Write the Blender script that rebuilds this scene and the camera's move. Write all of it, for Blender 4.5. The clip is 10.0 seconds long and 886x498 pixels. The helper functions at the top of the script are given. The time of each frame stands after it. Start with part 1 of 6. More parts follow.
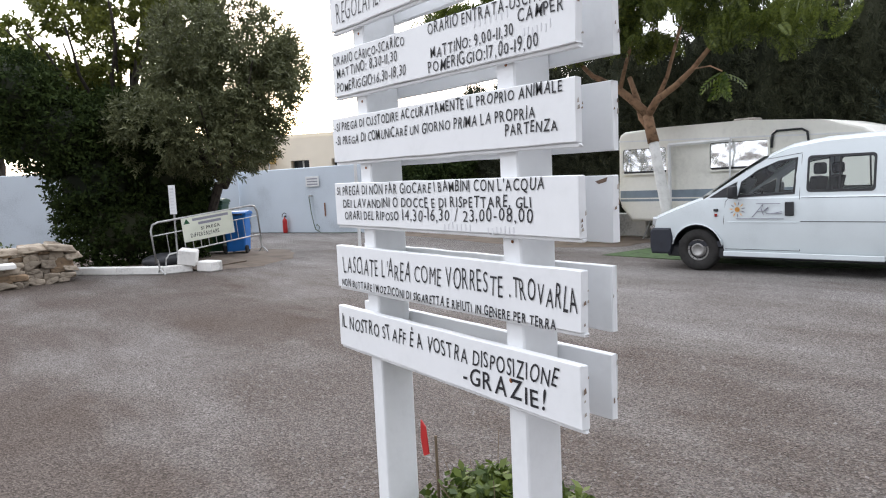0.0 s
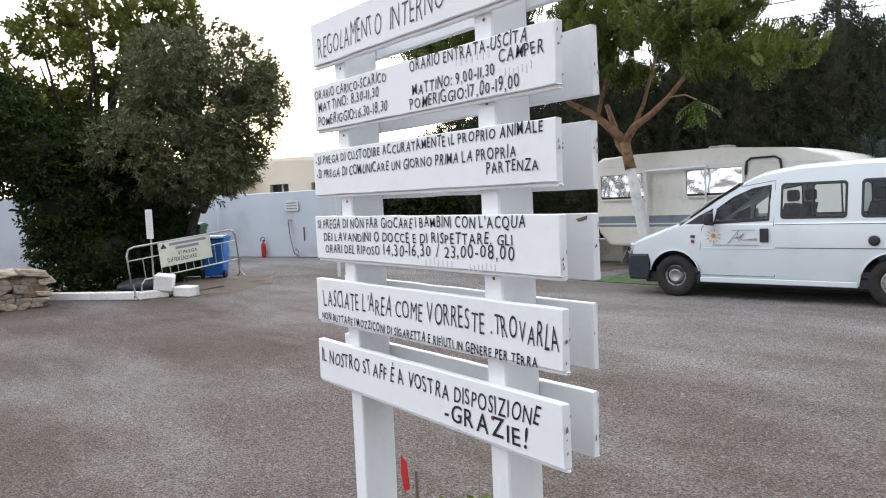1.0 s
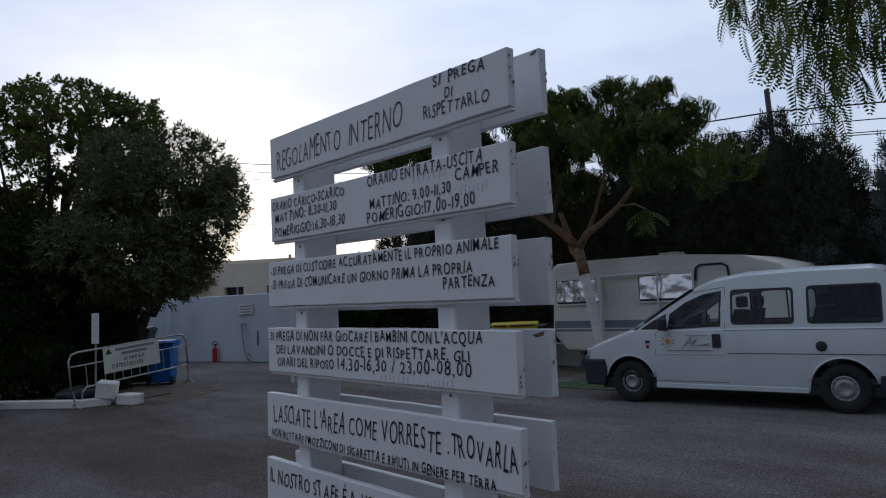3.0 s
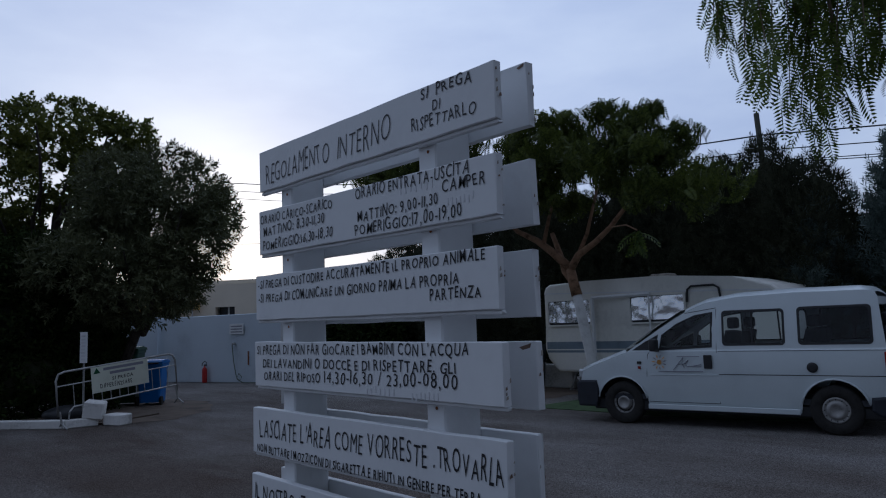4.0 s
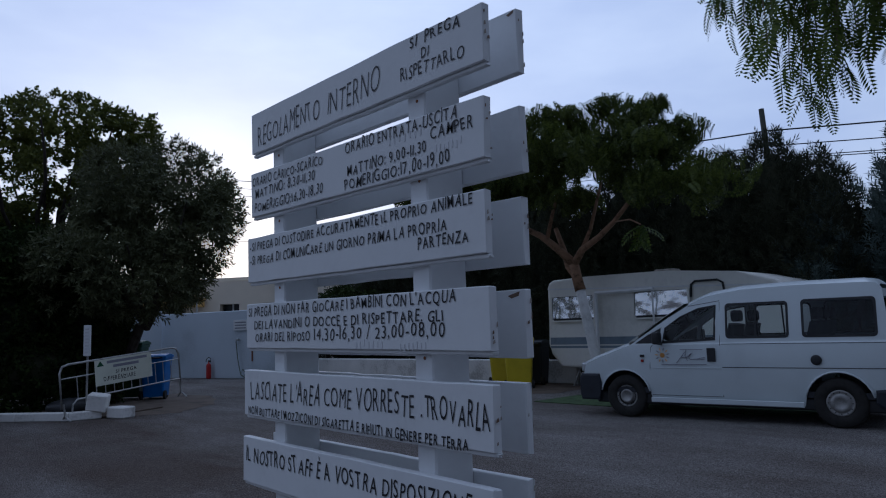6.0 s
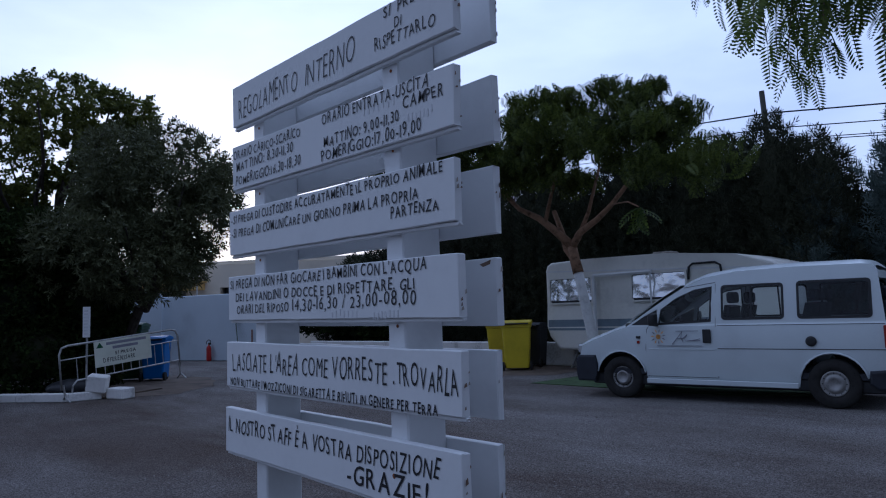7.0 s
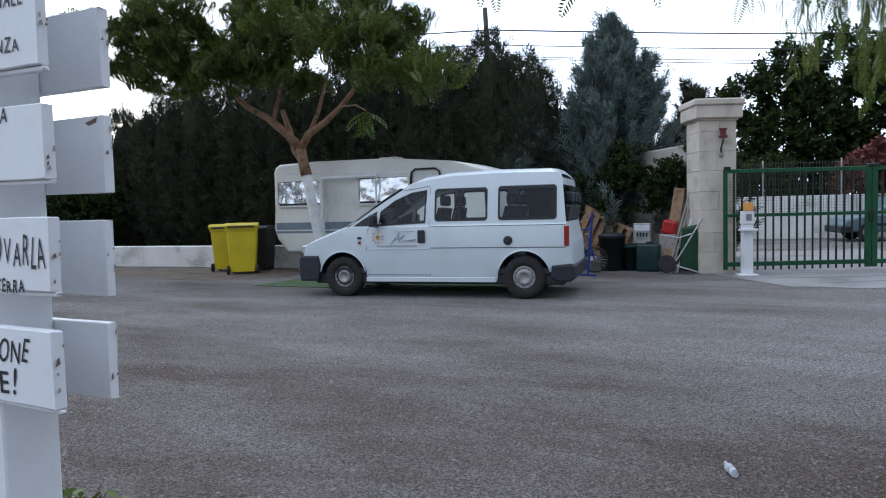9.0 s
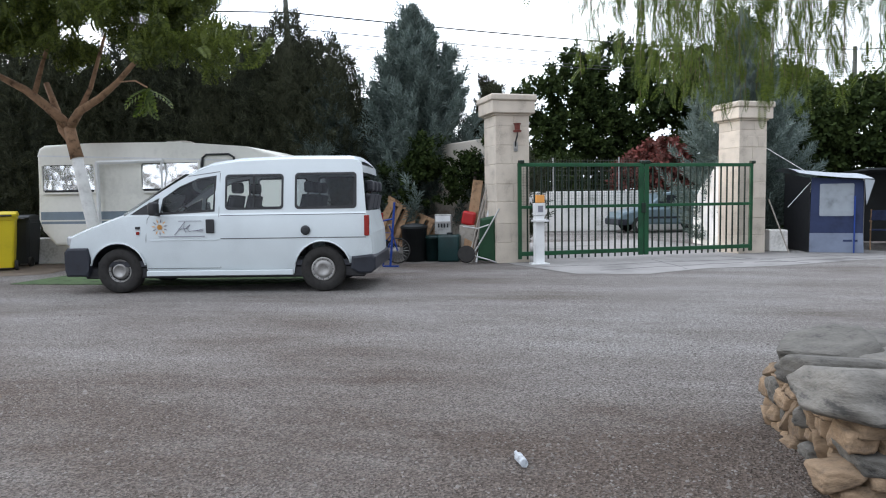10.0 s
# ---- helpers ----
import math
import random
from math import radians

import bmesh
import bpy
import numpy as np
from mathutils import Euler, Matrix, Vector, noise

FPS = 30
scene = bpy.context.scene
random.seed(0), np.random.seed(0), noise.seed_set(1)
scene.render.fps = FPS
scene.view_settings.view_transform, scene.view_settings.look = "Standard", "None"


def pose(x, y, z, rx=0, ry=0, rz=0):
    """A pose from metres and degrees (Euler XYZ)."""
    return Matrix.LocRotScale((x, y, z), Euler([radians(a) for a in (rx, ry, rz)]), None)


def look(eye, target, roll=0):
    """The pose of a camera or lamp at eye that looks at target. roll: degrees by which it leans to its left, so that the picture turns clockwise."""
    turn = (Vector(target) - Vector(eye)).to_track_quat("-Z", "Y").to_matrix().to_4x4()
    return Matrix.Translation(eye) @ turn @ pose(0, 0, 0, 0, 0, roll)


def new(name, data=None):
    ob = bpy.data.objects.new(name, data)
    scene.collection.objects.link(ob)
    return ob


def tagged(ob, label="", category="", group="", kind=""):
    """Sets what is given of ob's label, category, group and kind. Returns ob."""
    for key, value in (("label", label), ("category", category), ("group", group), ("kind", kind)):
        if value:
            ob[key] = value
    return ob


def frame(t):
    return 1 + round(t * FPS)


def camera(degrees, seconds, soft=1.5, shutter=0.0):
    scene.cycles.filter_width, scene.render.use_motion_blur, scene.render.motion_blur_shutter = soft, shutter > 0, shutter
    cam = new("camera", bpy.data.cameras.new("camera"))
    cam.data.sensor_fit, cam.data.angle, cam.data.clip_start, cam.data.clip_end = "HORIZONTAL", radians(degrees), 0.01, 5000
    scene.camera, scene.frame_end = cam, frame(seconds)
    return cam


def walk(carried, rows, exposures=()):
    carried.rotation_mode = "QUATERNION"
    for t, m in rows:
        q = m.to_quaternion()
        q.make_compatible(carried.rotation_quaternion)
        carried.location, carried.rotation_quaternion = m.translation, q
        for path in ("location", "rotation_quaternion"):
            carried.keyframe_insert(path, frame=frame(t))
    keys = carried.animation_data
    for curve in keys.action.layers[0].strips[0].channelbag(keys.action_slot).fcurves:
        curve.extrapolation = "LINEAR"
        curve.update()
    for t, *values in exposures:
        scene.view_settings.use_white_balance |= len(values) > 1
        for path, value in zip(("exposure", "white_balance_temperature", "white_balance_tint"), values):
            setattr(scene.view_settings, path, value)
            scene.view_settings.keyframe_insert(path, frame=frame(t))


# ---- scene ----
cam = camera(65.0, 10.0, soft=1.1)
PATH = [
    (0, (1.951, -1.049, 1.492), (0.354, 0.14, 1.301), -2.7),
    (0.5, (1.952, -1.052, 1.505), (0.372, 0.162, 1.334), -2.6),
    (1, (1.947, -1.05, 1.522), (0.384, 0.191, 1.396), -2.5),
    (1.5, (1.941, -1.045, 1.535), (0.398, 0.226, 1.476), -2.5),
    (2, (1.94, -1.042, 1.545), (0.419, 0.257, 1.565), -2.4),
    (2.5, (1.939, -1.043, 1.549), (0.444, 0.282, 1.651), -2.4),
    (4, (1.945, -1.028, 1.527), (0.49, 0.327, 1.751), -2.1),
    (4.5, (1.949, -1.023, 1.496), (0.497, 0.333, 1.725), -2.1),
    (5, (1.934, -0.999, 1.48), (0.477, 0.351, 1.71), -2.1),
    (5.5, (1.937, -0.991, 1.445), (0.477, 0.357, 1.674), -2.1),
    (7, (1.993, -0.944, 1.379), (0.522, 0.4, 1.558), -1.9),
    (7.5, (2.033, -0.905, 1.364), (0.596, 0.483, 1.454), -1.8),
    (8, (2.071, -0.86, 1.35), (0.76, 0.65, 1.355), -1.6),
    (8.5, (2.099, -0.818, 1.328), (0.98, 0.838, 1.262), -1.6),
    (9, (2.13, -0.758, 1.296), (1.237, 1.028, 1.185), -1.4),
    (9.5, (2.15, -0.562, 1.254), (1.543, 1.339, 1.121), -1.0),
    (10, (2.133, -0.377, 1.22), (1.756, 1.582, 1.081), -0.8),
]
walk(cam, [(t, look(eye, target, roll)) for t, eye, target, roll in PATH],
     exposures=[(0.0, -0.12, 6350, 10), (1.0, -0.15, 6350, 10), (1.5, -0.58, 6250, 10), (2.0, -1.15, 6050, 10), (2.5, -1.96, 5750, 10), (4.0, -2.88, 5000, 11), (5.5, -2.88, 4950, 11),
                (7.0, -2.42, 4680, 16), (7.5, -2.24, 4680, 16), (8.0, -1.5, 5050, 8), (8.5, -1.05, 5300, 8), (9.0, -0.83, 5500, 8), (9.5, -0.5, 5850, 8), (10.0, -0.28, 6050, 8)])

# ---- sky and sun: overcast evening, the sun low behind cloud in the west ----
SUN_YAW, SUN_UP = 65.0, 9.0
world = bpy.data.worlds.new("sky")
scene.world = world
world.use_nodes = True
wn, wl = world.node_tree.nodes, world.node_tree.links
wn.clear()
w_out = wn.new("ShaderNodeOutputWorld")
w_bg = wn.new("ShaderNodeBackground")
w_sky = wn.new("ShaderNodeTexSky")
w_sky.sky_type = "NISHITA"
w_sky.sun_disc = False
w_sky.sun_elevation = radians(SUN_UP)
w_sky.sun_rotation = radians(-SUN_YAW)
w_sky.dust_density = 2.0
w_tc = wn.new("ShaderNodeTexCoord")
w_map = wn.new("ShaderNodeMapping")
w_map.inputs["Scale"].default_value = (1.0, 1.0, 3.2)
w_noise = wn.new("ShaderNodeTexNoise")
w_noise.inputs["Scale"].default_value = 2.2
w_noise.inputs["Detail"].default_value = 7.0
w_noise.inputs["Roughness"].default_value = 0.55
w_ramp = wn.new("ShaderNodeValToRGB")
w_ramp.color_ramp.elements[0].position, w_ramp.color_ramp.elements[0].color = 0.32, (9.8, 10.1, 11.6, 1)
w_ramp.color_ramp.elements[1].position, w_ramp.color_ramp.elements[1].color = 0.62, (13.4, 13.2, 13.4, 1)
w_mix = wn.new("ShaderNodeMix")
w_mix.data_type = "RGBA"
w_mix.inputs["Factor"].default_value = 0.72
w_bg.inputs["Strength"].default_value = 0.13
wl.new(w_tc.outputs["Generated"], w_map.inputs["Vector"])
wl.new(w_map.outputs["Vector"], w_noise.inputs["Vector"])
wl.new(w_noise.outputs["Fac"], w_ramp.inputs["Fac"])
wl.new(w_sky.outputs["Color"], w_mix.inputs["A"])
wl.new(w_ramp.outputs["Color"], w_mix.inputs["B"])
w_dot = wn.new("ShaderNodeVectorMath")
w_dot.operation = "DOT_PRODUCT"
w_dot.inputs[1].default_value = (-0.62, 0.48, 0.62)
w_range = wn.new("ShaderNodeMapRange")
w_range.inputs["From Min"].default_value, w_range.inputs["From Max"].default_value = -0.6, 1.0
w_range.inputs["To Min"].default_value, w_range.inputs["To Max"].default_value = 0.52, 3.5
w_glow = wn.new("ShaderNodeMix")
w_glow.data_type, w_glow.blend_type = "RGBA", "MULTIPLY"
w_glow.inputs["Factor"].default_value = 1.0
wl.new(w_tc.outputs["Generated"], w_dot.inputs[0])
wl.new(w_dot.outputs["Value"], w_range.inputs["Value"])
wl.new(w_mix.outputs["Result"], w_glow.inputs["A"])
wl.new(w_range.outputs["Result"], w_glow.inputs["B"])
wl.new(w_glow.outputs["Result"], w_bg.inputs["Color"])
wl.new(w_bg.outputs["Background"], w_out.inputs["Surface"])

sun_data = bpy.data.lights.new("sun", "SUN")
sun_data.energy, sun_data.angle, sun_data.color = 0.5, radians(14), (1.0, 0.86, 0.7)
sun = new("sun", sun_data)
_a, _e = radians(SUN_YAW), radians(SUN_UP)
_to = Vector((-math.sin(_a) * math.cos(_e), math.cos(_a) * math.cos(_e), math.sin(_e)))
sun.matrix_world = look(_to * 60, (0, 0, 0))


# ---- materials ----
def mat(name, col, rough=0.6, metal=0.0, var=0.15, scale=4.0, bump=0.15, bscale=80.0, spec=0.4, tint=None, rand=0.0, through_light=0.0):
    """A surface with broad stains and fine grain. tint: the colour of the stains. rand: lightness spread from piece to piece."""
    m = bpy.data.materials.new(name)
    m.use_nodes = True
    n, l = m.node_tree.nodes, m.node_tree.links
    b = n["Principled BSDF"]
    tc = n.new("ShaderNodeTexCoord")
    big, fine = n.new("ShaderNodeTexNoise"), n.new("ShaderNodeTexNoise")
    big.inputs["Scale"].default_value, big.inputs["Detail"].default_value = scale, 5
    fine.inputs["Scale"].default_value, fine.inputs["Detail"].default_value = bscale, 3
    for t in (big, fine):
        l.new(tc.outputs["Object"], t.inputs["Vector"])
    add = n.new("ShaderNodeMath")
    add.operation = "MULTIPLY_ADD"
    add.inputs[1].default_value = 0.35
    l.new(fine.outputs["Fac"], add.inputs[0])
    l.new(big.outputs["Fac"], add.inputs[2])
    ramp = n.new("ShaderNodeValToRGB")
    dark = tint or tuple(c * (1 - 2 * var) for c in col)
    lite = tuple(min(1, c * (1 + var)) for c in col)
    e = ramp.color_ramp.elements
    e[0].position, e[0].color = 0.45, (*dark, 1)
    e[1].position, e[1].color = 0.85, (*lite, 1)
    mid = e.new(0.62)
    mid.color = (*col, 1)
    l.new(add.outputs[0], ramp.inputs["Fac"])
    out = ramp.outputs["Color"]
    if rand:
        info, rng, mul = n.new("ShaderNodeObjectInfo"), n.new("ShaderNodeMapRange"), n.new("ShaderNodeMix")
        rng.inputs["To Min"].default_value, rng.inputs["To Max"].default_value = 1 - rand, 1 + rand
        mul.data_type, mul.blend_type = "RGBA", "MULTIPLY"
        mul.inputs["Factor"].default_value = 1.0
        l.new(info.outputs["Random"], rng.inputs["Value"])
        l.new(out, mul.inputs["A"])
        l.new(rng.outputs["Result"], mul.inputs["B"])
        out = mul.outputs["Result"]
    l.new(out, b.inputs["Base Color"])
    b.inputs["Roughness"].default_value, b.inputs["Metallic"].default_value = rough, metal
    b.inputs["Specular IOR Level"].default_value = spec
    if bump:
        bp = n.new("ShaderNodeBump")
        bp.inputs["Strength"].default_value, bp.inputs["Distance"].default_value = bump, 0.01
        l.new(add.outputs[0], bp.inputs["Height"])
        l.new(bp.outputs["Normal"], b.inputs["Normal"])
    if through_light:
        tr, mx = n.new("ShaderNodeBsdfTranslucent"), n.new("ShaderNodeMixShader")
        mx.inputs[0].default_value = through_light
        l.new(out, tr.inputs["Color"])
        l.new(b.outputs["BSDF"], mx.inputs[1])
        l.new(tr.outputs["BSDF"], mx.inputs[2])
        l.new(mx.outputs[0], n["Material Output"].inputs["Surface"])
    return m


def leaf_mat(name, col, other, light=0.25, rough=0.55, spec=0.3):
    """Leaves: each one its own mix of two greens."""
    m = bpy.data.materials.new(name)
    m.use_nodes = True
    n, l = m.node_tree.nodes, m.node_tree.links
    b = n["Principled BSDF"]
    geo, ramp, tc, noi = n.new("ShaderNodeNewGeometry"), n.new("ShaderNodeValToRGB"), n.new("ShaderNodeTexCoord"), n.new("ShaderNodeTexNoise")
    noi.inputs["Scale"].default_value = 0.9
    mth = n.new("ShaderNodeMath")
    mth.operation = "MULTIPLY_ADD"
    mth.inputs[1].default_value = 0.5
    mul = n.new("ShaderNodeMath")
    mul.operation = "MULTIPLY"
    mul.inputs[1].default_value = 0.6
    l.new(tc.outputs["Object"], noi.inputs["Vector"])
    l.new(noi.outputs["Fac"], mul.inputs[0])
    l.new(geo.outputs["Random Per Island"], mth.inputs[0])
    l.new(mul.outputs[0], mth.inputs[2])
    ramp.color_ramp.elements[0].position, ramp.color_ramp.elements[0].color = 0.2, (*col, 1)
    ramp.color_ramp.elements[1].position, ramp.color_ramp.elements[1].color = 0.85, (*other, 1)
    l.new(mth.outputs[0], ramp.inputs["Fac"])
    l.new(ramp.outputs["Color"], b.inputs["Base Color"])
    b.inputs["Roughness"].default_value = rough
    b.inputs["Specular IOR Level"].default_value = spec
    tr, mx = n.new("ShaderNodeBsdfTranslucent"), n.new("ShaderNodeMixShader")
    mx.inputs[0].default_value = light
    l.new(ramp.outputs["Color"], tr.inputs["Color"])
    l.new(b.outputs["BSDF"], mx.inputs[1])
    l.new(tr.outputs["BSDF"], mx.inputs[2])
    l.new(mx.outputs[0], n["Material Output"].inputs["Surface"])
    return m


def glass_mat(name, col=(0.75, 0.8, 0.8), clear=0.6):
    m = bpy.data.materials.new(name)
    m.use_nodes = True
    n, l = m.node_tree.nodes, m.node_tree.links
    n.remove(n["Principled BSDF"])
    gl, tp, mx, fr = n.new("ShaderNodeBsdfGlossy"), n.new("ShaderNodeBsdfTransparent"), n.new("ShaderNodeMixShader"), n.new("ShaderNodeFresnel")
    gl.inputs["Roughness"].default_value = 0.02
    tp.inputs["Color"].default_value = (*[c * clear for c in col], 1)
    fr.inputs["IOR"].default_value = 1.5
    l.new(fr.outputs[0], mx.inputs[0])
    l.new(tp.outputs[0], mx.inputs[1])
    l.new(gl.outputs[0], mx.inputs[2])
    l.new(mx.outputs[0], n["Material Output"].inputs["Surface"])
    return m


def gravel_mat():
    m = bpy.data.materials.new("gravel")
    m.use_nodes = True
    n, l = m.node_tree.nodes, m.node_tree.links
    b = n["Principled BSDF"]
    tc = n.new("ShaderNodeTexCoord")
    turn = n.new("ShaderNodeMapping")
    turn.inputs["Rotation"].default_value = (0, 0, radians(-14))
    turn.inputs["Scale"].default_value = (0.22, 0.62, 1)
    l.new(tc.outputs["Object"], turn.inputs["Vector"])
    tracks, patch, grit, stones = (n.new("ShaderNodeTexNoise"), n.new("ShaderNodeTexNoise"), n.new("ShaderNodeTexNoise"), n.new("ShaderNodeTexVoronoi"))
    for t, s, d in ((tracks, 1.0, 6), (patch, 0.45, 6), (grit, 55, 4)):
        t.inputs["Scale"].default_value, t.inputs["Detail"].default_value = s, d
    tracks.inputs["Roughness"].default_value = 0.65
    stones.inputs["Scale"].default_value = 95
    l.new(turn.outputs[0], tracks.inputs["Vector"])
    for t in (patch, grit, stones):
        l.new(tc.outputs["Object"], t.inputs["Vector"])

    def ramp(src, p0, c0, p1, c1):
        r = n.new("ShaderNodeValToRGB")
        r.color_ramp.elements[0].position, r.color_ramp.elements[0].color = p0, (*c0, 1)
        r.color_ramp.elements[1].position, r.color_ramp.elements[1].color = p1, (*c1, 1)
        l.new(src, r.inputs["Fac"])
        return r.outputs["Color"]

    def mix(kind, fac, a, c):
        x = n.new("ShaderNodeMix")
        x.data_type, x.blend_type = "RGBA", kind
        if isinstance(fac, float):
            x.inputs["Factor"].default_value = fac
        else:
            l.new(fac, x.inputs["Factor"])
        l.new(a, x.inputs["A"])
        l.new(c, x.inputs["B"])
        return x.outputs["Result"]

    base = ramp(patch.outputs["Fac"], 0.34, (0.112, 0.090, 0.075), 0.66, (0.155, 0.137, 0.125))
    # the driven lane across the yard is dustier than the edge by the board
    sep, lane, bias = n.new("ShaderNodeSeparateXYZ"), n.new("ShaderNodeMapRange"), n.new("ShaderNodeMath")
    lane.interpolation_type = "SMOOTHSTEP"
    lane.inputs["From Min"].default_value, lane.inputs["From Max"].default_value = 1.5, 7.0
    lane.inputs["To Min"].default_value, lane.inputs["To Max"].default_value = -0.06, 0.13
    l.new(tc.outputs["Object"], sep.inputs[0])
    l.new(sep.outputs["Y"], lane.inputs["Value"])
    l.new(tracks.outputs["Fac"], bias.inputs[0])
    l.new(lane.outputs["Result"], bias.inputs[1])
    dust = ramp(bias.outputs[0], 0.42, (0, 0, 0), 0.74, (0.9, 0.9, 0.9))
    pale = ramp(grit.outputs["Fac"], 0.3, (0.235, 0.229, 0.221), 0.7, (0.345, 0.337, 0.325))
    col = mix("MIX", dust, base, pale)
    each = ramp(stones.outputs["Color"], 0.2, (0.5, 0.48, 0.47), 0.8, (1.45, 1.43, 1.41))
    col = mix("MULTIPLY", 0.85, col, each)
    col = mix("MULTIPLY", 0.5, col, ramp(grit.outputs["Fac"], 0.3, (0.55, 0.55, 0.55), 0.7, (1.4, 1.4, 1.4)))
    l.new(col, b.inputs["Base Color"])
    b.inputs["Roughness"].default_value = 0.95
    b.inputs["Specular IOR Level"].default_value = 0.15
    bp = n.new("ShaderNodeBump")
    bp.inputs["Strength"].default_value, bp.inputs["Distance"].default_value = 1.0, 0.02
    l.new(stones.outputs["Distance"], bp.inputs["Height"])
    l.new(bp.outputs["Normal"], b.inputs["Normal"])
    return m


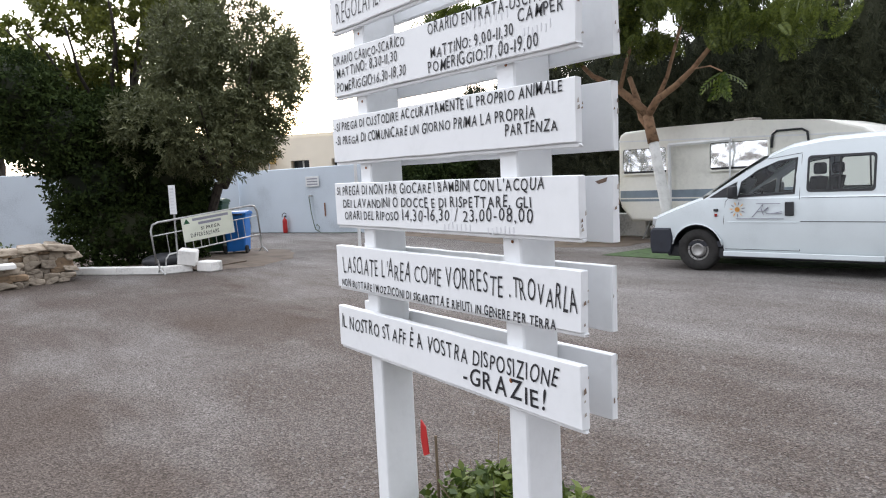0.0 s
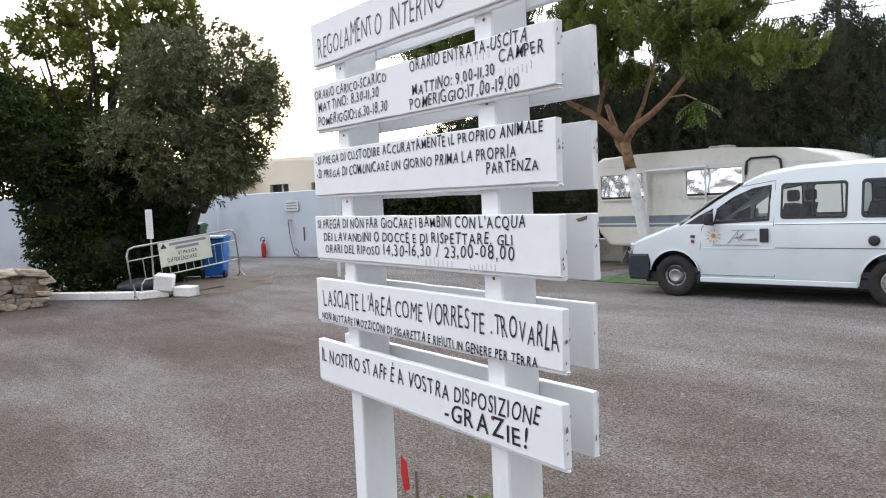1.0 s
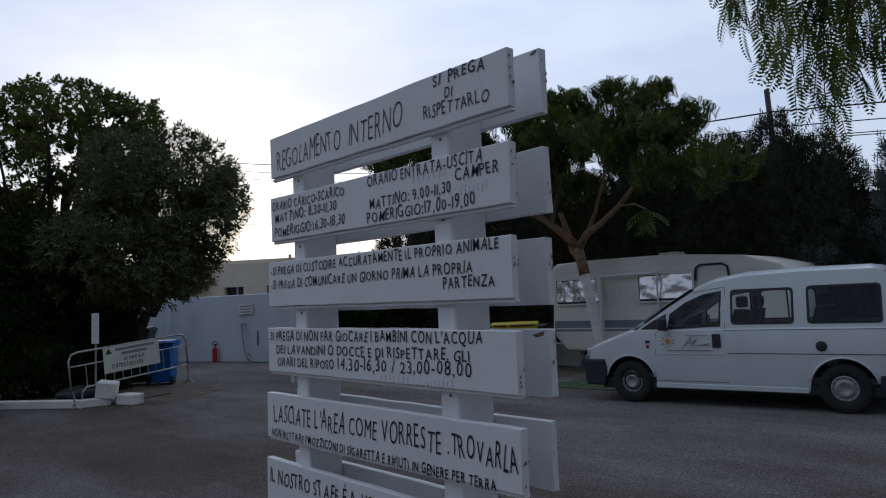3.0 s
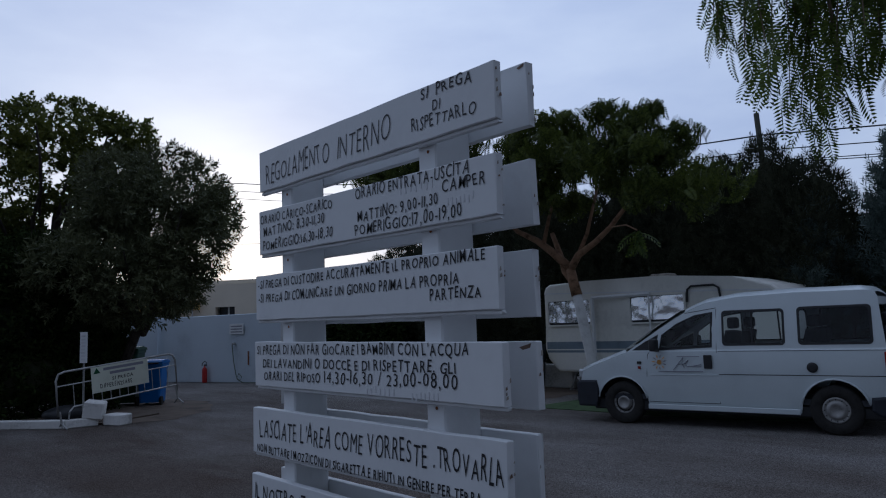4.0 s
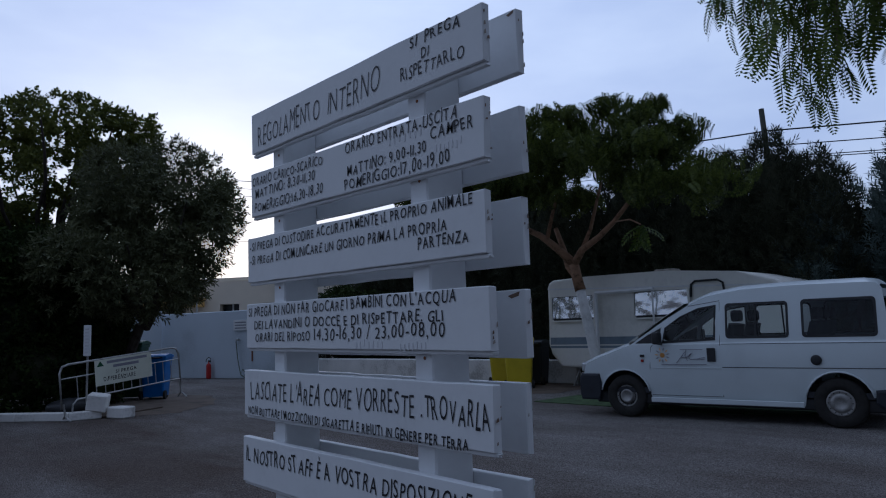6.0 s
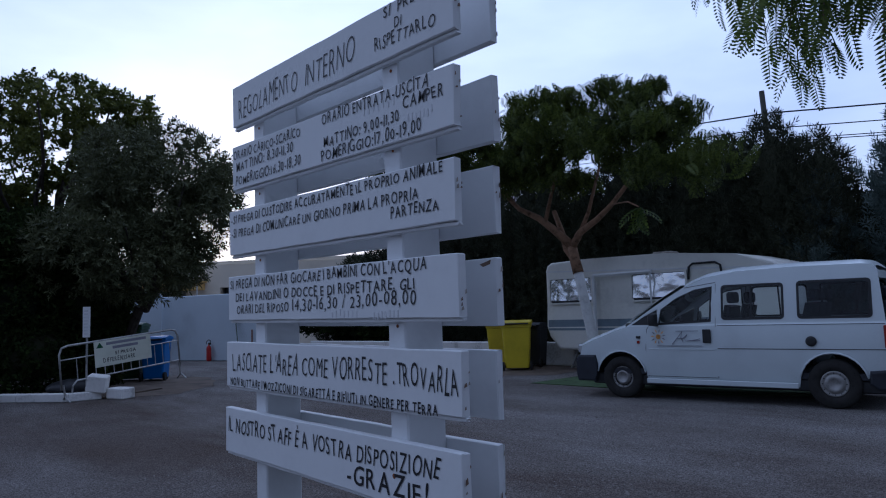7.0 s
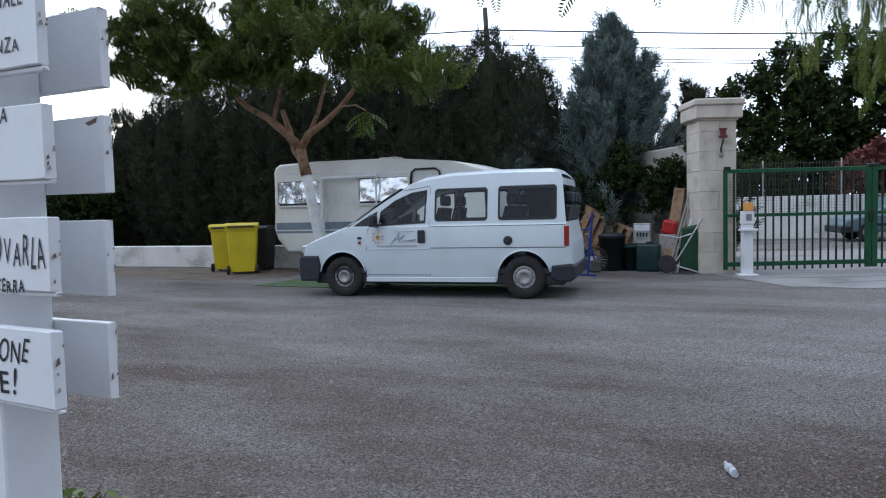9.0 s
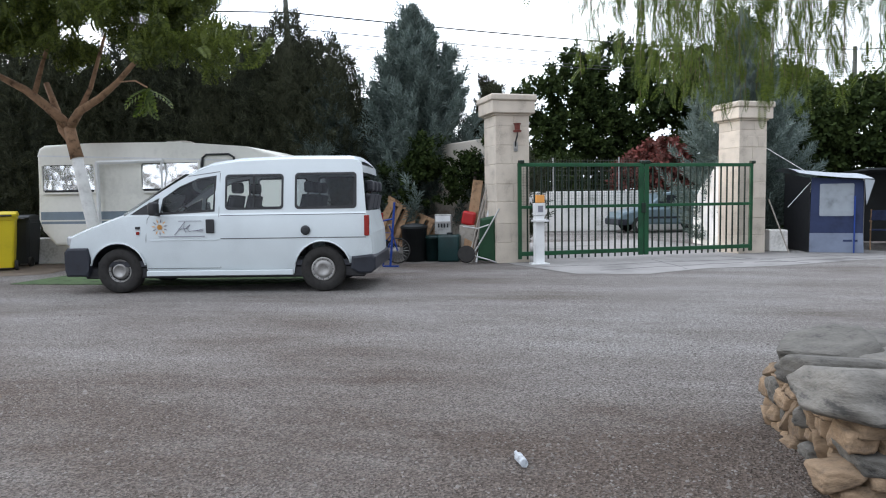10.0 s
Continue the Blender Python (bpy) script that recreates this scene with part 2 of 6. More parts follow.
M = dict(
    gravel=gravel_mat(),
    concrete=mat("concrete", (0.215, 0.208, 0.20), 0.9, var=0.2, scale=1.2, bscale=120, bump=0.4),
    soil=mat("soil", (0.115, 0.09, 0.068), 0.95, var=0.3, scale=2, bump=0.9, bscale=45),
    white_wood=mat("white_painted_wood", (0.73, 0.745, 0.755), 0.6, var=0.025, scale=5, bump=0.12, bscale=40),
    chip=mat("bare_wood", (0.16, 0.11, 0.08), 0.8, var=0.3, scale=30),
    ink=mat("black_marker", (0.012, 0.012, 0.016), 0.55, var=0.1, bump=0),
    faded=mat("faded_marker", (0.63, 0.64, 0.66), 0.6, var=0.1, bump=0),
    rust=mat("rust", (0.2, 0.07, 0.02), 0.8, var=0.3, scale=60),
    limewall=mat("whitewashed_wall", (0.57, 0.63, 0.69), 0.85, var=0.06, scale=0.8, bump=0.25, bscale=25, tint=(0.46, 0.51, 0.56)),
    whitewall=mat("white_wall", (0.74, 0.73, 0.70), 0.85, var=0.12, scale=1.5, bump=0.3, bscale=20, tint=(0.42, 0.41, 0.38)),
    oldwall=mat("stained_plaster", (0.52, 0.48, 0.42), 0.9, var=0.2, scale=1.6, bump=0.35, bscale=18, tint=(0.25, 0.2, 0.15)),
    tufa=mat("tufa_blocks", (0.56, 0.50, 0.42), 0.9, var=0.12, scale=3.0, bump=0.35, bscale=45, tint=(0.40, 0.35, 0.29), rand=0.07),
    stone_grey=mat("grey_fieldstone", (0.118, 0.112, 0.100), 0.92, var=0.35, scale=3.5, bump=1.0, bscale=22, tint=(0.045, 0.044, 0.041), rand=0.3),
    stone_tan=mat("tan_fieldstone", (0.20, 0.142, 0.09), 0.92, var=0.3, scale=2.2, bump=1.0, bscale=14, tint=(0.11, 0.08, 0.055), rand=0.3),
    stone_pale=mat("pale_fieldstone", (0.30, 0.255, 0.20), 0.92, var=0.3, scale=2.2, bump=1.0, bscale=14, tint=(0.15, 0.115, 0.08), rand=0.3),
    joint=mat("pale_mortar", (0.44, 0.39, 0.32), 0.95, var=0.2, scale=8, bump=0.3),
    mortar=mat("earth_mortar", (0.12, 0.095, 0.07), 0.95, var=0.3, scale=8, bump=0.5),
    van_white=mat("white_car_paint", (0.60, 0.655, 0.675), 0.25, var=0.05, scale=1.6, bump=0.0, spec=0.5),
    seam=mat("panel_gap", (0.05, 0.05, 0.055), 0.7, bump=0),
    black_plastic=mat("black_plastic", (0.022, 0.023, 0.026), 0.5, var=0.2, scale=8, bump=0.15, bscale=150),
    bumper=mat("blue_black_bumper", (0.018, 0.021, 0.03), 0.55, var=0.2, scale=4, bump=0.1),
    rubber=mat("tyre_rubber", (0.022, 0.021, 0.02), 0.85, var=0.25, scale=12, bump=0.4, bscale=60),
    rim=mat("grey_wheel_cover", (0.29, 0.285, 0.275), 0.45, metal=0.3, var=0.2, scale=9, bump=0.05),
    glass=glass_mat("window_glass", (0.93, 0.96, 0.96), 1.0),
    tinted=glass_mat("tinted_glass", (0.62, 0.68, 0.72), 1.0),
    lens_red=mat("red_lamp_lens", (0.24, 0.02, 0.014), 0.2, var=0.1, bump=0),
    lens_clear=mat("clear_lamp_lens", (0.55, 0.57, 0.58), 0.12, metal=0.4, var=0.1, bump=0),
    seatcloth=mat("dark_seat_cloth", (0.04, 0.042, 0.05), 0.9, var=0.2, scale=20),
    orange_sun=mat("orange_print", (0.75, 0.42, 0.12), 0.5, var=0.1, bump=0),
    grey_print=mat("grey_print", (0.22, 0.22, 0.26), 0.5, var=0.1, bump=0),
    caravan=mat("cream_caravan_skin", (0.78, 0.77, 0.71), 0.5, var=0.08, scale=1.0, bump=0.08, bscale=12),
    caravan_band=mat("grey_blue_band", (0.20, 0.25, 0.30), 0.5, var=0.1, bump=0.05),
    foil=mat("silver_foil_blind", (0.93, 0.94, 0.94), 0.2, metal=0.8, var=0.06, scale=5, bump=0.6, bscale=11),
    white_metal=mat("white_metal", (0.72, 0.73, 0.73), 0.45, var=0.06, bump=0.03),
    zinc=mat("galvanised_steel", (0.40, 0.40, 0.39), 0.5, metal=0.7, var=0.25, scale=7, bump=0.1),
    green_paint=mat("green_gate_paint", (0.008, 0.065, 0.024), 0.45, var=0.2, scale=3, bump=0.08, rand=0.08),
    bar_paint=mat("dark_green_bar_paint", (0.006, 0.018, 0.010), 0.45, var=0.2, scale=3, bump=0.08, rand=0.08),
    yellow=mat("yellow_bin_plastic", (0.66, 0.53, 0.015), 0.45, var=0.08, scale=2.5, bump=0.06),
    blue_bin=mat("blue_bin_plastic", (0.02, 0.16, 0.52), 0.45, var=0.12, scale=2.5, bump=0.06),
    green_bin=mat("green_bin_plastic", (0.012, 0.055, 0.022), 0.5, var=0.15, scale=2.5, bump=0.06),
    dark_bin=mat("dark_bin_plastic", (0.02, 0.024, 0.026), 0.5, var=0.2, scale=2.5, bump=0.06),
    teal_bin=mat("dark_green_tank", (0.01, 0.035, 0.035), 0.45, var=0.2, scale=2.5, bump=0.06),
    red=mat("red_enamel", (0.42, 0.02, 0.02), 0.4, var=0.12, bump=0.03),
    brick_red=mat("red_lamp_housing", (0.13, 0.03, 0.022), 0.6, var=0.2, bump=0.1),
    blue_frame=mat("blue_enamel", (0.012, 0.045, 0.24), 0.45, var=0.15, bump=0.05),
    orange_label=mat("orange_label", (0.72, 0.33, 0.08), 0.5, var=0.1, bump=0),
    wood=mat("weathered_timber", (0.33, 0.21, 0.12), 0.8, var=0.25, scale=9, bump=0.3, rand=0.15),
    grey_wood=mat("grey_timber", (0.34, 0.31, 0.27), 0.85, var=0.2, scale=9, bump=0.3, rand=0.15),
    bark=mat("brown_bark", (0.24, 0.145, 0.085), 0.9, var=0.3, scale=10, bump=0.8, bscale=30),
    dark_bark=mat("dark_bark", (0.05, 0.042, 0.035), 0.9, var=0.3, scale=10, bump=0.8, bscale=30),
    limed_bark=mat("limewashed_bark", (0.66, 0.66, 0.64), 0.9, var=0.12, scale=7, bump=0.5, bscale=25),
    navy=mat("navy_canvas", (0.024, 0.035, 0.085), 0.8, var=0.2, scale=2, bump=0.2, bscale=14),
    grey_canvas=mat("grey_canvas", (0.33, 0.36, 0.39), 0.75, var=0.1, scale=2, bump=0.25, bscale=10),
    blue_canvas=mat("pale_blue_canvas", (0.17, 0.20, 0.27), 0.75, var=0.15, scale=2, bump=0.25, bscale=10),
    clear_pvc=mat("cloudy_plastic_pane", (0.27, 0.30, 0.33), 0.25, var=0.15, scale=3, bump=0.4, bscale=6),
    house=mat("cream_plaster", (0.72, 0.65, 0.53), 0.85, var=0.08, scale=0.6, bump=0.15),
    ochre=mat("ochre_plaster", (0.62, 0.42, 0.14), 0.85, var=0.1, scale=0.8, bump=0.15),
    dark_pane=mat("dark_window", (0.03, 0.034, 0.04), 0.15, var=0.1, bump=0),
    cable=mat("black_cable", (0.02, 0.02, 0.022), 0.6, bump=0),
    pole=mat("grey_green_pole", (0.10, 0.105, 0.09), 0.85, var=0.2, scale=3),
    mat_green=mat("green_ground_mat", (0.05, 0.085, 0.03), 0.95, var=0.3, scale=6, bump=0.6, bscale=200),
    paper=mat("printed_paper", (0.60, 0.62, 0.52), 0.6, var=0.08, scale=3, bump=0.1),
    silver=mat("teal_car_paint", (0.16, 0.22, 0.25), 0.3, metal=0.3, var=0.05, bump=0),
    hose=mat("green_hose", (0.12, 0.15, 0.12), 0.6, var=0.1, bump=0),
    clear_bottle=mat("crushed_plastic", (0.62, 0.65, 0.68), 0.2, var=0.2, scale=20, bump=0.3, bscale=30, through_light=0.5),
    leaf_dark=leaf_mat("dark_leaves", (0.010, 0.019, 0.007), (0.042, 0.062, 0.016), 0.2, 0.8, 0.1),
    leaf_olive=leaf_mat("olive_leaves", (0.04, 0.05, 0.02), (0.165, 0.175, 0.085), 0.22),
    leaf_round=leaf_mat("broad_leaves", (0.045, 0.062, 0.011), (0.175, 0.19, 0.036), 0.35),
    leaf_locust=leaf_mat("drooping_leaves", (0.02, 0.036, 0.009), (0.135, 0.165, 0.028), 0.35),
    leaf_cypress=leaf_mat("blackish_cypress", (0.02, 0.026, 0.017), (0.078, 0.084, 0.05), 0.12, 0.75, 0.15),
    leaf_blue=leaf_mat("blue_green_cypress", (0.05, 0.076, 0.066), (0.20, 0.25, 0.225), 0.12),
    leaf_pepper=leaf_mat("pepper_leaves", (0.03, 0.058, 0.012), (0.16, 0.21, 0.03), 0.32),
    leaf_red=leaf_mat("reddish_leaves", (0.05, 0.03, 0.02), (0.22, 0.06, 0.05), 0.25),
    leaf_shrub=leaf_mat("shrub_leaves", (0.025, 0.05, 0.012), (0.13, 0.17, 0.03), 0.25),
    flower=mat("pink_flower", (0.55, 0.12, 0.16), 0.6, bump=0),
    twig=mat("dry_twig", (0.16, 0.12, 0.08), 0.9, var=0.2, bump=0),
)


# ---- building helpers ----
def thing(name, label, category, m=None, group="", kind=""):
    ob = new(name)
    ob.matrix_world = m or Matrix()
    return tagged(ob, label, category, group, kind)


def part(name, bm, material, parent=None, label="", smooth=False):
    me = bpy.data.meshes.new(name)
    bmesh.ops.recalc_face_normals(bm, faces=bm.faces[:])
    for f in bm.faces:
        f.smooth = smooth
    bm.to_mesh(me)
    bm.free()
    me.materials.append(material)
    ob = new(name, me)
    if parent:
        ob.parent = parent
    if label:
        ob["label"] = label
    return ob


def solid(name, bm, material, label, category, m=None, kind="", group="", smooth=False):
    ob = part(name, bm, material, smooth=smooth)
    if m:
        ob.matrix_world = m
    return tagged(ob, label, category, group, kind)


def again(ob, parent, m):
    """One more piece on the same mesh."""
    c = new(ob.name.split(".")[0], ob.data)
    c.parent = parent
    c.matrix_local = m
    return c


def box(x0, x1, y0, y1, z0, z1, bevel=0.0, bm=None, seg=1, m=None):
    bm = bm or bmesh.new()
    t = Matrix.LocRotScale(((x0 + x1) / 2, (y0 + y1) / 2, (z0 + z1) / 2), None, (abs(x1 - x0), abs(y1 - y0), abs(z1 - z0)))
    r = bmesh.ops.create_cube(bm, size=1, matrix=(m or Matrix()) @ t)
    if bevel:
        edges = list({e for v in r["verts"] for e in v.link_edges})
        bmesh.ops.bevel(bm, geom=edges, offset=bevel, segments=seg, affect="EDGES", profile=0.5)
    return bm


def rod(p0, p1, r0, r1=None, seg=8, bm=None):
    bm = bm or bmesh.new()
    p0, p1 = Vector(p0), Vector(p1)
    d = p1 - p0
    m = Matrix.Translation((p0 + p1) / 2) @ d.to_track_quat("Z", "Y").to_matrix().to_4x4()
    bmesh.ops.create_cone(bm, cap_ends=True, segments=seg, radius1=r0, radius2=r0 if r1 is None else r1, depth=d.length, matrix=m)
    return bm


def tube(points, r, seg=6, bm=None, taper=1.0):
    """A round bar along points."""
    bm = bm or bmesh.new()
    pts = [Vector(p) for p in points]
    rings = []
    for i, p in enumerate(pts):
        d = (pts[min(i + 1, len(pts) - 1)] - pts[max(i - 1, 0)]).normalized()
        q = d.to_track_quat("Z", "Y")
        k = r * (1 + (taper - 1) * i / max(1, len(pts) - 1))
        rings.append([bm.verts.new(p + q @ Vector((k * math.cos(a), k * math.sin(a), 0))) for a in (2 * math.pi * j / seg for j in range(seg))])
    for a, b in zip(rings, rings[1:]):
        for j in range(seg):
            bm.faces.new((a[j], a[(j + 1) % seg], b[(j + 1) % seg], b[j]))
    bm.faces.new(rings[0][::-1])
    bm.faces.new(rings[-1])
    return bm


def lathe(profile, seg=28, m=None, bm=None):
    """Turns (radius, height) pairs about z."""
    bm = bm or bmesh.new()
    m = m or Matrix()
    rings = [[bm.verts.new(m @ Vector((r * math.cos(a), r * math.sin(a), h))) for a in (2 * math.pi * j / seg for j in range(seg))] for r, h in profile]
    for a, b in zip(rings, rings[1:]):
        for j in range(seg):
            bm.faces.new((a[j], a[(j + 1) % seg], b[(j + 1) % seg], b[j]))
    if profile[0][0] > 0.001:
        bm.faces.new(rings[0][::-1])
    if profile[-1][0] > 0.001:
        bm.faces.new(rings[-1])
    return bm


def panel(outline, holes=(), place=None, thick=0.0, bm=None):
    """A flat sheet with openings; place maps (u, v) into space."""
    bm = bm or bmesh.new()
    place = place or (lambda u, v: (u, 0, v))
    edges = []
    for loop in (outline, *holes):
        vs = [bm.verts.new(place(u, v)) for u, v in loop]
        edges += [bm.edges.new((vs[i], vs[(i + 1) % len(vs)])) for i in range(len(vs))]
    r = bmesh.ops.triangle_fill(bm, use_beauty=True, use_dissolve=False, edges=edges)
    faces = [g for g in r["geom"] if isinstance(g, bmesh.types.BMFace)]
    if thick:
        bmesh.ops.recalc_face_normals(bm, faces=faces)
        bmesh.ops.solidify(bm, geom=faces, thickness=thick)
    return bm


def prism(outline, y0, y1, bm=None, bevel=0.0, seg=2):
    """An (x, z) outline drawn out along y."""
    bm = bm or bmesh.new()
    a = [bm.verts.new((x, y0, z)) for x, z in outline]
    b = [bm.verts.new((x, y1, z)) for x, z in outline]
    n = len(a)
    fs = [bm.faces.new(a), bm.faces.new(b[::-1])]
    for i in range(n):
        fs.append(bm.faces.new((a[i], b[i], b[(i + 1) % n], a[(i + 1) % n])))
    if bevel:
        rim = list({e for f in fs[:2] for e in f.edges})
        bmesh.ops.bevel(bm, geom=rim, offset=bevel, segments=seg, affect="EDGES", profile=0.5)
    return bm


def rounded(x0, x1, z0, z1, r, seg=4):
    pts = []
    for cx, cz, a0 in ((x1 - r, z0 + r, -90), (x1 - r, z1 - r, 0), (x0 + r, z1 - r, 90), (x0 + r, z0 + r, 180)):
        pts += [(cx + r * math.cos(radians(a0 + 90 * k / seg)), cz + r * math.sin(radians(a0 + 90 * k / seg))) for k in range(seg + 1)]
    return pts


def raw_mesh(name, verts, faces, material):
    """A mesh from arrays; all faces have the same number of corners."""
    verts, faces = np.asarray(verts, np.float32), np.asarray(faces, np.int32)
    me = bpy.data.meshes.new(name)
    k = faces.shape[1]
    me.vertices.add(len(verts))
    me.vertices.foreach_set("co", verts.ravel())
    me.loops.add(faces.size)
    me.loops.foreach_set("vertex_index", faces.ravel())
    me.polygons.add(len(faces))
    me.polygons.foreach_set("loop_start", np.arange(len(faces), dtype=np.int32) * k)
    me.update(calc_edges=True)
    me.validate()
    me.materials.append(material)
    return me


rng = np.random.default_rng(7)


def turns(n, up=None, spread=None):
    """n random turns; with up, the template's z leans towards those ways."""
    if up is None:
        q = rng.normal(size=(n, 4))
        q /= np.linalg.norm(q, axis=1, keepdims=True)
        w, x, y, z = q.T
        return np.stack([np.stack([1 - 2 * (y * y + z * z), 2 * (x * y - z * w), 2 * (x * z + y * w)], -1),
                         np.stack([2 * (x * y + z * w), 1 - 2 * (x * x + z * z), 2 * (y * z - x * w)], -1),
                         np.stack([2 * (x * z - y * w), 2 * (y * z + x * w), 1 - 2 * (x * x + y * y)], -1)], 1)
    z = np.asarray(up, float) + rng.normal(size=(n, 3)) * (spread or 0.2)
    z /= np.linalg.norm(z, axis=1, keepdims=True)
    h = rng.normal(size=(n, 3))
    x = np.cross(h, z)
    x /= np.linalg.norm(x, axis=1, keepdims=True)
    return np.stack([x, np.cross(z, x), z], -1)


def scatter(tv, tf, locs, rots, sizes):
    """Copies of a small template at places, as arrays."""
    n, k = len(locs), len(tv)
    v = np.einsum("nij,kj->nki", rots * np.asarray(sizes)[:, None, None], tv) + np.asarray(locs)[:, None]
    f = tf[None] + (np.arange(n) * k)[:, None, None]
    return v.reshape(-1, 3), f.reshape(-1, tf.shape[1])


def blade(c, d, w, n):
    """One pointed leaf of four corners from c along d."""
    c, d, n = np.array(c, float), np.array(d, float), np.array(n, float)
    s = np.cross(d, n)
    s = s / (np.linalg.norm(s) + 1e-9) * w
    return [c, c + d * 0.5 + s, c + d, c + d * 0.5 - s]


def sprig(count, length, width, seed, lift=0.6):
    r = np.random.default_rng(seed)
    v = []
    for i in range(count):
        a = 2.4 * i + r.normal() * 0.3
        h = length * 1.6 * i / count
        d = np.array([math.cos(a), math.sin(a), lift + r.normal() * 0.3])
        d = d / np.linalg.norm(d) * length * r.uniform(0.7, 1.15)
        v += blade((0, 0, h), d, width, r.normal(size=3))
    return np.array(v), np.arange(len(v)).reshape(-1, 4)


def pinnate(pairs, length, leaf, width, droop=0.25):
    """A feather leaf that hangs along -z."""
    v = []
    for i in range(pairs):
        f = (i + 0.6) / pairs
        k = math.sin(math.pi * min(1, 0.25 + f * 0.75)) ** 0.5
        c = np.array([0.0, droop * length * math.sin(f * 2.2), -length * f])
        for s in (-1, 1):
            v += blade(c, np.array([s * leaf * k, 0, -leaf * 0.55 * k]), width, (0, 1, 0.2 * s))
    v += blade((0, 0, 0), (0, droop * length * 0.8, -length), 0.0025, (0, 1, 0))
    return np.array(v), np.arange(len(v)).reshape(-1, 4)


def lobes_points(lobes, n, shell=0.35, gate=0.0, gscale=1.3):
    """Places in ellipsoid lobes (x, y, z, rx, ry, rz), dense towards the skin, thinned into clumps."""
    vol = np.array([l[3] * l[4] + l[4] * l[5] + l[3] * l[5] for l in lobes])
    pick = rng.choice(len(lobes), size=n, p=vol / vol.sum())
    l = np.array(lobes, float)[pick]
    d = rng.normal(size=(n, 3))
    d /= np.linalg.norm(d, axis=1, keepdims=True)
    r = 1 - np.abs(rng.normal(size=(n, 1))) * shell
    p = l[:, :3] + d * l[:, 3:] * np.clip(r, 0.05, 1.08)
    if gate:
        keep = np.array([noise.noise(Vector(q) * gscale) > gate - 0.5 for q in p])
        p, d = p[keep], d[keep]
    return p, d


def crown(name, parent, lobes, n, template, material, size=(0.7, 1.3), shell=0.35, gate=0.0, gscale=1.3, up=None, spread=0.5, label=""):
    p, d = lobes_points(lobes, n, shell, gate, gscale)
    way = d if up is None else np.asarray(up, float)[None] * 1.0 + d * 0.5
    v, f = scatter(*template, p, turns(len(p), way, spread), rng.uniform(*size, len(p)))
    ob = new(name, raw_mesh(name, v, f, material))
    ob.parent = parent
    if label:
        ob["label"] = label
    return ob


def limb(bm, p, q, r0, r1, wob=0.08, n=6):
    p, q = Vector(p), Vector(q)
    pts = []
    for i in range(n + 1):
        f = i / n
        k = math.sin(math.pi * f) * wob * (q - p).length
        pts.append(p.lerp(q, f) + Vector((noise.noise(p * 3 + Vector((f * 3, 0, 0))), noise.noise(q * 3 + Vector((0, f * 3, 0))), 0)) * k)
    tube(pts, r0, 8, bm, r1 / r0)
    return bm


SPRIG = sprig(9, 0.085, 0.019, 1)
SPRIG_BROAD = sprig(9, 0.085, 0.028, 2)
SPRIG_OLIVE = sprig(12, 0.085, 0.011, 3, 0.9)
SPRAY = sprig(12, 0.15, 0.013, 4, 1.3)
DROOP = pinnate(8, 0.34, 0.10, 0.019)
PEPPER = pinnate(12, 0.19, 0.042, 0.0052, 0.15)

# ---- ground ----
bm = bmesh.new()
bmesh.ops.create_grid(bm, x_segments=60, y_segments=60, size=300)
solid("ground", bm, M["gravel"], "grey gravel yard with paler wheel tracks", "ground", kind="structure")

# concrete apron before the gate
GA = radians(26)
GU, GN = Vector((math.cos(GA), math.sin(GA), 0)), Vector((math.sin(GA), -math.cos(GA), 0))
GATE = Matrix.Translation((0.63, 12.87, 0)) @ Matrix.Rotation(GA, 4, "Z")  # x along the gate, -y towards the yard
bm = panel([(0.2, -0.35), (0.55, -2.3), (1.6, -2.75), (2.9, -2.35), (4.5, -2.45), (6.4, -2.1), (8.4, -2.5), (8.6, -0.2), (6.6, 0.4), (6.4, 5.5), (0.2, 5.5)],
           place=lambda u, v: GATE @ Vector((u, v, 0.006)))
apron = solid("pavement", bm, M["concrete"], "cracked pale concrete apron before the gate", "pavement", kind="structure")
for i, (u0, v0, u1, v1) in enumerate(((0.5, -1.0, 8.3, -1.3), (2.6, -2.3, 3.1, -0.4), (5.2, -2.2, 4.7, -0.3), (1.2, -1.9, 4.2, -1.7), (6.6, -2.1, 6.9, -0.2), (4.4, -1.75, 8.2, -1.9))):
    pts = []
    for k in range(25):
        f = k / 24
        w = 0.16 * noise.noise(Vector((f * 7, i * 3.1, 0.5))) + 0.05 * noise.noise(Vector((f * 23, i * 3.1, 2.5)))
        pts.append(GATE @ Vector((u0 + (u1 - u0) * f + w * 0.7, v0 + (v1 - v0) * f + w, 0.003)))
    part("crack", tube(pts, 0.007, 4), M["seam"], apron, "dark crack in the concrete")

# gravel grains close to the path
tv = np.array([(1, 0, 0), (-0.5, 0.85, 0), (-0.5, -0.85, 0), (0, 0, 0.75)], float)
tf = np.array([(0, 1, 3), (1, 2, 3), (2, 0, 3)])
n_g = 42000
gx, gy = rng.uniform(-4.5, 4.2, n_g), rng.beta(1.0, 1.7, n_g) * 7.0 + 0.4
rz = rng.uniform(0, 6.28, n_g)
gr = np.zeros((n_g, 3, 3))
gr[:, 0, 0], gr[:, 0, 1], gr[:, 1, 0], gr[:, 1, 1], gr[:, 2, 2] = np.cos(rz), -np.sin(rz), np.sin(rz), np.cos(rz), rng.uniform(0.5, 1.1, n_g)
gv, gf = scatter(tv, tf, np.stack([gx, gy, np.full(n_g, 0.0)], 1), gr, rng.lognormal(-5.05, 0.35, n_g))
grain = bpy.data.materials.new("gravel_grains")
grain.use_nodes = True
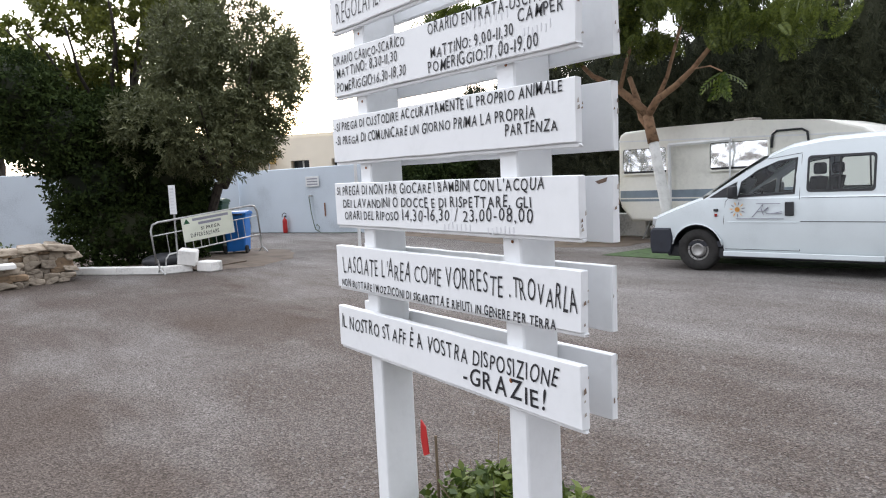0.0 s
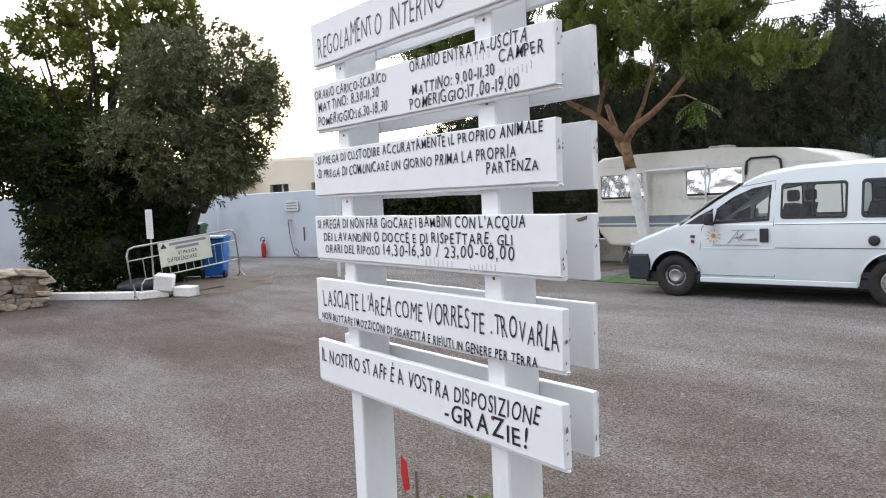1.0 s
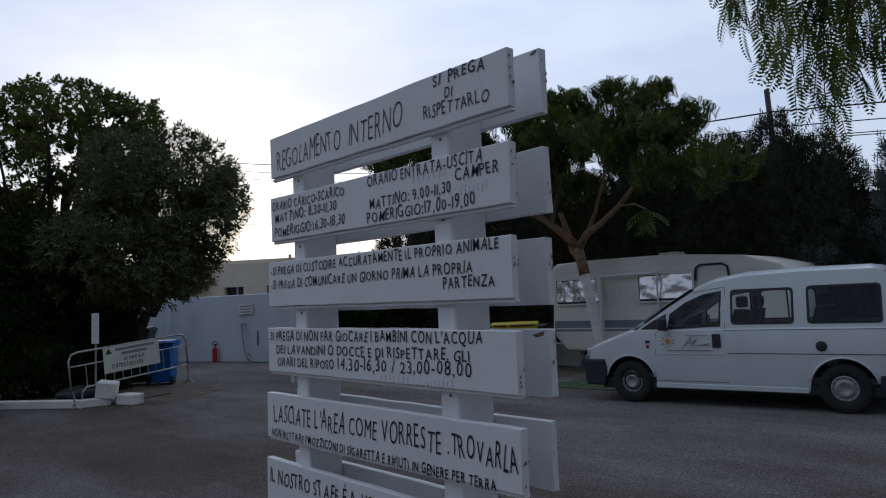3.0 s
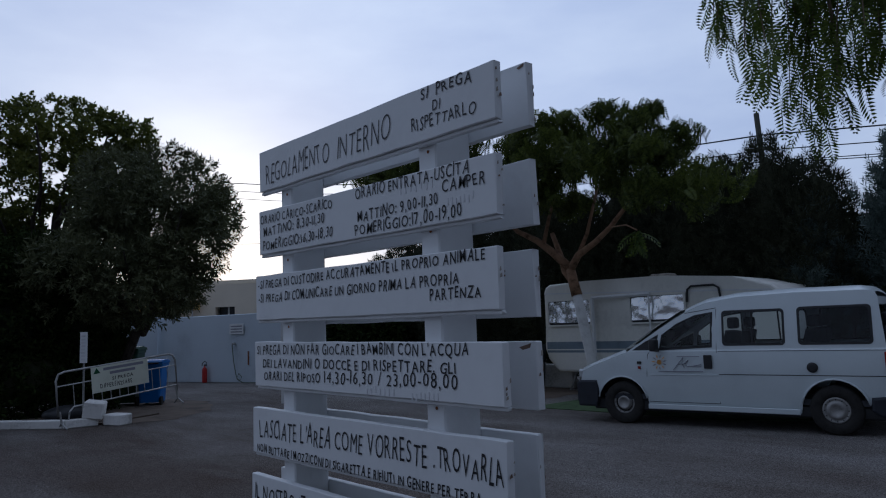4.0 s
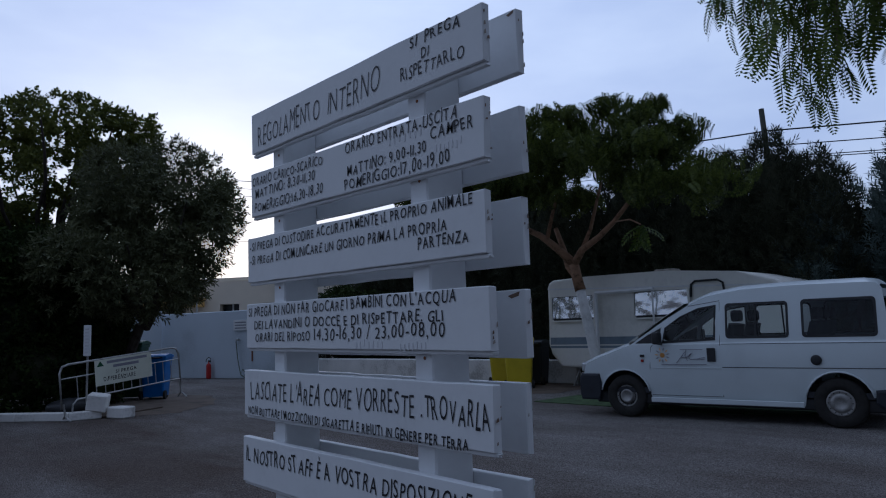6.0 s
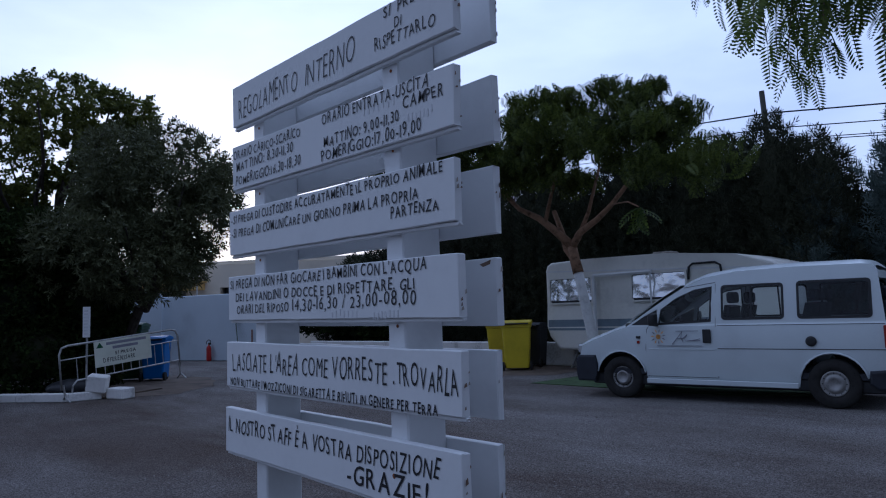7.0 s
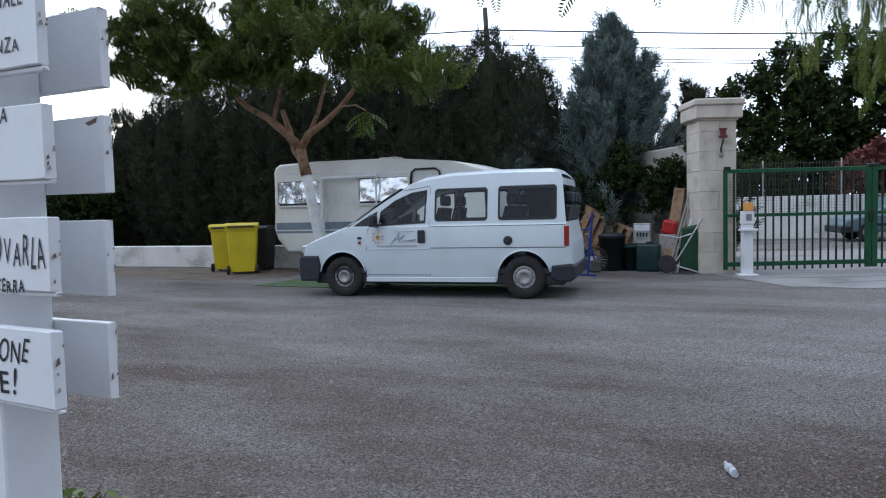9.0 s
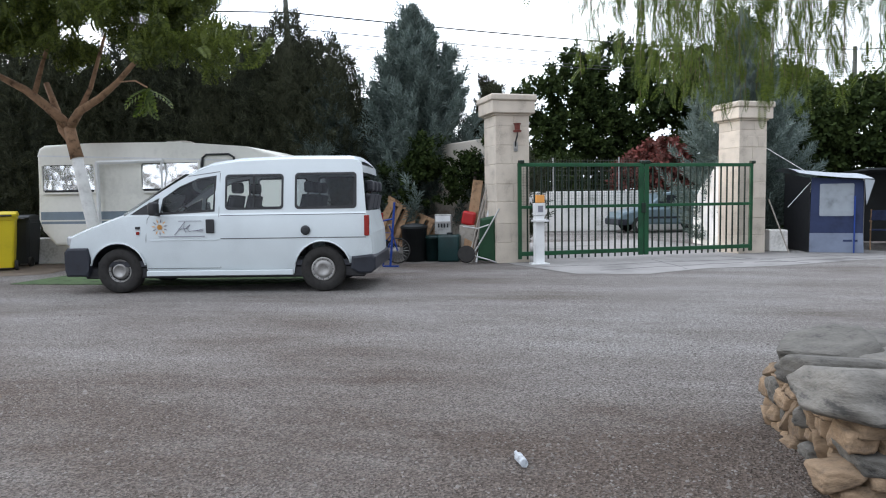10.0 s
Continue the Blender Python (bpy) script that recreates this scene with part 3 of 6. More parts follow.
_n, _l = grain.node_tree.nodes, grain.node_tree.links
_g, _r = _n.new("ShaderNodeNewGeometry"), _n.new("ShaderNodeValToRGB")
_r.color_ramp.elements[0].color, _r.color_ramp.elements[1].color = (0.07, 0.058, 0.05, 1), (0.205, 0.19, 0.175, 1)
_l.new(_g.outputs["Random Per Island"], _r.inputs["Fac"])
_l.new(_r.outputs["Color"], _n["Principled BSDF"].inputs["Base Color"])
_n["Principled BSDF"].inputs["Roughness"].default_value = 0.95
tagged(new("loose_gravel", raw_mesh("loose_gravel", gv, gf, grain)), "small loose grey gravel stones on the yard", "gravel", kind="stuff")

# ---- walls ----
def wall(name, p, q, h, thick, material, label, z0=0.0, h2=None):
    p, q = Vector((*p, 0)), Vector((*q, 0))
    d = q - p
    m = Matrix.Translation(p) @ Matrix.Rotation(math.atan2(d.y, d.x), 4, "Z")
    bm = prism([(0, z0), (d.length, z0), (d.length, h2 or h), (0, h)], 0, thick, bevel=0.02, seg=1)
    return solid(name, bm, material, label, "wall", m, kind="structure")


wall("wall_west", (-30.5, 5.35), (-17.4, 10.24), 2.2, 0.25, M["limewall"], "whitewashed bluish yard wall")
wall("wall_south_west", (-23.2, -6), (-22.4, 8.1), 2.3, 0.25, M["limewall"], "whitewashed bluish yard wall")
wall("wall_low", (-18.2, 11.4), (-8.2, 12.45), 0.55, 0.2, M["whitewall"], "low worn white wall under the hedge")
wall("wall_gate_stub", (-1.9, 15.2), (0.72, 14.0), 2.35, 0.25, M["oldwall"], "stained plaster wall beside the gate pillar", h2=2.55)
wall("wall_road", (-6.0, 24.2), (14.0, 29.2), 1.5, 0.25, M["whitewall"], "worn white wall beyond the gate")
bm = panel([(0, 0), (0, 1.75), (0.12, 2.1), (0.35, 2.25), (0.9, 2.3), (2.6, 1.5), (3.2, 1.05), (3.2, 0)], place=lambda u, v: (u, 0, v), thick=0.22)
solid("wall_gate_wing", bm, M["whitewall"], "white curved wing wall inside the gate", "wall",
      Matrix.Translation((5.75, 16.0, 0)) @ Matrix.Rotation(radians(100), 4, "Z"), kind="structure")

# mesh fence on the far wall
fence = thing("wire_fence", "dark wire mesh fence on the white wall", "fence", Matrix.Translation((-6.0, 24.3, 1.5)) @ Matrix.Rotation(math.atan2(5, 20), 4, "Z"))
post = part("post", rod((0, 0, 0), (0, 0, 1.25), 0.03, seg=6), M["zinc"], fence)
for i in range(1, 9):
    again(post, fence, Matrix.Translation((i * 2.5, 0, 0)))
bm = bmesh.new()
for i in range(201):
    box(i * 0.1, i * 0.1 + 0.008, -0.004, 0.004, 0.05, 1.2, bm=bm)
for k in range(7):
    box(0, 20, -0.004, 0.004, 0.05 + k * 0.18, 0.058 + k * 0.18, bm=bm)
part("mesh", bm, M["pole"], fence)

# ---- the notice board ----
SIGN = Matrix()
sign = thing("notice_board", "white painted slatted wooden notice board with handwritten camping rules", "notice board", SIGN)
glyphs = {}


def glyph(key):
    """The outline of a letter and its triangles, with its strokes widened or thinned."""
    ch, off = key
    if key not in glyphs:
        cu = bpy.data.curves.new("glyph", "FONT")
        cu.body, cu.size, cu.resolution_u, cu.offset = ch, 1.0, 3, off
        ob = new("glyph", cu)
        me = bpy.data.meshes.new_from_object(ob.evaluated_get(bpy.context.evaluated_depsgraph_get()))
        vs = np.array([v.co[:2] for v in me.vertices]).reshape(-1, 2)
        fs = [tuple(p.vertices) for p in me.polygons]
        bpy.data.objects.remove(ob)
        bpy.data.curves.remove(cu)
        bpy.data.meshes.remove(me)
        glyphs[key] = (vs, fs)
    return glyphs[key]


CAP = glyph(("H", 0.0))[0][:, 1].max()
hand = random.Random(5)


def write(name, text, parent, x0, x1, z, h, y=-0.0015, z1=None, material=None, place=None, seed_slant=0.06, pen=0.0042):
    """A line of hand lettering from x0 to x1 with its feet on z."""
    off = round(max(-0.028, min(0.022, (pen * CAP / h - 0.1) / 2)), 3)
    widths = []
    for ch in text:
        g = None if ch == " " else glyph((ch, off))[0][:, 0]
        widths.append(0.34 if g is None else g.max() - g.min() + 0.17)
    k = (x1 - x0) / (sum(widths) - 0.17)
    s = h / CAP
    bm, x = bmesh.new(), x0
    for ch, w in zip(text, widths):
        if ch != " ":
            vs, fs = glyph((ch, off))
            a, lift, grow, sl = hand.gauss(0, 0.042), hand.gauss(0, 0.04) * h, hand.gauss(1, 0.075), seed_slant + hand.gauss(0, 0.07)
            f = (x - x0) / (x1 - x0)
            base = z + ((z1 or z) - z) * f
            new_v = []
            for u, v in vs:
                u = (u - vs[:, 0].min()) * k
                v = v * s * grow
                u, v = u * math.cos(a) - v * math.sin(a) + v * sl, u * math.sin(a) + v * math.cos(a)
                p = (x + u, y, base + lift + v)
                new_v.append(bm.verts.new(place(*p) if place else p))
            for fc in fs:
                try:
                    bm.faces.new([new_v[i] for i in fc])
                except ValueError:
                    pass
        x += w * k
    return tagged(part(name, bm, material or M["ink"], parent), kind="stuff")


def plank(x0, x1, left, right, y0, y1, seed):
    """A sawn board with worn arrises; left and right are its lower and upper edge at either end."""
    r = random.Random(seed)
    bm = box(x0, x1, y0, y1, 0, 1)
    for v in bm.verts:
        a, b = left if v.co.x < 0.5 * (x0 + x1) else right
        v.co.z = b if v.co.z > 0.5 else a
    bmesh.ops.bevel(bm, geom=bm.edges[:], offset=0.0018, segments=1, affect="EDGES")
    bmesh.ops.subdivide_edges(bm, edges=[e for e in bm.edges if abs((e.verts[0].co - e.verts[1].co).x) > 0.5], cuts=24)
    for v in bm.verts:
        f = (v.co.x - x0) / (x1 - x0)
        v.co.z += noise.noise(Vector((v.co.x * 9, seed * 7.0, v.co.z * 30))) * 0.0018
        if f < 0.01 or f > 0.99:
            v.co.x += r.uniform(-0.003, 0.003)
    return bm


BOARDS = [(0.022, 1.013, (1.95, 2.085), (1.941, 2.073)), (0.018, 1.007, (1.757, 1.899), (1.742, 1.878)), (-0.003, 1.0, (1.56, 1.703), (1.549, 1.688)),
          (-0.013, 1.002, (1.365, 1.504), (1.357, 1.494)), (-0.026, 1.002, (1.168, 1.309), (1.163, 1.301)), (-0.039, 0.996, (0.976, 1.114), (0.957, 1.103))]
BACKS = [(0.03, 0.99, 1.962, 2.109), (0.01, 0.988, 1.742, 1.888), (-0.03, 0.98, 1.542, 1.69), (-0.05, 0.977, 1.344, 1.49), (-0.083, 0.967, 1.147, 1.293), (-0.1, 0.962, 0.948, 1.095)]
fronts = []
for i, (x0, x1, lf, rt) in enumerate(BOARDS):
    fronts.append(part("board", plank(x0, x1, (lf[0] + 0.009, lf[1]), (rt[0] + 0.009, rt[1]), 0, 0.021, i), M["white_wood"], sign))
    part("tongue", plank(x0, x1, (lf[0], lf[0] + 0.0086), (rt[0], rt[0] + 0.0086), 0.0075, 0.021, i + 40), M["white_wood"], fronts[-1])
for i, (x0, x1, z0, z1) in enumerate(BACKS):
    part("board", plank(x0, x1, (z0 + 0.008, z1 + 0.008), (z0, z1), 0.134, 0.155, i + 20), M["white_wood"], sign)
for x0 in (0.114, 0.744):
    bm = box(x0, x0 + 0.062, 0.0215, 0.1335, -0.05, 2.06, 0.004)
    part("post", bm, M["white_wood"], sign)
for x, z in ((0.15, 1.935), (0.78, 1.93), (0.15, 1.74), (0.78, 1.745), (0.15, 1.545), (0.78, 1.35)):
    part("nail", lathe([(0.0, 0.002), (0.004, 0.001), (0.004, 0)], 8, Matrix.Translation((x, 0.021, z)) @ Matrix.Rotation(radians(90), 4, "X")), M["rust"], sign)
part("rust_spot", lathe([(0.0, 0.0016), (0.004, 0.001), (0.006, 0)], 9, Matrix.Translation((0.78, 0, 1.03)) @ Matrix.Rotation(radians(90), 4, "X")), M["rust"], sign, "rusty nail head")
for (x, z, w, h) in ((0.93, 1.478, 0.035, 0.012), (0.962, 2.1, 0.022, 0.01)):
    bm = panel([(x, z), (x + w, z + h * 0.7), (x + w * 0.9, z - h * 0.1), (x + w * 0.3, z - h * 0.5)], place=lambda u, v: (u, 0.1332, v))
    part("chip", bm, M["chip"], sign, "bare wood where paint has chipped")

chip_r = random.Random(12)
for (x1, z0, z1, y) in [(b[1], b[3][0] + 0.01, b[3][1], 0.0) for b in BOARDS] + [(b[1], b[2], b[3], 0.134) for b in BACKS]:
    for j in range(4):
        z, w, h = chip_r.uniform(z0 + 0.01, z1 - 0.02), chip_r.uniform(0.003, 0.009), chip_r.uniform(0.004, 0.016)
        ya = y + chip_r.choice((0.002, 0.019 - w))
        bm = panel([(ya, z), (ya + w, z + h * 0.2), (ya + w * 0.8, z + h), (ya + w * 0.2, z + h * 0.7)], place=lambda u, v: (x1 + 0.0034, u, v))
        part("chip", bm, M["chip"] if j % 2 else M["grey_wood"], sign, "bare wood where paint has chipped")

W = lambda b, *a, **k: write("lettering", a[0], fronts[b], *a[1:], **k)
W(0, "REGOLAMENTO", 0.066, 0.405, 1.979, 0.058, pen=0.0058)
W(0, "INTERNO", 0.445, 0.668, 1.977, 0.062, pen=0.0058)
W(0, "SI  PREGA", 0.786, 0.95, 2.047, 0.025)
W(0, "DI", 0.824, 0.848, 2.012, 0.025)
W(0, "RISPETTARLO", 0.75, 0.958, 1.979, 0.029, z1=1.974)
W(1, "ORARIO CARICO-SCARICO", 0.03, 0.417, 1.857, 0.026, z1=1.853)
W(1, "MATTINO: 8,30-11,30", 0.048, 0.378, 1.82, 0.026)
W(1, "POMERIGGIO:16,30-18,30", 0.042, 0.415, 1.777, 0.027)
W(1, "ORARIO ENTRATA-USCITA", 0.523, 0.931, 1.858, 0.027, z1=1.85)
W(1, "CAMPER", 0.846, 0.977, 1.82, 0.027)
W(1, "MATTINO: 9,00-11,30", 0.53, 0.831, 1.799, 0.025)
W(1, "POMERIGGIO:17,00-19,00", 0.518, 0.905, 1.766, 0.027, z1=1.761)
W(2, "-SI PREGA DI CUSTODIRE ACCURATAMENTE IL PROPRIO ANIMALE", 0.012, 0.967, 1.664, 0.024, z1=1.662)
W(2, "-SI PREGA DI COMUNICARE UN GIORNO PRIMA LA PROPRIA", 0.012, 0.888, 1.621, 0.025, z1=1.618)
W(2, "PARTENZA", 0.793, 0.952, 1.587, 0.024)
W(3, "SI PREGA DI NON FAR GIOCARE I BAMBINI CON L'ACQUA", 0.002, 0.908, 1.467, 0.026)
W(3, "DEI LAVANDINI O DOCCE E DI RISPETTARE. GLI", 0.037, 0.868, 1.429, 0.025)
W(3, "ORARI DEL RIPOSO", 0.043, 0.345, 1.392, 0.025)
W(3, "14,30-16,30 / 23,00-08,00", 0.365, 0.871, 1.393, 0.029, z1=1.397)
W(4, "LASCIATE L'AREA COME VORRESTE .", 0.016, 0.79, 1.226, 0.052, pen=0.0064)
W(4, "TROVARLA", 0.80, 0.992, 1.226, 0.05, z1=1.214, pen=0.0072)
W(4, "NON BUTTARE I MOZZICONI DI SIGARETTA E RIFIUTI IN GENERE PER TERRA", 0.0, 0.93, 1.182, 0.022, z1=1.17)
W(5, "IL NOSTRO STAFF È A VOSTRA DISPOSIZIONE", -0.016, 0.925, 1.045, 0.04, z1=1.043, pen=0.006)
W(5, "-GRAZIE!", 0.602, 0.888, 0.991, 0.042, z1=0.986, pen=0.0072)
# rubbed-out lettering
for b, x, z, w in ((1, 0.70, 1.84, 0.13), (1, 0.86, 1.79, 0.09), (3, 0.55, 1.372, 0.12), (3, 0.72, 1.368, 0.1), (4, 0.56, 1.25, 0.1)):
    bm = bmesh.new()
    for j in range(7):
        box(x + w * j / 7, x + w * j / 7 + 0.004, -0.001, 0.001, z, z + 0.016, bm=bm, m=Matrix.Translation((0, 0, hand.gauss(0, 0.002))))
    part("rubbed_lettering", bm, M["faded"], fronts[b])

# flower pot with a shrub behind the board
pot = thing("potted_shrub", "low green shrub with small leaves growing behind the notice board", "plant", Matrix.Translation((0.42, 0.30, -0.06)) @ Matrix.Scale(0.96, 4))
part("pot", lathe([(0.14, 0), (0.2, 0.34), (0.215, 0.34), (0.215, 0.38), (0.19, 0.38), (0.17, 0.3)], 24), M["stone_tan"], pot, "terracotta pot", smooth=True)
crown("leaves", pot, [(0, 0, 0.5, 0.24, 0.22, 0.15), (0.12, 0.02, 0.52, 0.18, 0.16, 0.13), (-0.14, -0.03, 0.5, 0.18, 0.16, 0.12), (0.2, 0.1, 0.46, 0.16, 0.14, 0.1)], 900, sprig(8, 0.035, 0.012, 9), M["leaf_shrub"], up=(0, 0, 1), shell=0.3)
bm = bmesh.new()
for j in range(16):
    a = hand.uniform(0, 6.28)
    limb(bm, (0.05 * math.cos(a), 0.05 * math.sin(a), 0.4), (0.26 * math.cos(a) - 0.05, 0.2 * math.sin(a), 0.62 + hand.uniform(0, 0.14)), 0.003, 0.0012, 0.15, 4)
part("stems", bm, M["twig"], pot, "dry thin stems")
# a flat red plate stands in for a red flower here
rp = solid("red_plastic_tag", panel([(0, 0), (0.03, 0.01), (0.03, 0.1), (0.008, 0.12), (-0.005, 0.06)], thick=0.004), M["red"], "faded red plastic tag beside the shrub", "tag", Matrix.Translation((0.12, 0.2, 0.6)) @ Matrix.Rotation(radians(-8), 4, "Y"))
solid("garden_cane", rod((0.18, 0.21, 0), (0.175, 0.208, 0.68), 0.005, seg=6), M["twig"], "thin cane that holds a red tag", "cane")

# ---- the van ----
VAN = Matrix.Translation((-4.05, 8.13, 0)) @ Matrix.Rotation(radians(9.3), 4, "Z")
van = thing("van", "white nine-seat passenger van with dark bumpers parked on the gravel", "van", VAN)
VW = 1.72


def tumble(z):
    """How far the side leans in at height z: widest at the rail, tucked in below, leaning in above the belt."""
    if z < 0.76:
        return 0.05 * ((0.76 - z) / 0.5) ** 2
    if z < 1.06:
        return 0.022 * ((z - 0.76) / 0.3) ** 2
    return 0.022 + (z - 1.06) * 0.12 + (z - 1.06) ** 2 * 0.07


def skin(outline, holes, side):
    """A side panel pressed to the van's curve."""
    bm = panel(outline, holes)
    for k in range(1, 40):
        bmesh.ops.bisect_plane(bm, geom=bm.verts[:] + bm.edges[:] + bm.faces[:], plane_co=(0, 0, 0.24 + k * 0.041), plane_no=(0, 0, 1))
    for v in bm.verts:
        v.co.y = VW - tumble(v.co.z) if side else tumble(v.co.z)
    return bm


def arch(cx, a0=12, a1=168, r=0.385, n=12):
    return [(cx + r * math.cos(radians(a0 + (a1 - a0) * i / n)), 0.31 + r * math.sin(radians(a0 + (a1 - a0) * i / n))) for i in range(n + 1)]


LOWER = [(-0.66, 0.44), (-0.67, 0.64), (-0.63, 0.78), (-0.45, 0.86), (-0.1, 0.99), (0.1, 1.06), (3.43, 1.06), (3.49, 0.8), (3.51, 0.44), (3.25, 0.40)] + arch(2.824) + [(2.42, 0.25), (0.40, 0.25)] + arch(0.0) + [(-0.40, 0.42)]
UPPER = [(0.1, 1.06), (0.62, 1.40), (0.98, 1.615), (1.28, 1.74), (1.7, 1.80), (2.4, 1.82), (3.2, 1.81), (3.32, 1.79), (3.375, 1.72), (3.43, 1.06)]
W_DOOR = [(0.60, 1.085), (1.345, 1.12), (1.365, 1.60), (1.12, 1.565), (0.86, 1.455), (0.64, 1.30)]
W_QUARTER = [(0.19, 1.085), (0.54, 1.085), (0.585, 1.31), (0.40, 1.215)]
W_MID = rounded(1.50, 2.29, 1.14, 1.61, 0.05)
W_REAR = rounded(2.46, 3.29, 1.14, 1.62, 0.05)
for side in (0, 1):
    def upp(u, v, s=side, out=0.0):
        return (u, VW - tumble(v) + out if s else tumble(v) - out, v)

    part("lower_side", skin(LOWER, (), side), M["van_white"], van, smooth=True)
    part("upper_side", skin(UPPER, (W_DOOR, W_QUARTER, W_MID, W_REAR), side), M["van_white"], van, smooth=True)
    for name, w in (("door_window", W_DOOR), ("quarter_window", W_QUARTER), ("middle_window", W_MID), ("rear_side_window", W_REAR)):
        win = part(name, panel(w, place=lambda u, v, s=side: upp(u, v, s, -0.006)), M["glass"] if name != "rear_side_window" else M["tinted"], van)
        c = (sum(p[0] for p in w) / len(w), sum(p[1] for p in w) / len(w))
        inner = [(c[0] + (u - c[0]) * 0.945, c[1] + (v - c[1]) * 0.90) for u, v in w]
        part("seal", panel([(c[0] + (u - c[0]) * 1.02, c[1] + (v - c[1]) * 1.03) for u, v in w], (inner,), place=lambda u, v, s=side: upp(u, v, s, 0.004)), M["black_plastic"], win, "black rubber seal")
        if name == "middle_window":
            part("divider", panel([(1.875, 1.15), (1.90, 1.15), (1.90, 1.60), (1.875, 1.60)], place=lambda u, v, s=side: upp(u, v, s, 0.003)), M["black_plastic"], win)
    y = VW if side else 0.0
    o = 1 if side else -1
    # wheel arch lips, seams, sill, trims
    for cx in (0.0, 2.824):
        part("arch_lip", tube([(u, y + o * 0.004, v) for u, v in arch(cx, r=0.388)], 0.012, 6), M["van_white"], van, smooth=True)
    bm = bmesh.new()
    for pts in ([(0.38, 0.36), (0.40, 0.75), (0.42, 1.02), (0.45, 1.06)], [(0.40, 0.34), (1.41, 0.34)], [(1.41, 0.34), (1.41, 1.06)], [(1.41, 1.06), (1.42, 1.64)], [(1.43, 1.06), (3.42, 1.06)],
                [(0.98, 1.60), (1.42, 1.66)]):
        tube([(u, (VW - tumble(v) if side else tumble(v)) + o * 0.0005, v) for u, v in pts], 0.0042, 5, bm)
    part("door_seam", bm, M["seam"], van, "dark gap round the doors")
    part("door_rail", box(1.43, 3.42, min(y, y + o * 0.004), max(y, y + o * 0.004), 0.738, 0.748, 0.0015), M["seam"], van, "sliding door rail")
    part("body_crease", box(0.45, 1.40, min(y, y + o * 0.006), max(y, y + o * 0.006), 0.722, 0.738, 0.002), M["van_white"], van)
    part("sill", box(0.40, 2.42, min(y, y + o * 0.025), max(y, y + o * 0.025), 0.24, 0.31, 0.006), M["van_white"], van)
    part("door_handle", box(1.235, 1.35, min(y, y + o * 0.02), max(y, y + o * 0.02), 0.82, 1.01, 0.01, seg=2), M["black_plastic"], van, "black recessed door handle")
    part("tail_light", box(3.40, 3.468, min(y - o * 0.05, y + o * 0.02), max(y - o * 0.05, y + o * 0.02), 0.76, 1.04, 0.012, seg=2), M["lens_red"], van, "red upright tail light")
    mir = part("wing_mirror", box(0.52, 0.62, min(y + o * 0.03, y + o * 0.2), max(y + o * 0.03, y + o * 0.2), 1.07, 1.25, 0.03, seg=3), M["black_plastic"], van, "black wing mirror", smooth=True)
    part("bracket", box(0.55, 0.60, min(y - o * 0.02, y + o * 0.05), max(y - o * 0.02, y + o * 0.05), 1.06, 1.11, 0.006), M["black_plastic"], mir)
    part("side_lamp", box(0.27, 0.31, y - 0.018, y + 0.018, 0.81, 0.85, 0.004), M["lens_red"], van, "small side indicator lamp")
    part("badge", box(0.26, 0.32, y - 0.016, y + 0.016, 0.885, 0.92, 0.002), M["black_plastic"], van)
# fuel cap on the yard side
cap_m = Matrix.Translation((2.60, -0.012, 0.845)) @ Matrix.Rotation(radians(90), 4, "X")
part("fuel_cap", lathe([(0.0, 0.012), (0.035, 0.014), (0.062, 0.008), (0.066, 0.0)], 24, cap_m), M["black_plastic"], van, "black round fuel cap", smooth=True)


def strip(rows, bx=0.0, bz=0.0, y_in=0.0, n=10, inset=0.0):
    """A panel across the van over (x, z) rows, bulging forward by bx and up by bz."""
    bm = bmesh.new()
    grid = []
    for x, z in rows:
        t = tumble(z) + inset
        line = []
        for j in range(n + 1):
            v = j / n
            b = 1 - abs(2 * v - 1) ** 3.2
            line.append(bm.verts.new((x - b * bx, y_in + t + v * (VW - 2 * (t + y_in)), z + b * bz)))
        grid.append(line)
    for a, b in zip(grid, grid[1:]):
        for j in range(n):
            bm.faces.new((a[j], a[j + 1], b[j + 1], b[j]))
    return bm


part("bonnet", strip([(-0.66, 0.64), (-0.63, 0.78), (-0.45, 0.86), (-0.1, 0.99), (0.1, 1.06)], 0.16, 0.04), M["van_white"], van, smooth=True)
part("windscreen", strip([(0.1, 1.06), (0.62, 1.40), (0.98, 1.615)], 0.2, 0.04), M["glass"], van, smooth=True)
part("roof", strip([(0.98, 1.615), (1.1, 1.67), (1.28, 1.74), (1.7, 1.80), (2.4, 1.82), (3.2, 1.81), (3.32, 1.79), (3.375, 1.72)], 0.06, 0.075), M["van_white"], van, smooth=True)
part("tailgate", strip([(3.375, 1.72), (3.385, 1.62)], -0.02, 0.0), M["van_white"], van)
part("rear_window", strip([(3.385, 1.62), (3.42, 1.10)], -0.02, 0.0), M["tinted"], van)
part("lower_tailgate", strip([(3.42, 1.10), (3.49, 0.8), (3.51, 0.44)], -0.02, 0.0), M["van_white"], van)
part("front_panel", strip([(-0.66, 0.44), (-0.66, 0.64)], 0.15, 0.0), M["van_white"], van)
for y0 in (0.06, VW - 0.36):
    part("headlight", box(-0.76 if y0 > 0.06 else -0.745, -0.56, y0, y0 + 0.3, 0.66, 0.80, 0.03, seg=2), M["lens_clear"], van, "clear headlight")
part("wiper", tube([(0.06, 0.5, 1.09), (0.2, 0.62, 1.16), (0.33, 1.05, 1.25)], 0.01, 5), M["black_plastic"], van, "black windscreen wiper")
part("grille", box(-0.83, -0.7, 0.42, 1.3, 0.645, 0.70, 0.01), M["black_plastic"], van)
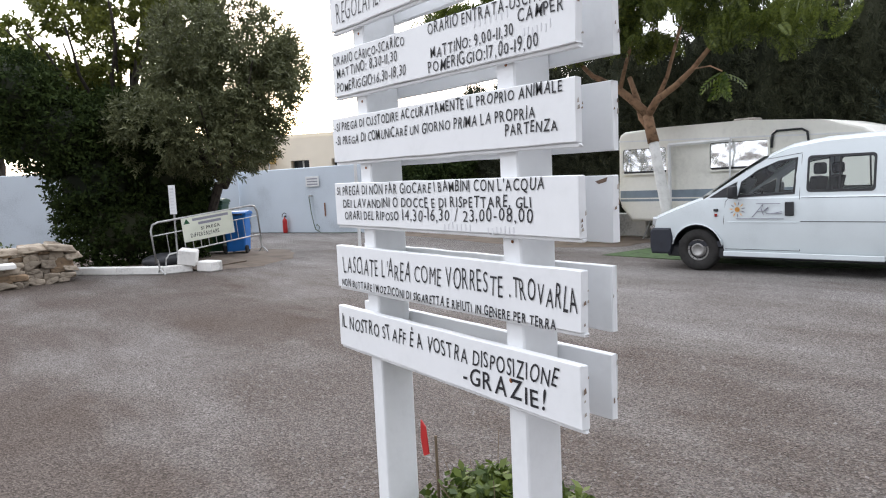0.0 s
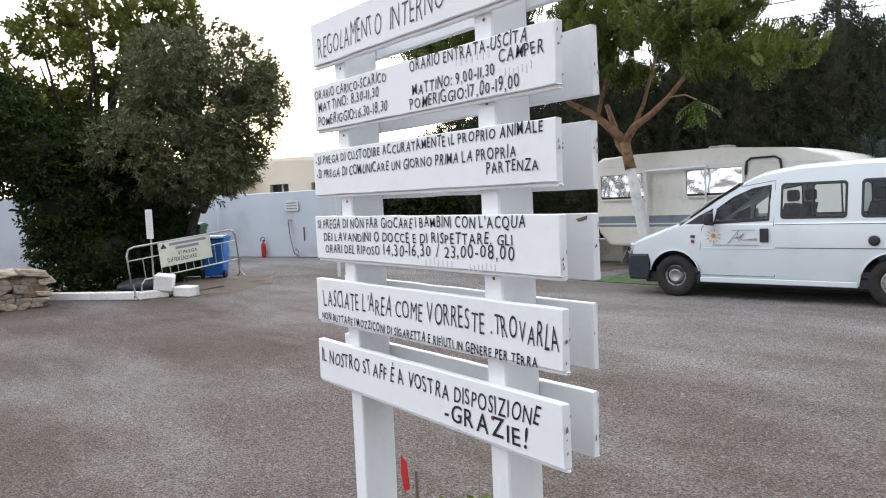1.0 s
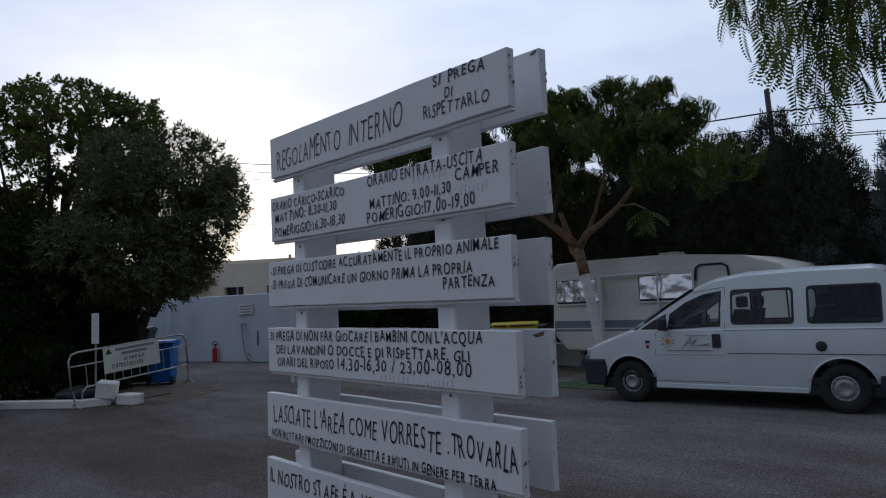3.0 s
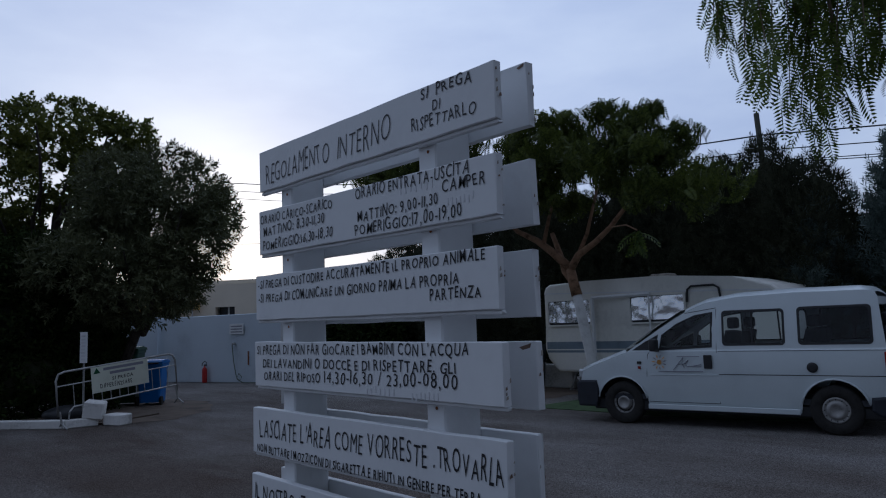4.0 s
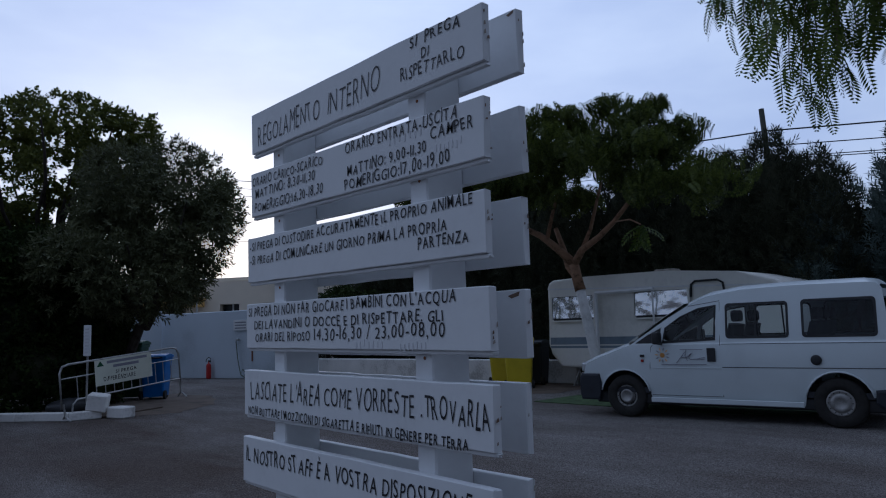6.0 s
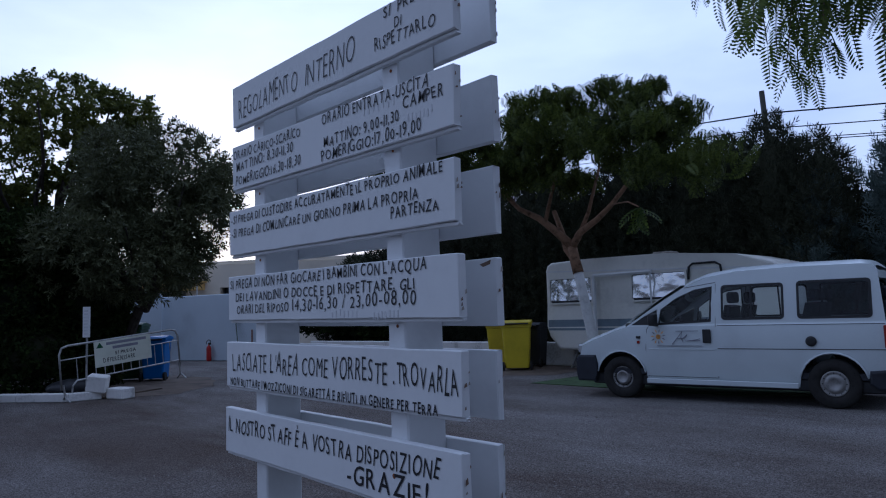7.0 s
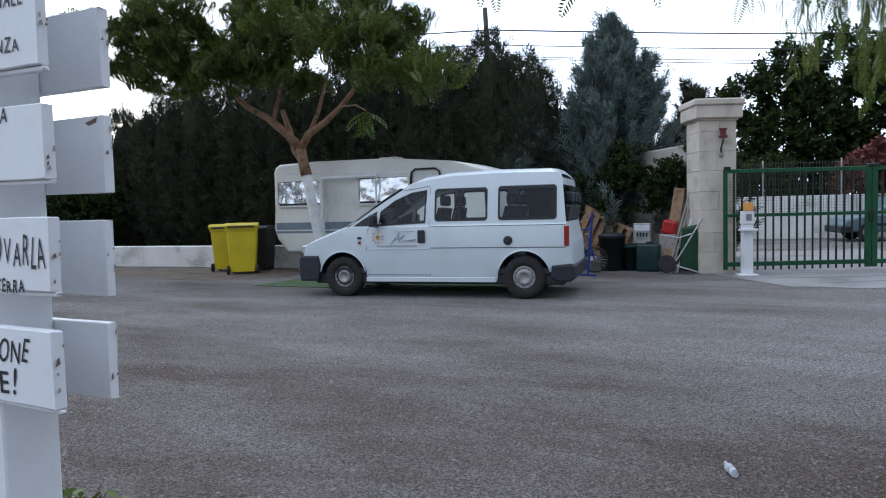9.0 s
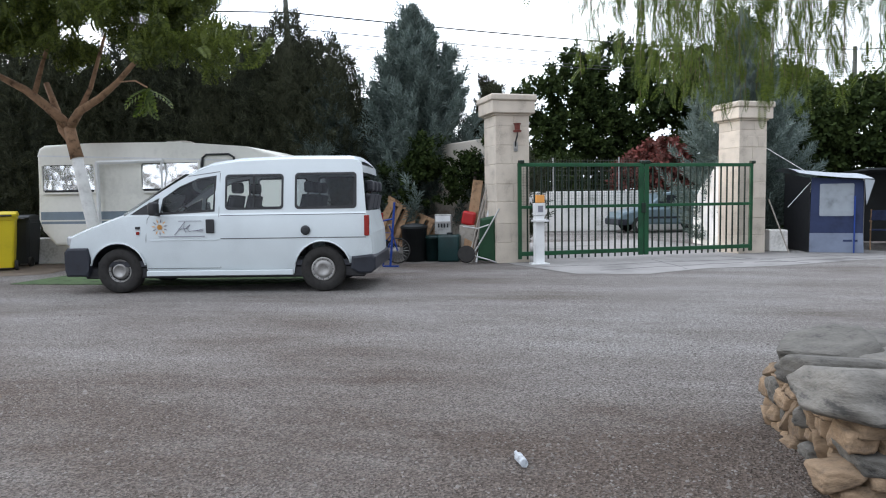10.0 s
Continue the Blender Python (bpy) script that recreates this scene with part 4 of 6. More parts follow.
bm = prism([(-0.72, 0.24), (-0.745, 0.34), (-0.745, 0.58), (-0.70, 0.635), (-0.41, 0.635), (-0.385, 0.5), (-0.40, 0.33), (-0.42, 0.24)], -0.025, VW + 0.025, bevel=0.03)
part("front_bumper", bm, M["bumper"], van, "dark plastic bumper")
bm = prism([(3.21, 0.32), (3.22, 0.48), (3.50, 0.51), (3.55, 0.47), (3.55, 0.30), (3.48, 0.25), (3.3, 0.25)], -0.02, VW + 0.02, bevel=0.03)
part("rear_bumper", bm, M["bumper"], van, "dark plastic bumper")
part("underbody", box(-0.5, 3.4, 0.06, VW - 0.06, 0.2, 0.36, 0.02), M["black_plastic"], van)
part("floor", box(-0.3, 3.38, 0.04, VW - 0.04, 0.365, 0.44), M["seatcloth"], van)
part("dashboard", box(0.12, 0.55, 0.1, VW - 0.1, 0.7, 1.05, 0.06, seg=2), M["black_plastic"], van)
st = Matrix.Translation((0.68, 0.42, 1.02)) @ Matrix.Rotation(radians(-60), 4, "Y")
part("steering_wheel", tube([st @ Vector((0.19 * math.cos(a), 0.19 * math.sin(a), 0)) for a in (2 * math.pi * i / 20 for i in range(21))], 0.014, 6), M["black_plastic"], van)
for (x, y0, y1) in ((0.92, 0.16, 0.68), (0.92, 1.02, 1.56), (1.95, 0.14, 0.62), (1.95, 0.64, 1.1), (1.95, 1.12, 1.58), (2.8, 0.2, 0.66), (2.8, 0.68, 1.1), (2.8, 1.12, 1.55)):
    seat = part("seat", box(x, x + 0.5, y0, y1, 0.62, 0.78, 0.05, seg=2), M["seatcloth"], van, "dark cloth seat", smooth=True)
    part("backrest", prism([(x + 0.42, 0.74), (x + 0.56, 0.72), (x + 0.68, 1.32), (x + 0.58, 1.34)], y0, y1, bevel=0.04), M["seatcloth"], seat)
    part("headrest", box(x + 0.58, x + 0.69, y0 + 0.12, y1 - 0.12, 1.36, 1.52, 0.035, seg=2), M["seatcloth"], seat)
    part("pedestal", box(x + 0.08, x + 0.42, y0 + 0.08, y1 - 0.08, 0.43, 0.63), M["black_plastic"], seat)
for k, cx in enumerate((0.0, 2.824)):
    for s in (0, 1):
        wheel = thing("wheel", "", "")
        wheel.parent = van
        wheel.matrix_local = Matrix.Translation((cx, 0.02 if not s else VW - 0.02, 0.31)) @ Matrix.Rotation(radians(90 if not s else -90), 4, "X")
        part("tyre", lathe([(0.15, -0.16), (0.27, -0.185), (0.305, -0.165), (0.315, -0.09), (0.305, -0.015), (0.285, 0.0), (0.23, 0.010), (0.17, -0.002), (0.155, -0.04)], 36), M["rubber"], wheel, smooth=True)
        prof = [(0.165, -0.03), (0.162, -0.003), (0.145, 0.002), (0.132, -0.012), (0.118, -0.012), (0.108, 0.008), (0.07, 0.014), (0.06, 0.002), (0.0, 0.004)] if k else [(0.165, -0.04), (0.158, -0.02), (0.145, -0.03), (0.125, -0.05), (0.10, -0.03), (0.095, -0.005), (0.075, 0.0), (0.07, -0.012), (0.0, -0.012)]
        rim = part("rim", lathe(prof, 30), M["rim"], wheel, "worn grey wheel cover", smooth=True)
        for j in range(12):
            a = 2 * math.pi * j / 12
            part("slot", box(-0.009, 0.009, -0.006, 0.006, -0.002, 0.002, 0.001, m=Matrix.Translation((0.136 * math.cos(a), 0.136 * math.sin(a), 0.002 if k else -0.008)) @ Matrix.Rotation(a, 4, "Z")), M["seam"], rim)
# painted mark on the front door: a sun and faint lettering
emblem = part("sun_emblem", lathe([(0.0, 0.001), (0.035, 0.001)], 20, Matrix.Translation((0.60, -0.0135, 0.91)) @ Matrix.Rotation(radians(90), 4, "X")), M["orange_sun"], van, "faded orange sun print")
for j in range(11):
    a = 2 * math.pi * j / 11 + 0.2
    c = Vector((0.60 + 0.085 * math.cos(a), -0.0145, 0.91 + 0.085 * math.sin(a)))
    d = Vector((math.cos(a), 0, math.sin(a))) * 0.032
    s = Vector((-math.sin(a), 0, math.cos(a))) * 0.009
    bm = bmesh.new()
    bm.faces.new([bm.verts.new(p) for p in (c - d, c + s, c + d, c - s)])
    part("ray", bm, M["orange_sun"] if j % 2 else M["grey_print"], emblem)
for pts in ([(0.80, 0.80), (0.86, 0.87), (0.95, 0.98), (0.93, 0.9), (0.96, 0.83)], [(0.86, 0.88), (0.98, 0.89), (1.02, 0.93)], [(1.02, 0.94), (0.97, 0.9), (1.0, 0.85), (1.1, 0.86), (1.2, 0.88)]):
    part("script_stroke", tube([(u, -0.012, v) for u, v in pts], 0.005, 4), M["grey_print"], emblem)
for x0, x1, z in ((0.86, 1.18, 0.985), (0.58, 1.22, 0.775), (1.03, 1.2, 0.85)):
    part("print_bar", box(x0, x1, -0.0145, -0.010, z, z + 0.009), M["grey_print"], emblem)

# ---- the caravan ----
CAR = Matrix.Translation((-8.42, 11.78, 0)) @ Matrix.Rotation(radians(3), 4, "Z")
caravan = thing("caravan", "old cream caravan with foil-blinded windows and a grey band", "caravan", CAR)
prof = [(0.32, 0.42), (0.04, 0.72), (0.0, 0.95), (0.0, 2.25), (0.05, 2.36), (0.16, 2.42), (1.2, 2.44), (3.0, 2.42), (4.4, 2.3), (5.1, 2.12), (5.3, 1.95), (5.42, 1.3), (5.40, 0.75), (5.15, 0.42)]
part("body", prism(prof, 0, 2.1, bevel=0.07, seg=3), M["caravan"], caravan)
part("band", panel([(0.04, 0.94), (0.04, 1.10), (5.3, 1.10), (5.3, 0.94)], place=lambda u, v: (u, -0.004, v)), M["caravan_band"], caravan, "grey-blue stripe")
part("band", panel([(0.04, 0.86), (0.04, 0.91), (5.3, 0.91), (5.3, 0.86)], place=lambda u, v: (u, -0.004, v)), M["caravan_band"], caravan, "grey-blue stripe")
part("roof_trim", panel([(0.03, 2.20), (0.03, 2.23), (5.1, 2.02), (5.1, 1.99)], place=lambda u, v: (u, -0.006, v), thick=0.006), M["white_metal"], caravan)
for x0, x1, z0, z1 in ((0.15, 1.28, 1.48, 2.03), (2.25, 3.45, 1.48, 2.03)):
    win = part("window", box(x0 - 0.01, x1 + 0.01, -0.02, 0.0, z0 - 0.01, z1 + 0.01, 0.008), M["black_plastic"], caravan, "window blinded with crumpled silver foil")
    bm = bmesh.new()
    bmesh.ops.create_grid(bm, x_segments=26, y_segments=14, size=0.5)
    for v in bm.verts:
        u, w = v.co.x + 0.5, v.co.y + 0.5
        crease = noise.noise(Vector((u * 5 + x0, w * 3, 0.3))) * 0.018 + noise.noise(Vector((u * 13 + x0, w * 9, 1.3))) * 0.008
        v.co = (x0 + 0.02 + u * (x1 - x0 - 0.04), -0.05 + 0.02 * w + crease, z0 + 0.05 + w * (z1 - z0 - 0.07))
    part("foil_blind", bm, M["foil"], win, "crumpled silver foil", smooth=True)
    part("frame", panel(rounded(x0 - 0.03, x1 + 0.03, z0 - 0.03, z1 + 0.03, 0.05), (rounded(x0 + 0.01, x1 - 0.01, z0 + 0.015, z1 - 0.01, 0.04),), place=lambda u, v: (u, -0.066, v), thick=0.03), M["caravan"], win)
    part("lower_seal", box(x0 + 0.05, x1 - 0.02, -0.07, -0.06, z0 + 0.005, z0 + 0.05, 0.004), M["black_plastic"], win)
awn = part("awning_frame", tube([(1.38, -0.12, 0.0), (1.38, -0.12, 2.06)], 0.042, 6), M["white_metal"], caravan, "white awning frame")
tube_b = part("rail", tube([(1.38, -0.12, 2.05), (2.75, -0.12, 2.06)], 0.042, 6), M["white_metal"], awn)
part("rail", tube([(2.72, -0.12, 2.05), (2.72, -0.12, 0.0)], 0.022, 6), M["white_metal"], awn)
part("hatch_rail", tube([(3.5, -0.03, 1.85), (3.52, -0.03, 2.1), (3.6, -0.03, 2.16), (4.05, -0.03, 2.16), (4.15, -0.03, 2.1), (4.18, -0.03, 1.85)], 0.022, 6), M["black_plastic"], caravan, "black rail round a side hatch")
part("roof_vent", box(2.3, 2.75, 0.8, 1.2, 2.42, 2.52, 0.03), M["grey_wood"], caravan)
part("lamp", box(1.12, 1.3, -0.03, 0.0, 0.96, 1.03, 0.01), M["orange_sun"], caravan, "orange marker lamp")
for x in (0.7, 4.8):
    part("corner_jack", rod((x, 0.2, 0.45), (x - 0.22, 0.2, 0.0), 0.025, seg=6), M["zinc"], caravan)
for s in (0.06, 1.9):
    part("wheel", lathe([(0.1, -0.08), (0.29, -0.08), (0.31, 0), (0.29, 0.08), (0.1, 0.08)], 24, Matrix.Translation((2.7, s + 0.08, 0.31)) @ Matrix.Rotation(radians(90), 4, "X")), M["rubber"], caravan)
solid("ground_mat", panel([(0, 0), (3.6, -0.35), (5.2, 0.3), (5.0, 2.2), (0.3, 1.9)], place=lambda u, v: (u, v, 0.012), thick=0.01), M["mat_green"], "worn green mat laid before the caravan", "mat", Matrix.Translation((-6.6, 9.0, 0)) @ Matrix.Rotation(radians(8), 4, "Z"))


# ---- wheeled bins ----
def wheelie_bin(name, m, material, label, w=0.56, d=0.66, h=1.06, lid=None, group=""):
    b = thing(name, label, "bin", m, group)
    bm = bmesh.new()
    rings = []
    for z, k in ((0.06, 0.80), (0.5, 0.9), (h - 0.12, 0.98), (h - 0.11, 1.04), (h - 0.05, 1.04)):
        rings.append([bm.verts.new((u * k, v * k, z)) for u, v in rounded(-w / 2, w / 2, -d / 2, d / 2, 0.05, 2)])
    for a, c in zip(rings, rings[1:]):
        for j in range(len(a)):
            bm.faces.new((a[j], a[(j + 1) % len(a)], c[(j + 1) % len(a)], c[j]))
    bm.faces.new(rings[0][::-1])
    bm.faces.new(rings[-1])
    part("body", bm, material, b)
    bm = prism([(-d / 2 - 0.03, h - 0.05), (d / 2 + 0.04, h - 0.05), (d / 2 + 0.05, h), (d / 2 - 0.02, h + 0.035), (0, h + 0.05), (-d / 2, h + 0.01)], -w / 2 - 0.03, w / 2 + 0.03, bevel=0.015)
    bm.transform(Matrix.Rotation(radians(90), 4, "Z"))
    part("lid", bm, lid or material, b)
    part("handle_bar", rod((-w / 2 + 0.05, d / 2 + 0.07, h - 0.03), (w / 2 - 0.05, d / 2 + 0.07, h - 0.03), 0.016), M["black_plastic"], b)
    for s in (-1, 1):
        part("wheel", lathe([(0.02, -0.025), (0.095, -0.025), (0.1, 0), (0.095, 0.025), (0.02, 0.025)], 18, Matrix.Translation((s * (w / 2 - 0.02), d / 2 - 0.08, 0.1)) @ Matrix.Rotation(radians(90), 4, "Y")), M["rubber"], b)
        part("foot", box(s * (w / 2 - 0.1) - 0.03, s * (w / 2 - 0.1) + 0.03, -d / 2 + 0.08, -d / 2 + 0.14, 0.0, 0.065), M["black_plastic"], b)
    return b


wheelie_bin("recycling_bin", pose(-9.72, 11.6, 0, 0, 0, 214), M["yellow"], "yellow wheeled plastic bin under the hedge", group="yellow bins", w=0.64, h=1.05)
wheelie_bin("recycling_bin", pose(-8.78, 11.1, 0, 0, 0, 219), M["yellow"], "yellow wheeled plastic bin beside the caravan", group="yellow bins", w=0.66, h=1.08)
wheelie_bin("rubbish_bin", pose(-9.06, 12.0, 0, 0, 0, 200), M["dark_bin"], "black wheeled plastic bin beside the caravan", h=1.0)
wheelie_bin("recycling_bin", pose(-14.78, 5.14, 0, 0, 0, -125), M["blue_bin"], "blue wheeled plastic bin beside the barrier", h=0.98)
wheelie_bin("rubbish_bin", pose(-15.35, 4.72, 0, 0, 0, -125), M["green_bin"], "dark green wheeled bin behind the barrier", w=0.72, d=0.7, h=1.3)

# ---- gate pillars and gate ----
def pillar(name, m, label):
    p = thing(name, label, "pillar", m, "gate pillars")
    w, zc = 0.68, 0.0
    part("core", box(0.012, w - 0.012, 0.012, w - 0.012, 0, 2.9), M["joint"], p)
    r = random.Random(3)
    courses = (0.40, 0.36, 0.42, 0.34, 0.38, 0.36, 0.36, 0.20)
    for i, h in enumerate(courses):
        if i % 2:
            cut = r.uniform(0.25, 0.45)
            for x0, x1 in ((0, cut), (cut + 0.004, w)):
                part("stone_block", box(x0, x1, 0, w, zc, zc + h - 0.004, 0.006), M["tufa"], p)
        else:
            part("stone_block", box(0, w, 0, w, zc, zc + h - 0.004, 0.006), M["tufa"], p)
        zc += h
    part("neck_moulding", box(-0.03, w + 0.03, -0.03, w + 0.03, zc, zc + 0.035, 0.01), M["tufa"], p)
    part("cap_stone", box(-0.09, w + 0.09, -0.09, w + 0.09, zc + 0.036, zc + 0.27, 0.015), M["tufa"], p)
    part("top_slab", box(-0.12, w + 0.12, -0.12, w + 0.12, zc + 0.271, zc + 0.39, 0.02), M["tufa"], p)
    return p


p1 = pillar("gate_pillar", GATE @ Matrix.Translation((0.0, 0.0, 0)), "pale tufa block gate pillar with a red wall lamp")
p2 = pillar("gate_pillar", GATE @ Matrix.Translation((5.45, 0.05, 0)), "pale tufa block gate pillar beside the tent")
wl_ = thing("wall_lamp", "weathered red metal wall lamp on the gate pillar", "lamp", GATE @ Matrix.Translation((0.40, 0, 2.52)))
part("housing", lathe([(0.05, 0.0), (0.055, 0.09), (0.07, 0.1), (0.075, 0.12), (0.0, 0.13)], 14, Matrix.Translation((0, -0.1, 0.02))), M["brick_red"], wl_)
part("collar", lathe([(0.075, -0.025), (0.08, 0.01), (0.05, 0.015)], 14, Matrix.Translation((0, -0.1, 0.0))), M["brick_red"], wl_)
part("arm", tube([(0, 0, -0.30), (-0.02, -0.06, -0.2), (0.0, -0.1, -0.09), (0.0, -0.1, 0.0)], 0.016, 6), M["cable"], wl_)
part("plate", box(-0.04, 0.04, -0.02, 0.0, -0.38, -0.2, 0.006), M["zinc"], wl_)
for dx in (0.2, 0.46):
    solid("stone_plaque", box(0, 0.14, -0.012, 0.0, 0, 0.2, 0.004), M["tufa"], "small blank stone plaque on the gate pillar", "plaque", GATE @ Matrix.Translation((5.45 + dx, 0.05, 2.28)), group="plaques")

gate = thing("gate", "closed green steel double gate with upright bars", "gate", GATE @ Matrix.Translation((0.38, -0.16, 0)))
GL, MID = 5.24, 2.68
for x0, x1 in ((0.0, MID - 0.01), (MID + 0.01, GL)):
    leaf = part("leaf_frame", box(x0, x0 + (0.07 if x0 == 0 else 0.1), -0.025, 0.025, 0.08, 1.9, 0.006), M["green_paint"], gate)
    part("frame_post", box(x1 - (0.1 if x0 == 0 else 0.07), x1, -0.025, 0.025, 0.08, 1.9, 0.006), M["green_paint"], leaf)
    for z0, z1 in ((0.14, 0.22), (1.04, 1.10), (1.84, 1.91)):
        part("rail", box(x0, x1, -0.028, 0.028, z0, z1, 0.006), M["green_paint"], leaf)
    nb = 17 if x0 == 0 else 16
    bar = None
    for j in range(nb):
        x = x0 + 0.12 + (x1 - x0 - 0.24) * (j + 0.5) / nb
        if bar is None:
            bar = part("bar", box(-0.014, 0.014, -0.014, 0.014, 0.07, 1.84, 0.003), M["bar_paint"], leaf)
            bar.location = (x, 0, 0)
        else:
            again(bar, leaf, Matrix.Translation((x, 0, 0)))
    for x in (x0 + 0.02, x1 - 0.06):
        part("hinge", box(x, x + 0.1, -0.05, 0.05, 1.90, 1.96, 0.01), M["bar_paint"], leaf)
part("lock", box(MID - 0.06, MID + 0.03, -0.05, 0.05, 0.92, 1.12, 0.008), M["bar_paint"], gate)
bm = bmesh.new()
for i in range(52):
    box(0.08 + i * 0.05, 0.083 + i * 0.05, 0.03, 0.034, 1.1, 1.84, bm=bm)
for i in range(14):
    box(0.05, MID - 0.05, 0.03, 0.034, 1.12 + i * 0.052, 1.123 + i * 0.052, bm=bm)
part("wire_mesh", bm, M["bar_paint"], gate, "fine wire mesh behind the upper bars")

ip = thing("intercom_post", "white metal intercom post with an orange notice before the gate", "intercom", GATE @ Matrix.Translation((0.57, -0.42, 0)))
part("column", box(0.01, 0.19, -0.12, 0, 0.0, 0.92, 0.008), M["white_metal"], ip)
part("panel", box(0.0, 0.2, -0.14, 0.0, 0.925, 1.15, 0.008), M["white_metal"], ip)
part("notice", box(0.02, 0.18, -0.145, -0.08, 1.155, 1.30, 0.004), M["orange_label"], ip, "orange printed notice")
part("key_pad", box(0.05, 0.15, -0.146, -0.139, 0.98, 1.1, 0.003), M["grey_print"], ip, "grey key pad")
part("ledge", box(-0.02, 0.24, -0.2, 0.02, 0.80, 0.84, 0.005), M["white_metal"], ip)
part("base_plate", box(-0.06, 0.26, -0.2, 0.06, 0.0, 0.03, 0.004), M["white_metal"], ip)

# ---- car beyond the gate ----
hatch = thing("car", "dark grey-blue hatchback parked along the white wall beyond the gate", "car", Matrix.Translation((3.6, 24.2, 0)) @ Matrix.Rotation(radians(14), 4, "Z"))
hp = [(0, 0.3), (-0.02, 0.55), (0.1, 0.72), (0.9, 0.88), (3.7, 0.92), (3.78, 0.6), (3.75, 0.3)]
part("body", prism(hp, 0, 1.6, bevel=0.08), M["silver"], hatch)
part("cabin", prism([(0.95, 0.88), (1.55, 1.36), (1.8, 1.42), (3.1, 1.42), (3.35, 1.34), (3.68, 0.9)], 0.1, 1.5, bevel=0.05), M["silver"], hatch)
for w in ([(1.25, 0.92), (1.65, 1.3), (2.25, 1.34), (2.25, 0.92)], [(2.33, 0.92), (2.33, 1.34), (3.02, 1.33), (3.3, 0.93)]):
    part("window", panel(w, place=lambda u, v: (u, 0.094, v)), M["dark_pane"], hatch, "dark side window")
part("bumper", box(-0.06, 0.3, -0.02, 1.62, 0.28, 0.5, 0.03), M["bumper"], hatch)
part("side_strip", box(0.95, 3.1, -0.012, 0.0, 0.5, 0.57, 0.004), M["bumper"], hatch)
for x in (0.72, 3.05):
    wl2 = part("wheel", lathe([(0.15, -0.16), (0.28, -0.16), (0.3, -0.08), (0.28, 0.01), (0.18, 0.012)], 24, Matrix.Translation((x, 0.0, 0.3)) @ Matrix.Rotation(radians(90), 4, "X")), M["rubber"], hatch)
    part("rim", lathe([(0.18, 0.0), (0.16, 0.014), (0.0, 0.016)], 20, Matrix.Translation((x, 0.0, 0.3)) @ Matrix.Rotation(radians(90), 4, "X")), M["rim"], wl2)
    part("wheel", lathe([(0.15, -0.16), (0.28, -0.16), (0.3, -0.08), (0.28, 0.01), (0.0, 0.012)], 24, Matrix.Translation((x, 1.6, 0.3)) @ Matrix.Rotation(radians(-90), 4, "X")), M["rubber"], hatch)

# ---- trees ----
def tree(name, label, m=None, group=""):
    return thing(name, label, "tree", m, group)


# broad round-headed tree and olive over a dark clipped bush, west of the yard
t = tree("round_tree", "tall broad-headed tree with dark leaves and gaps of sky", Matrix.Translation((-16.2, 2.9, -0.22)))
bm = bmesh.new()
limb(bm, (0, 0, 0), (0.1, 0, 2.8), 0.2, 0.15)
ends = []
for i in range(17):
    a, r_ = i * 2.4, 0.7 + 1.9 * ((i * 0.37) % 1)
    e = Vector((r_ * math.cos(a), r_ * math.sin(a), 5.2 + 1.1 * ((i * 0.61) % 1)))
    limb(bm, (0.1, 0, 2.6), e, 0.07, 0.02, 0.1)
    ends.append(e)
part("trunk", bm, M["dark_bark"], t)
L = [(0.0, 0.5, 6.75, 1.4, 1.5, 0.7), (-0.2, -0.7, 6.15, 1.0, 0.8, 0.6), (0.1, 1.75, 6.65, 1.2, 0.9, 0.75), (0.1, 2.0, 5.9, 1.0, 0.7, 0.8), (0.3, 0.6, 5.4, 1.2, 1.4, 0.7), (-0.2, -2.2, 5.2, 1.0, 1.0, 0.6), (0.3, -1.2, 4.4, 1.2, 1.3, 0.6), (0.2, 1.6, 4.9, 1.3, 1.0, 0.8), (0, 0, 4.5, 1.2, 1.2, 0.5)]
crown("crown", t, L, 8600, SPRIG_BROAD, M["leaf_round"], (0.8, 1.5), 0.26, 0.5, 1.4)

t = tree("olive_tree", "full grey-green olive tree beside the barrier", Matrix.Translation((-13.6, 4.4, 0)))
bm = bmesh.new()
limb(bm, (-0.9, -0.3, 0), (-0.1, 0.0, 1.7), 0.12, 0.1)
for i in range(11):
    a = i * 2.4
    limb(bm, (0, 0.1, 1.6), (1.3 * math.cos(a), 1.3 * math.sin(a), 3.2 + 1.2 * ((i * 0.61) % 1)), 0.06, 0.015)
part("trunk", bm, M["dark_bark"], t)
L = [(0.1, 0.1, 4.4, 1.2, 1.15, 0.95), (0.3, 0.75, 3.6, 1.1, 1.05, 1.0), (0.2, -0.5, 3.6, 1.2, 1.1, 1.0), (0.3, 0.6, 2.8, 1.0, 0.75, 0.65), (0.4, -0.2, 2.7, 1.1, 1.2, 0.9), (0.0, 0.55, 5.2, 0.8, 0.7, 0.6), (0.2, 1.0, 4.6, 0.8, 0.8, 0.7), (0.2, 1.25, 5.0, 0.65, 0.65, 0.6), (-0.2, -0.5, 4.9, 1.0, 0.9, 0.6), (0.2, -1.4, 2.9, 1.0, 0.9, 0.9), (0.2, 1.35, 4.2, 0.8, 0.75, 0.8)]
crown("crown", t, L, 11000, SPRIG_OLIVE, M["leaf_olive"], (0.9, 1.8), 0.3, 0.36, 1.5)

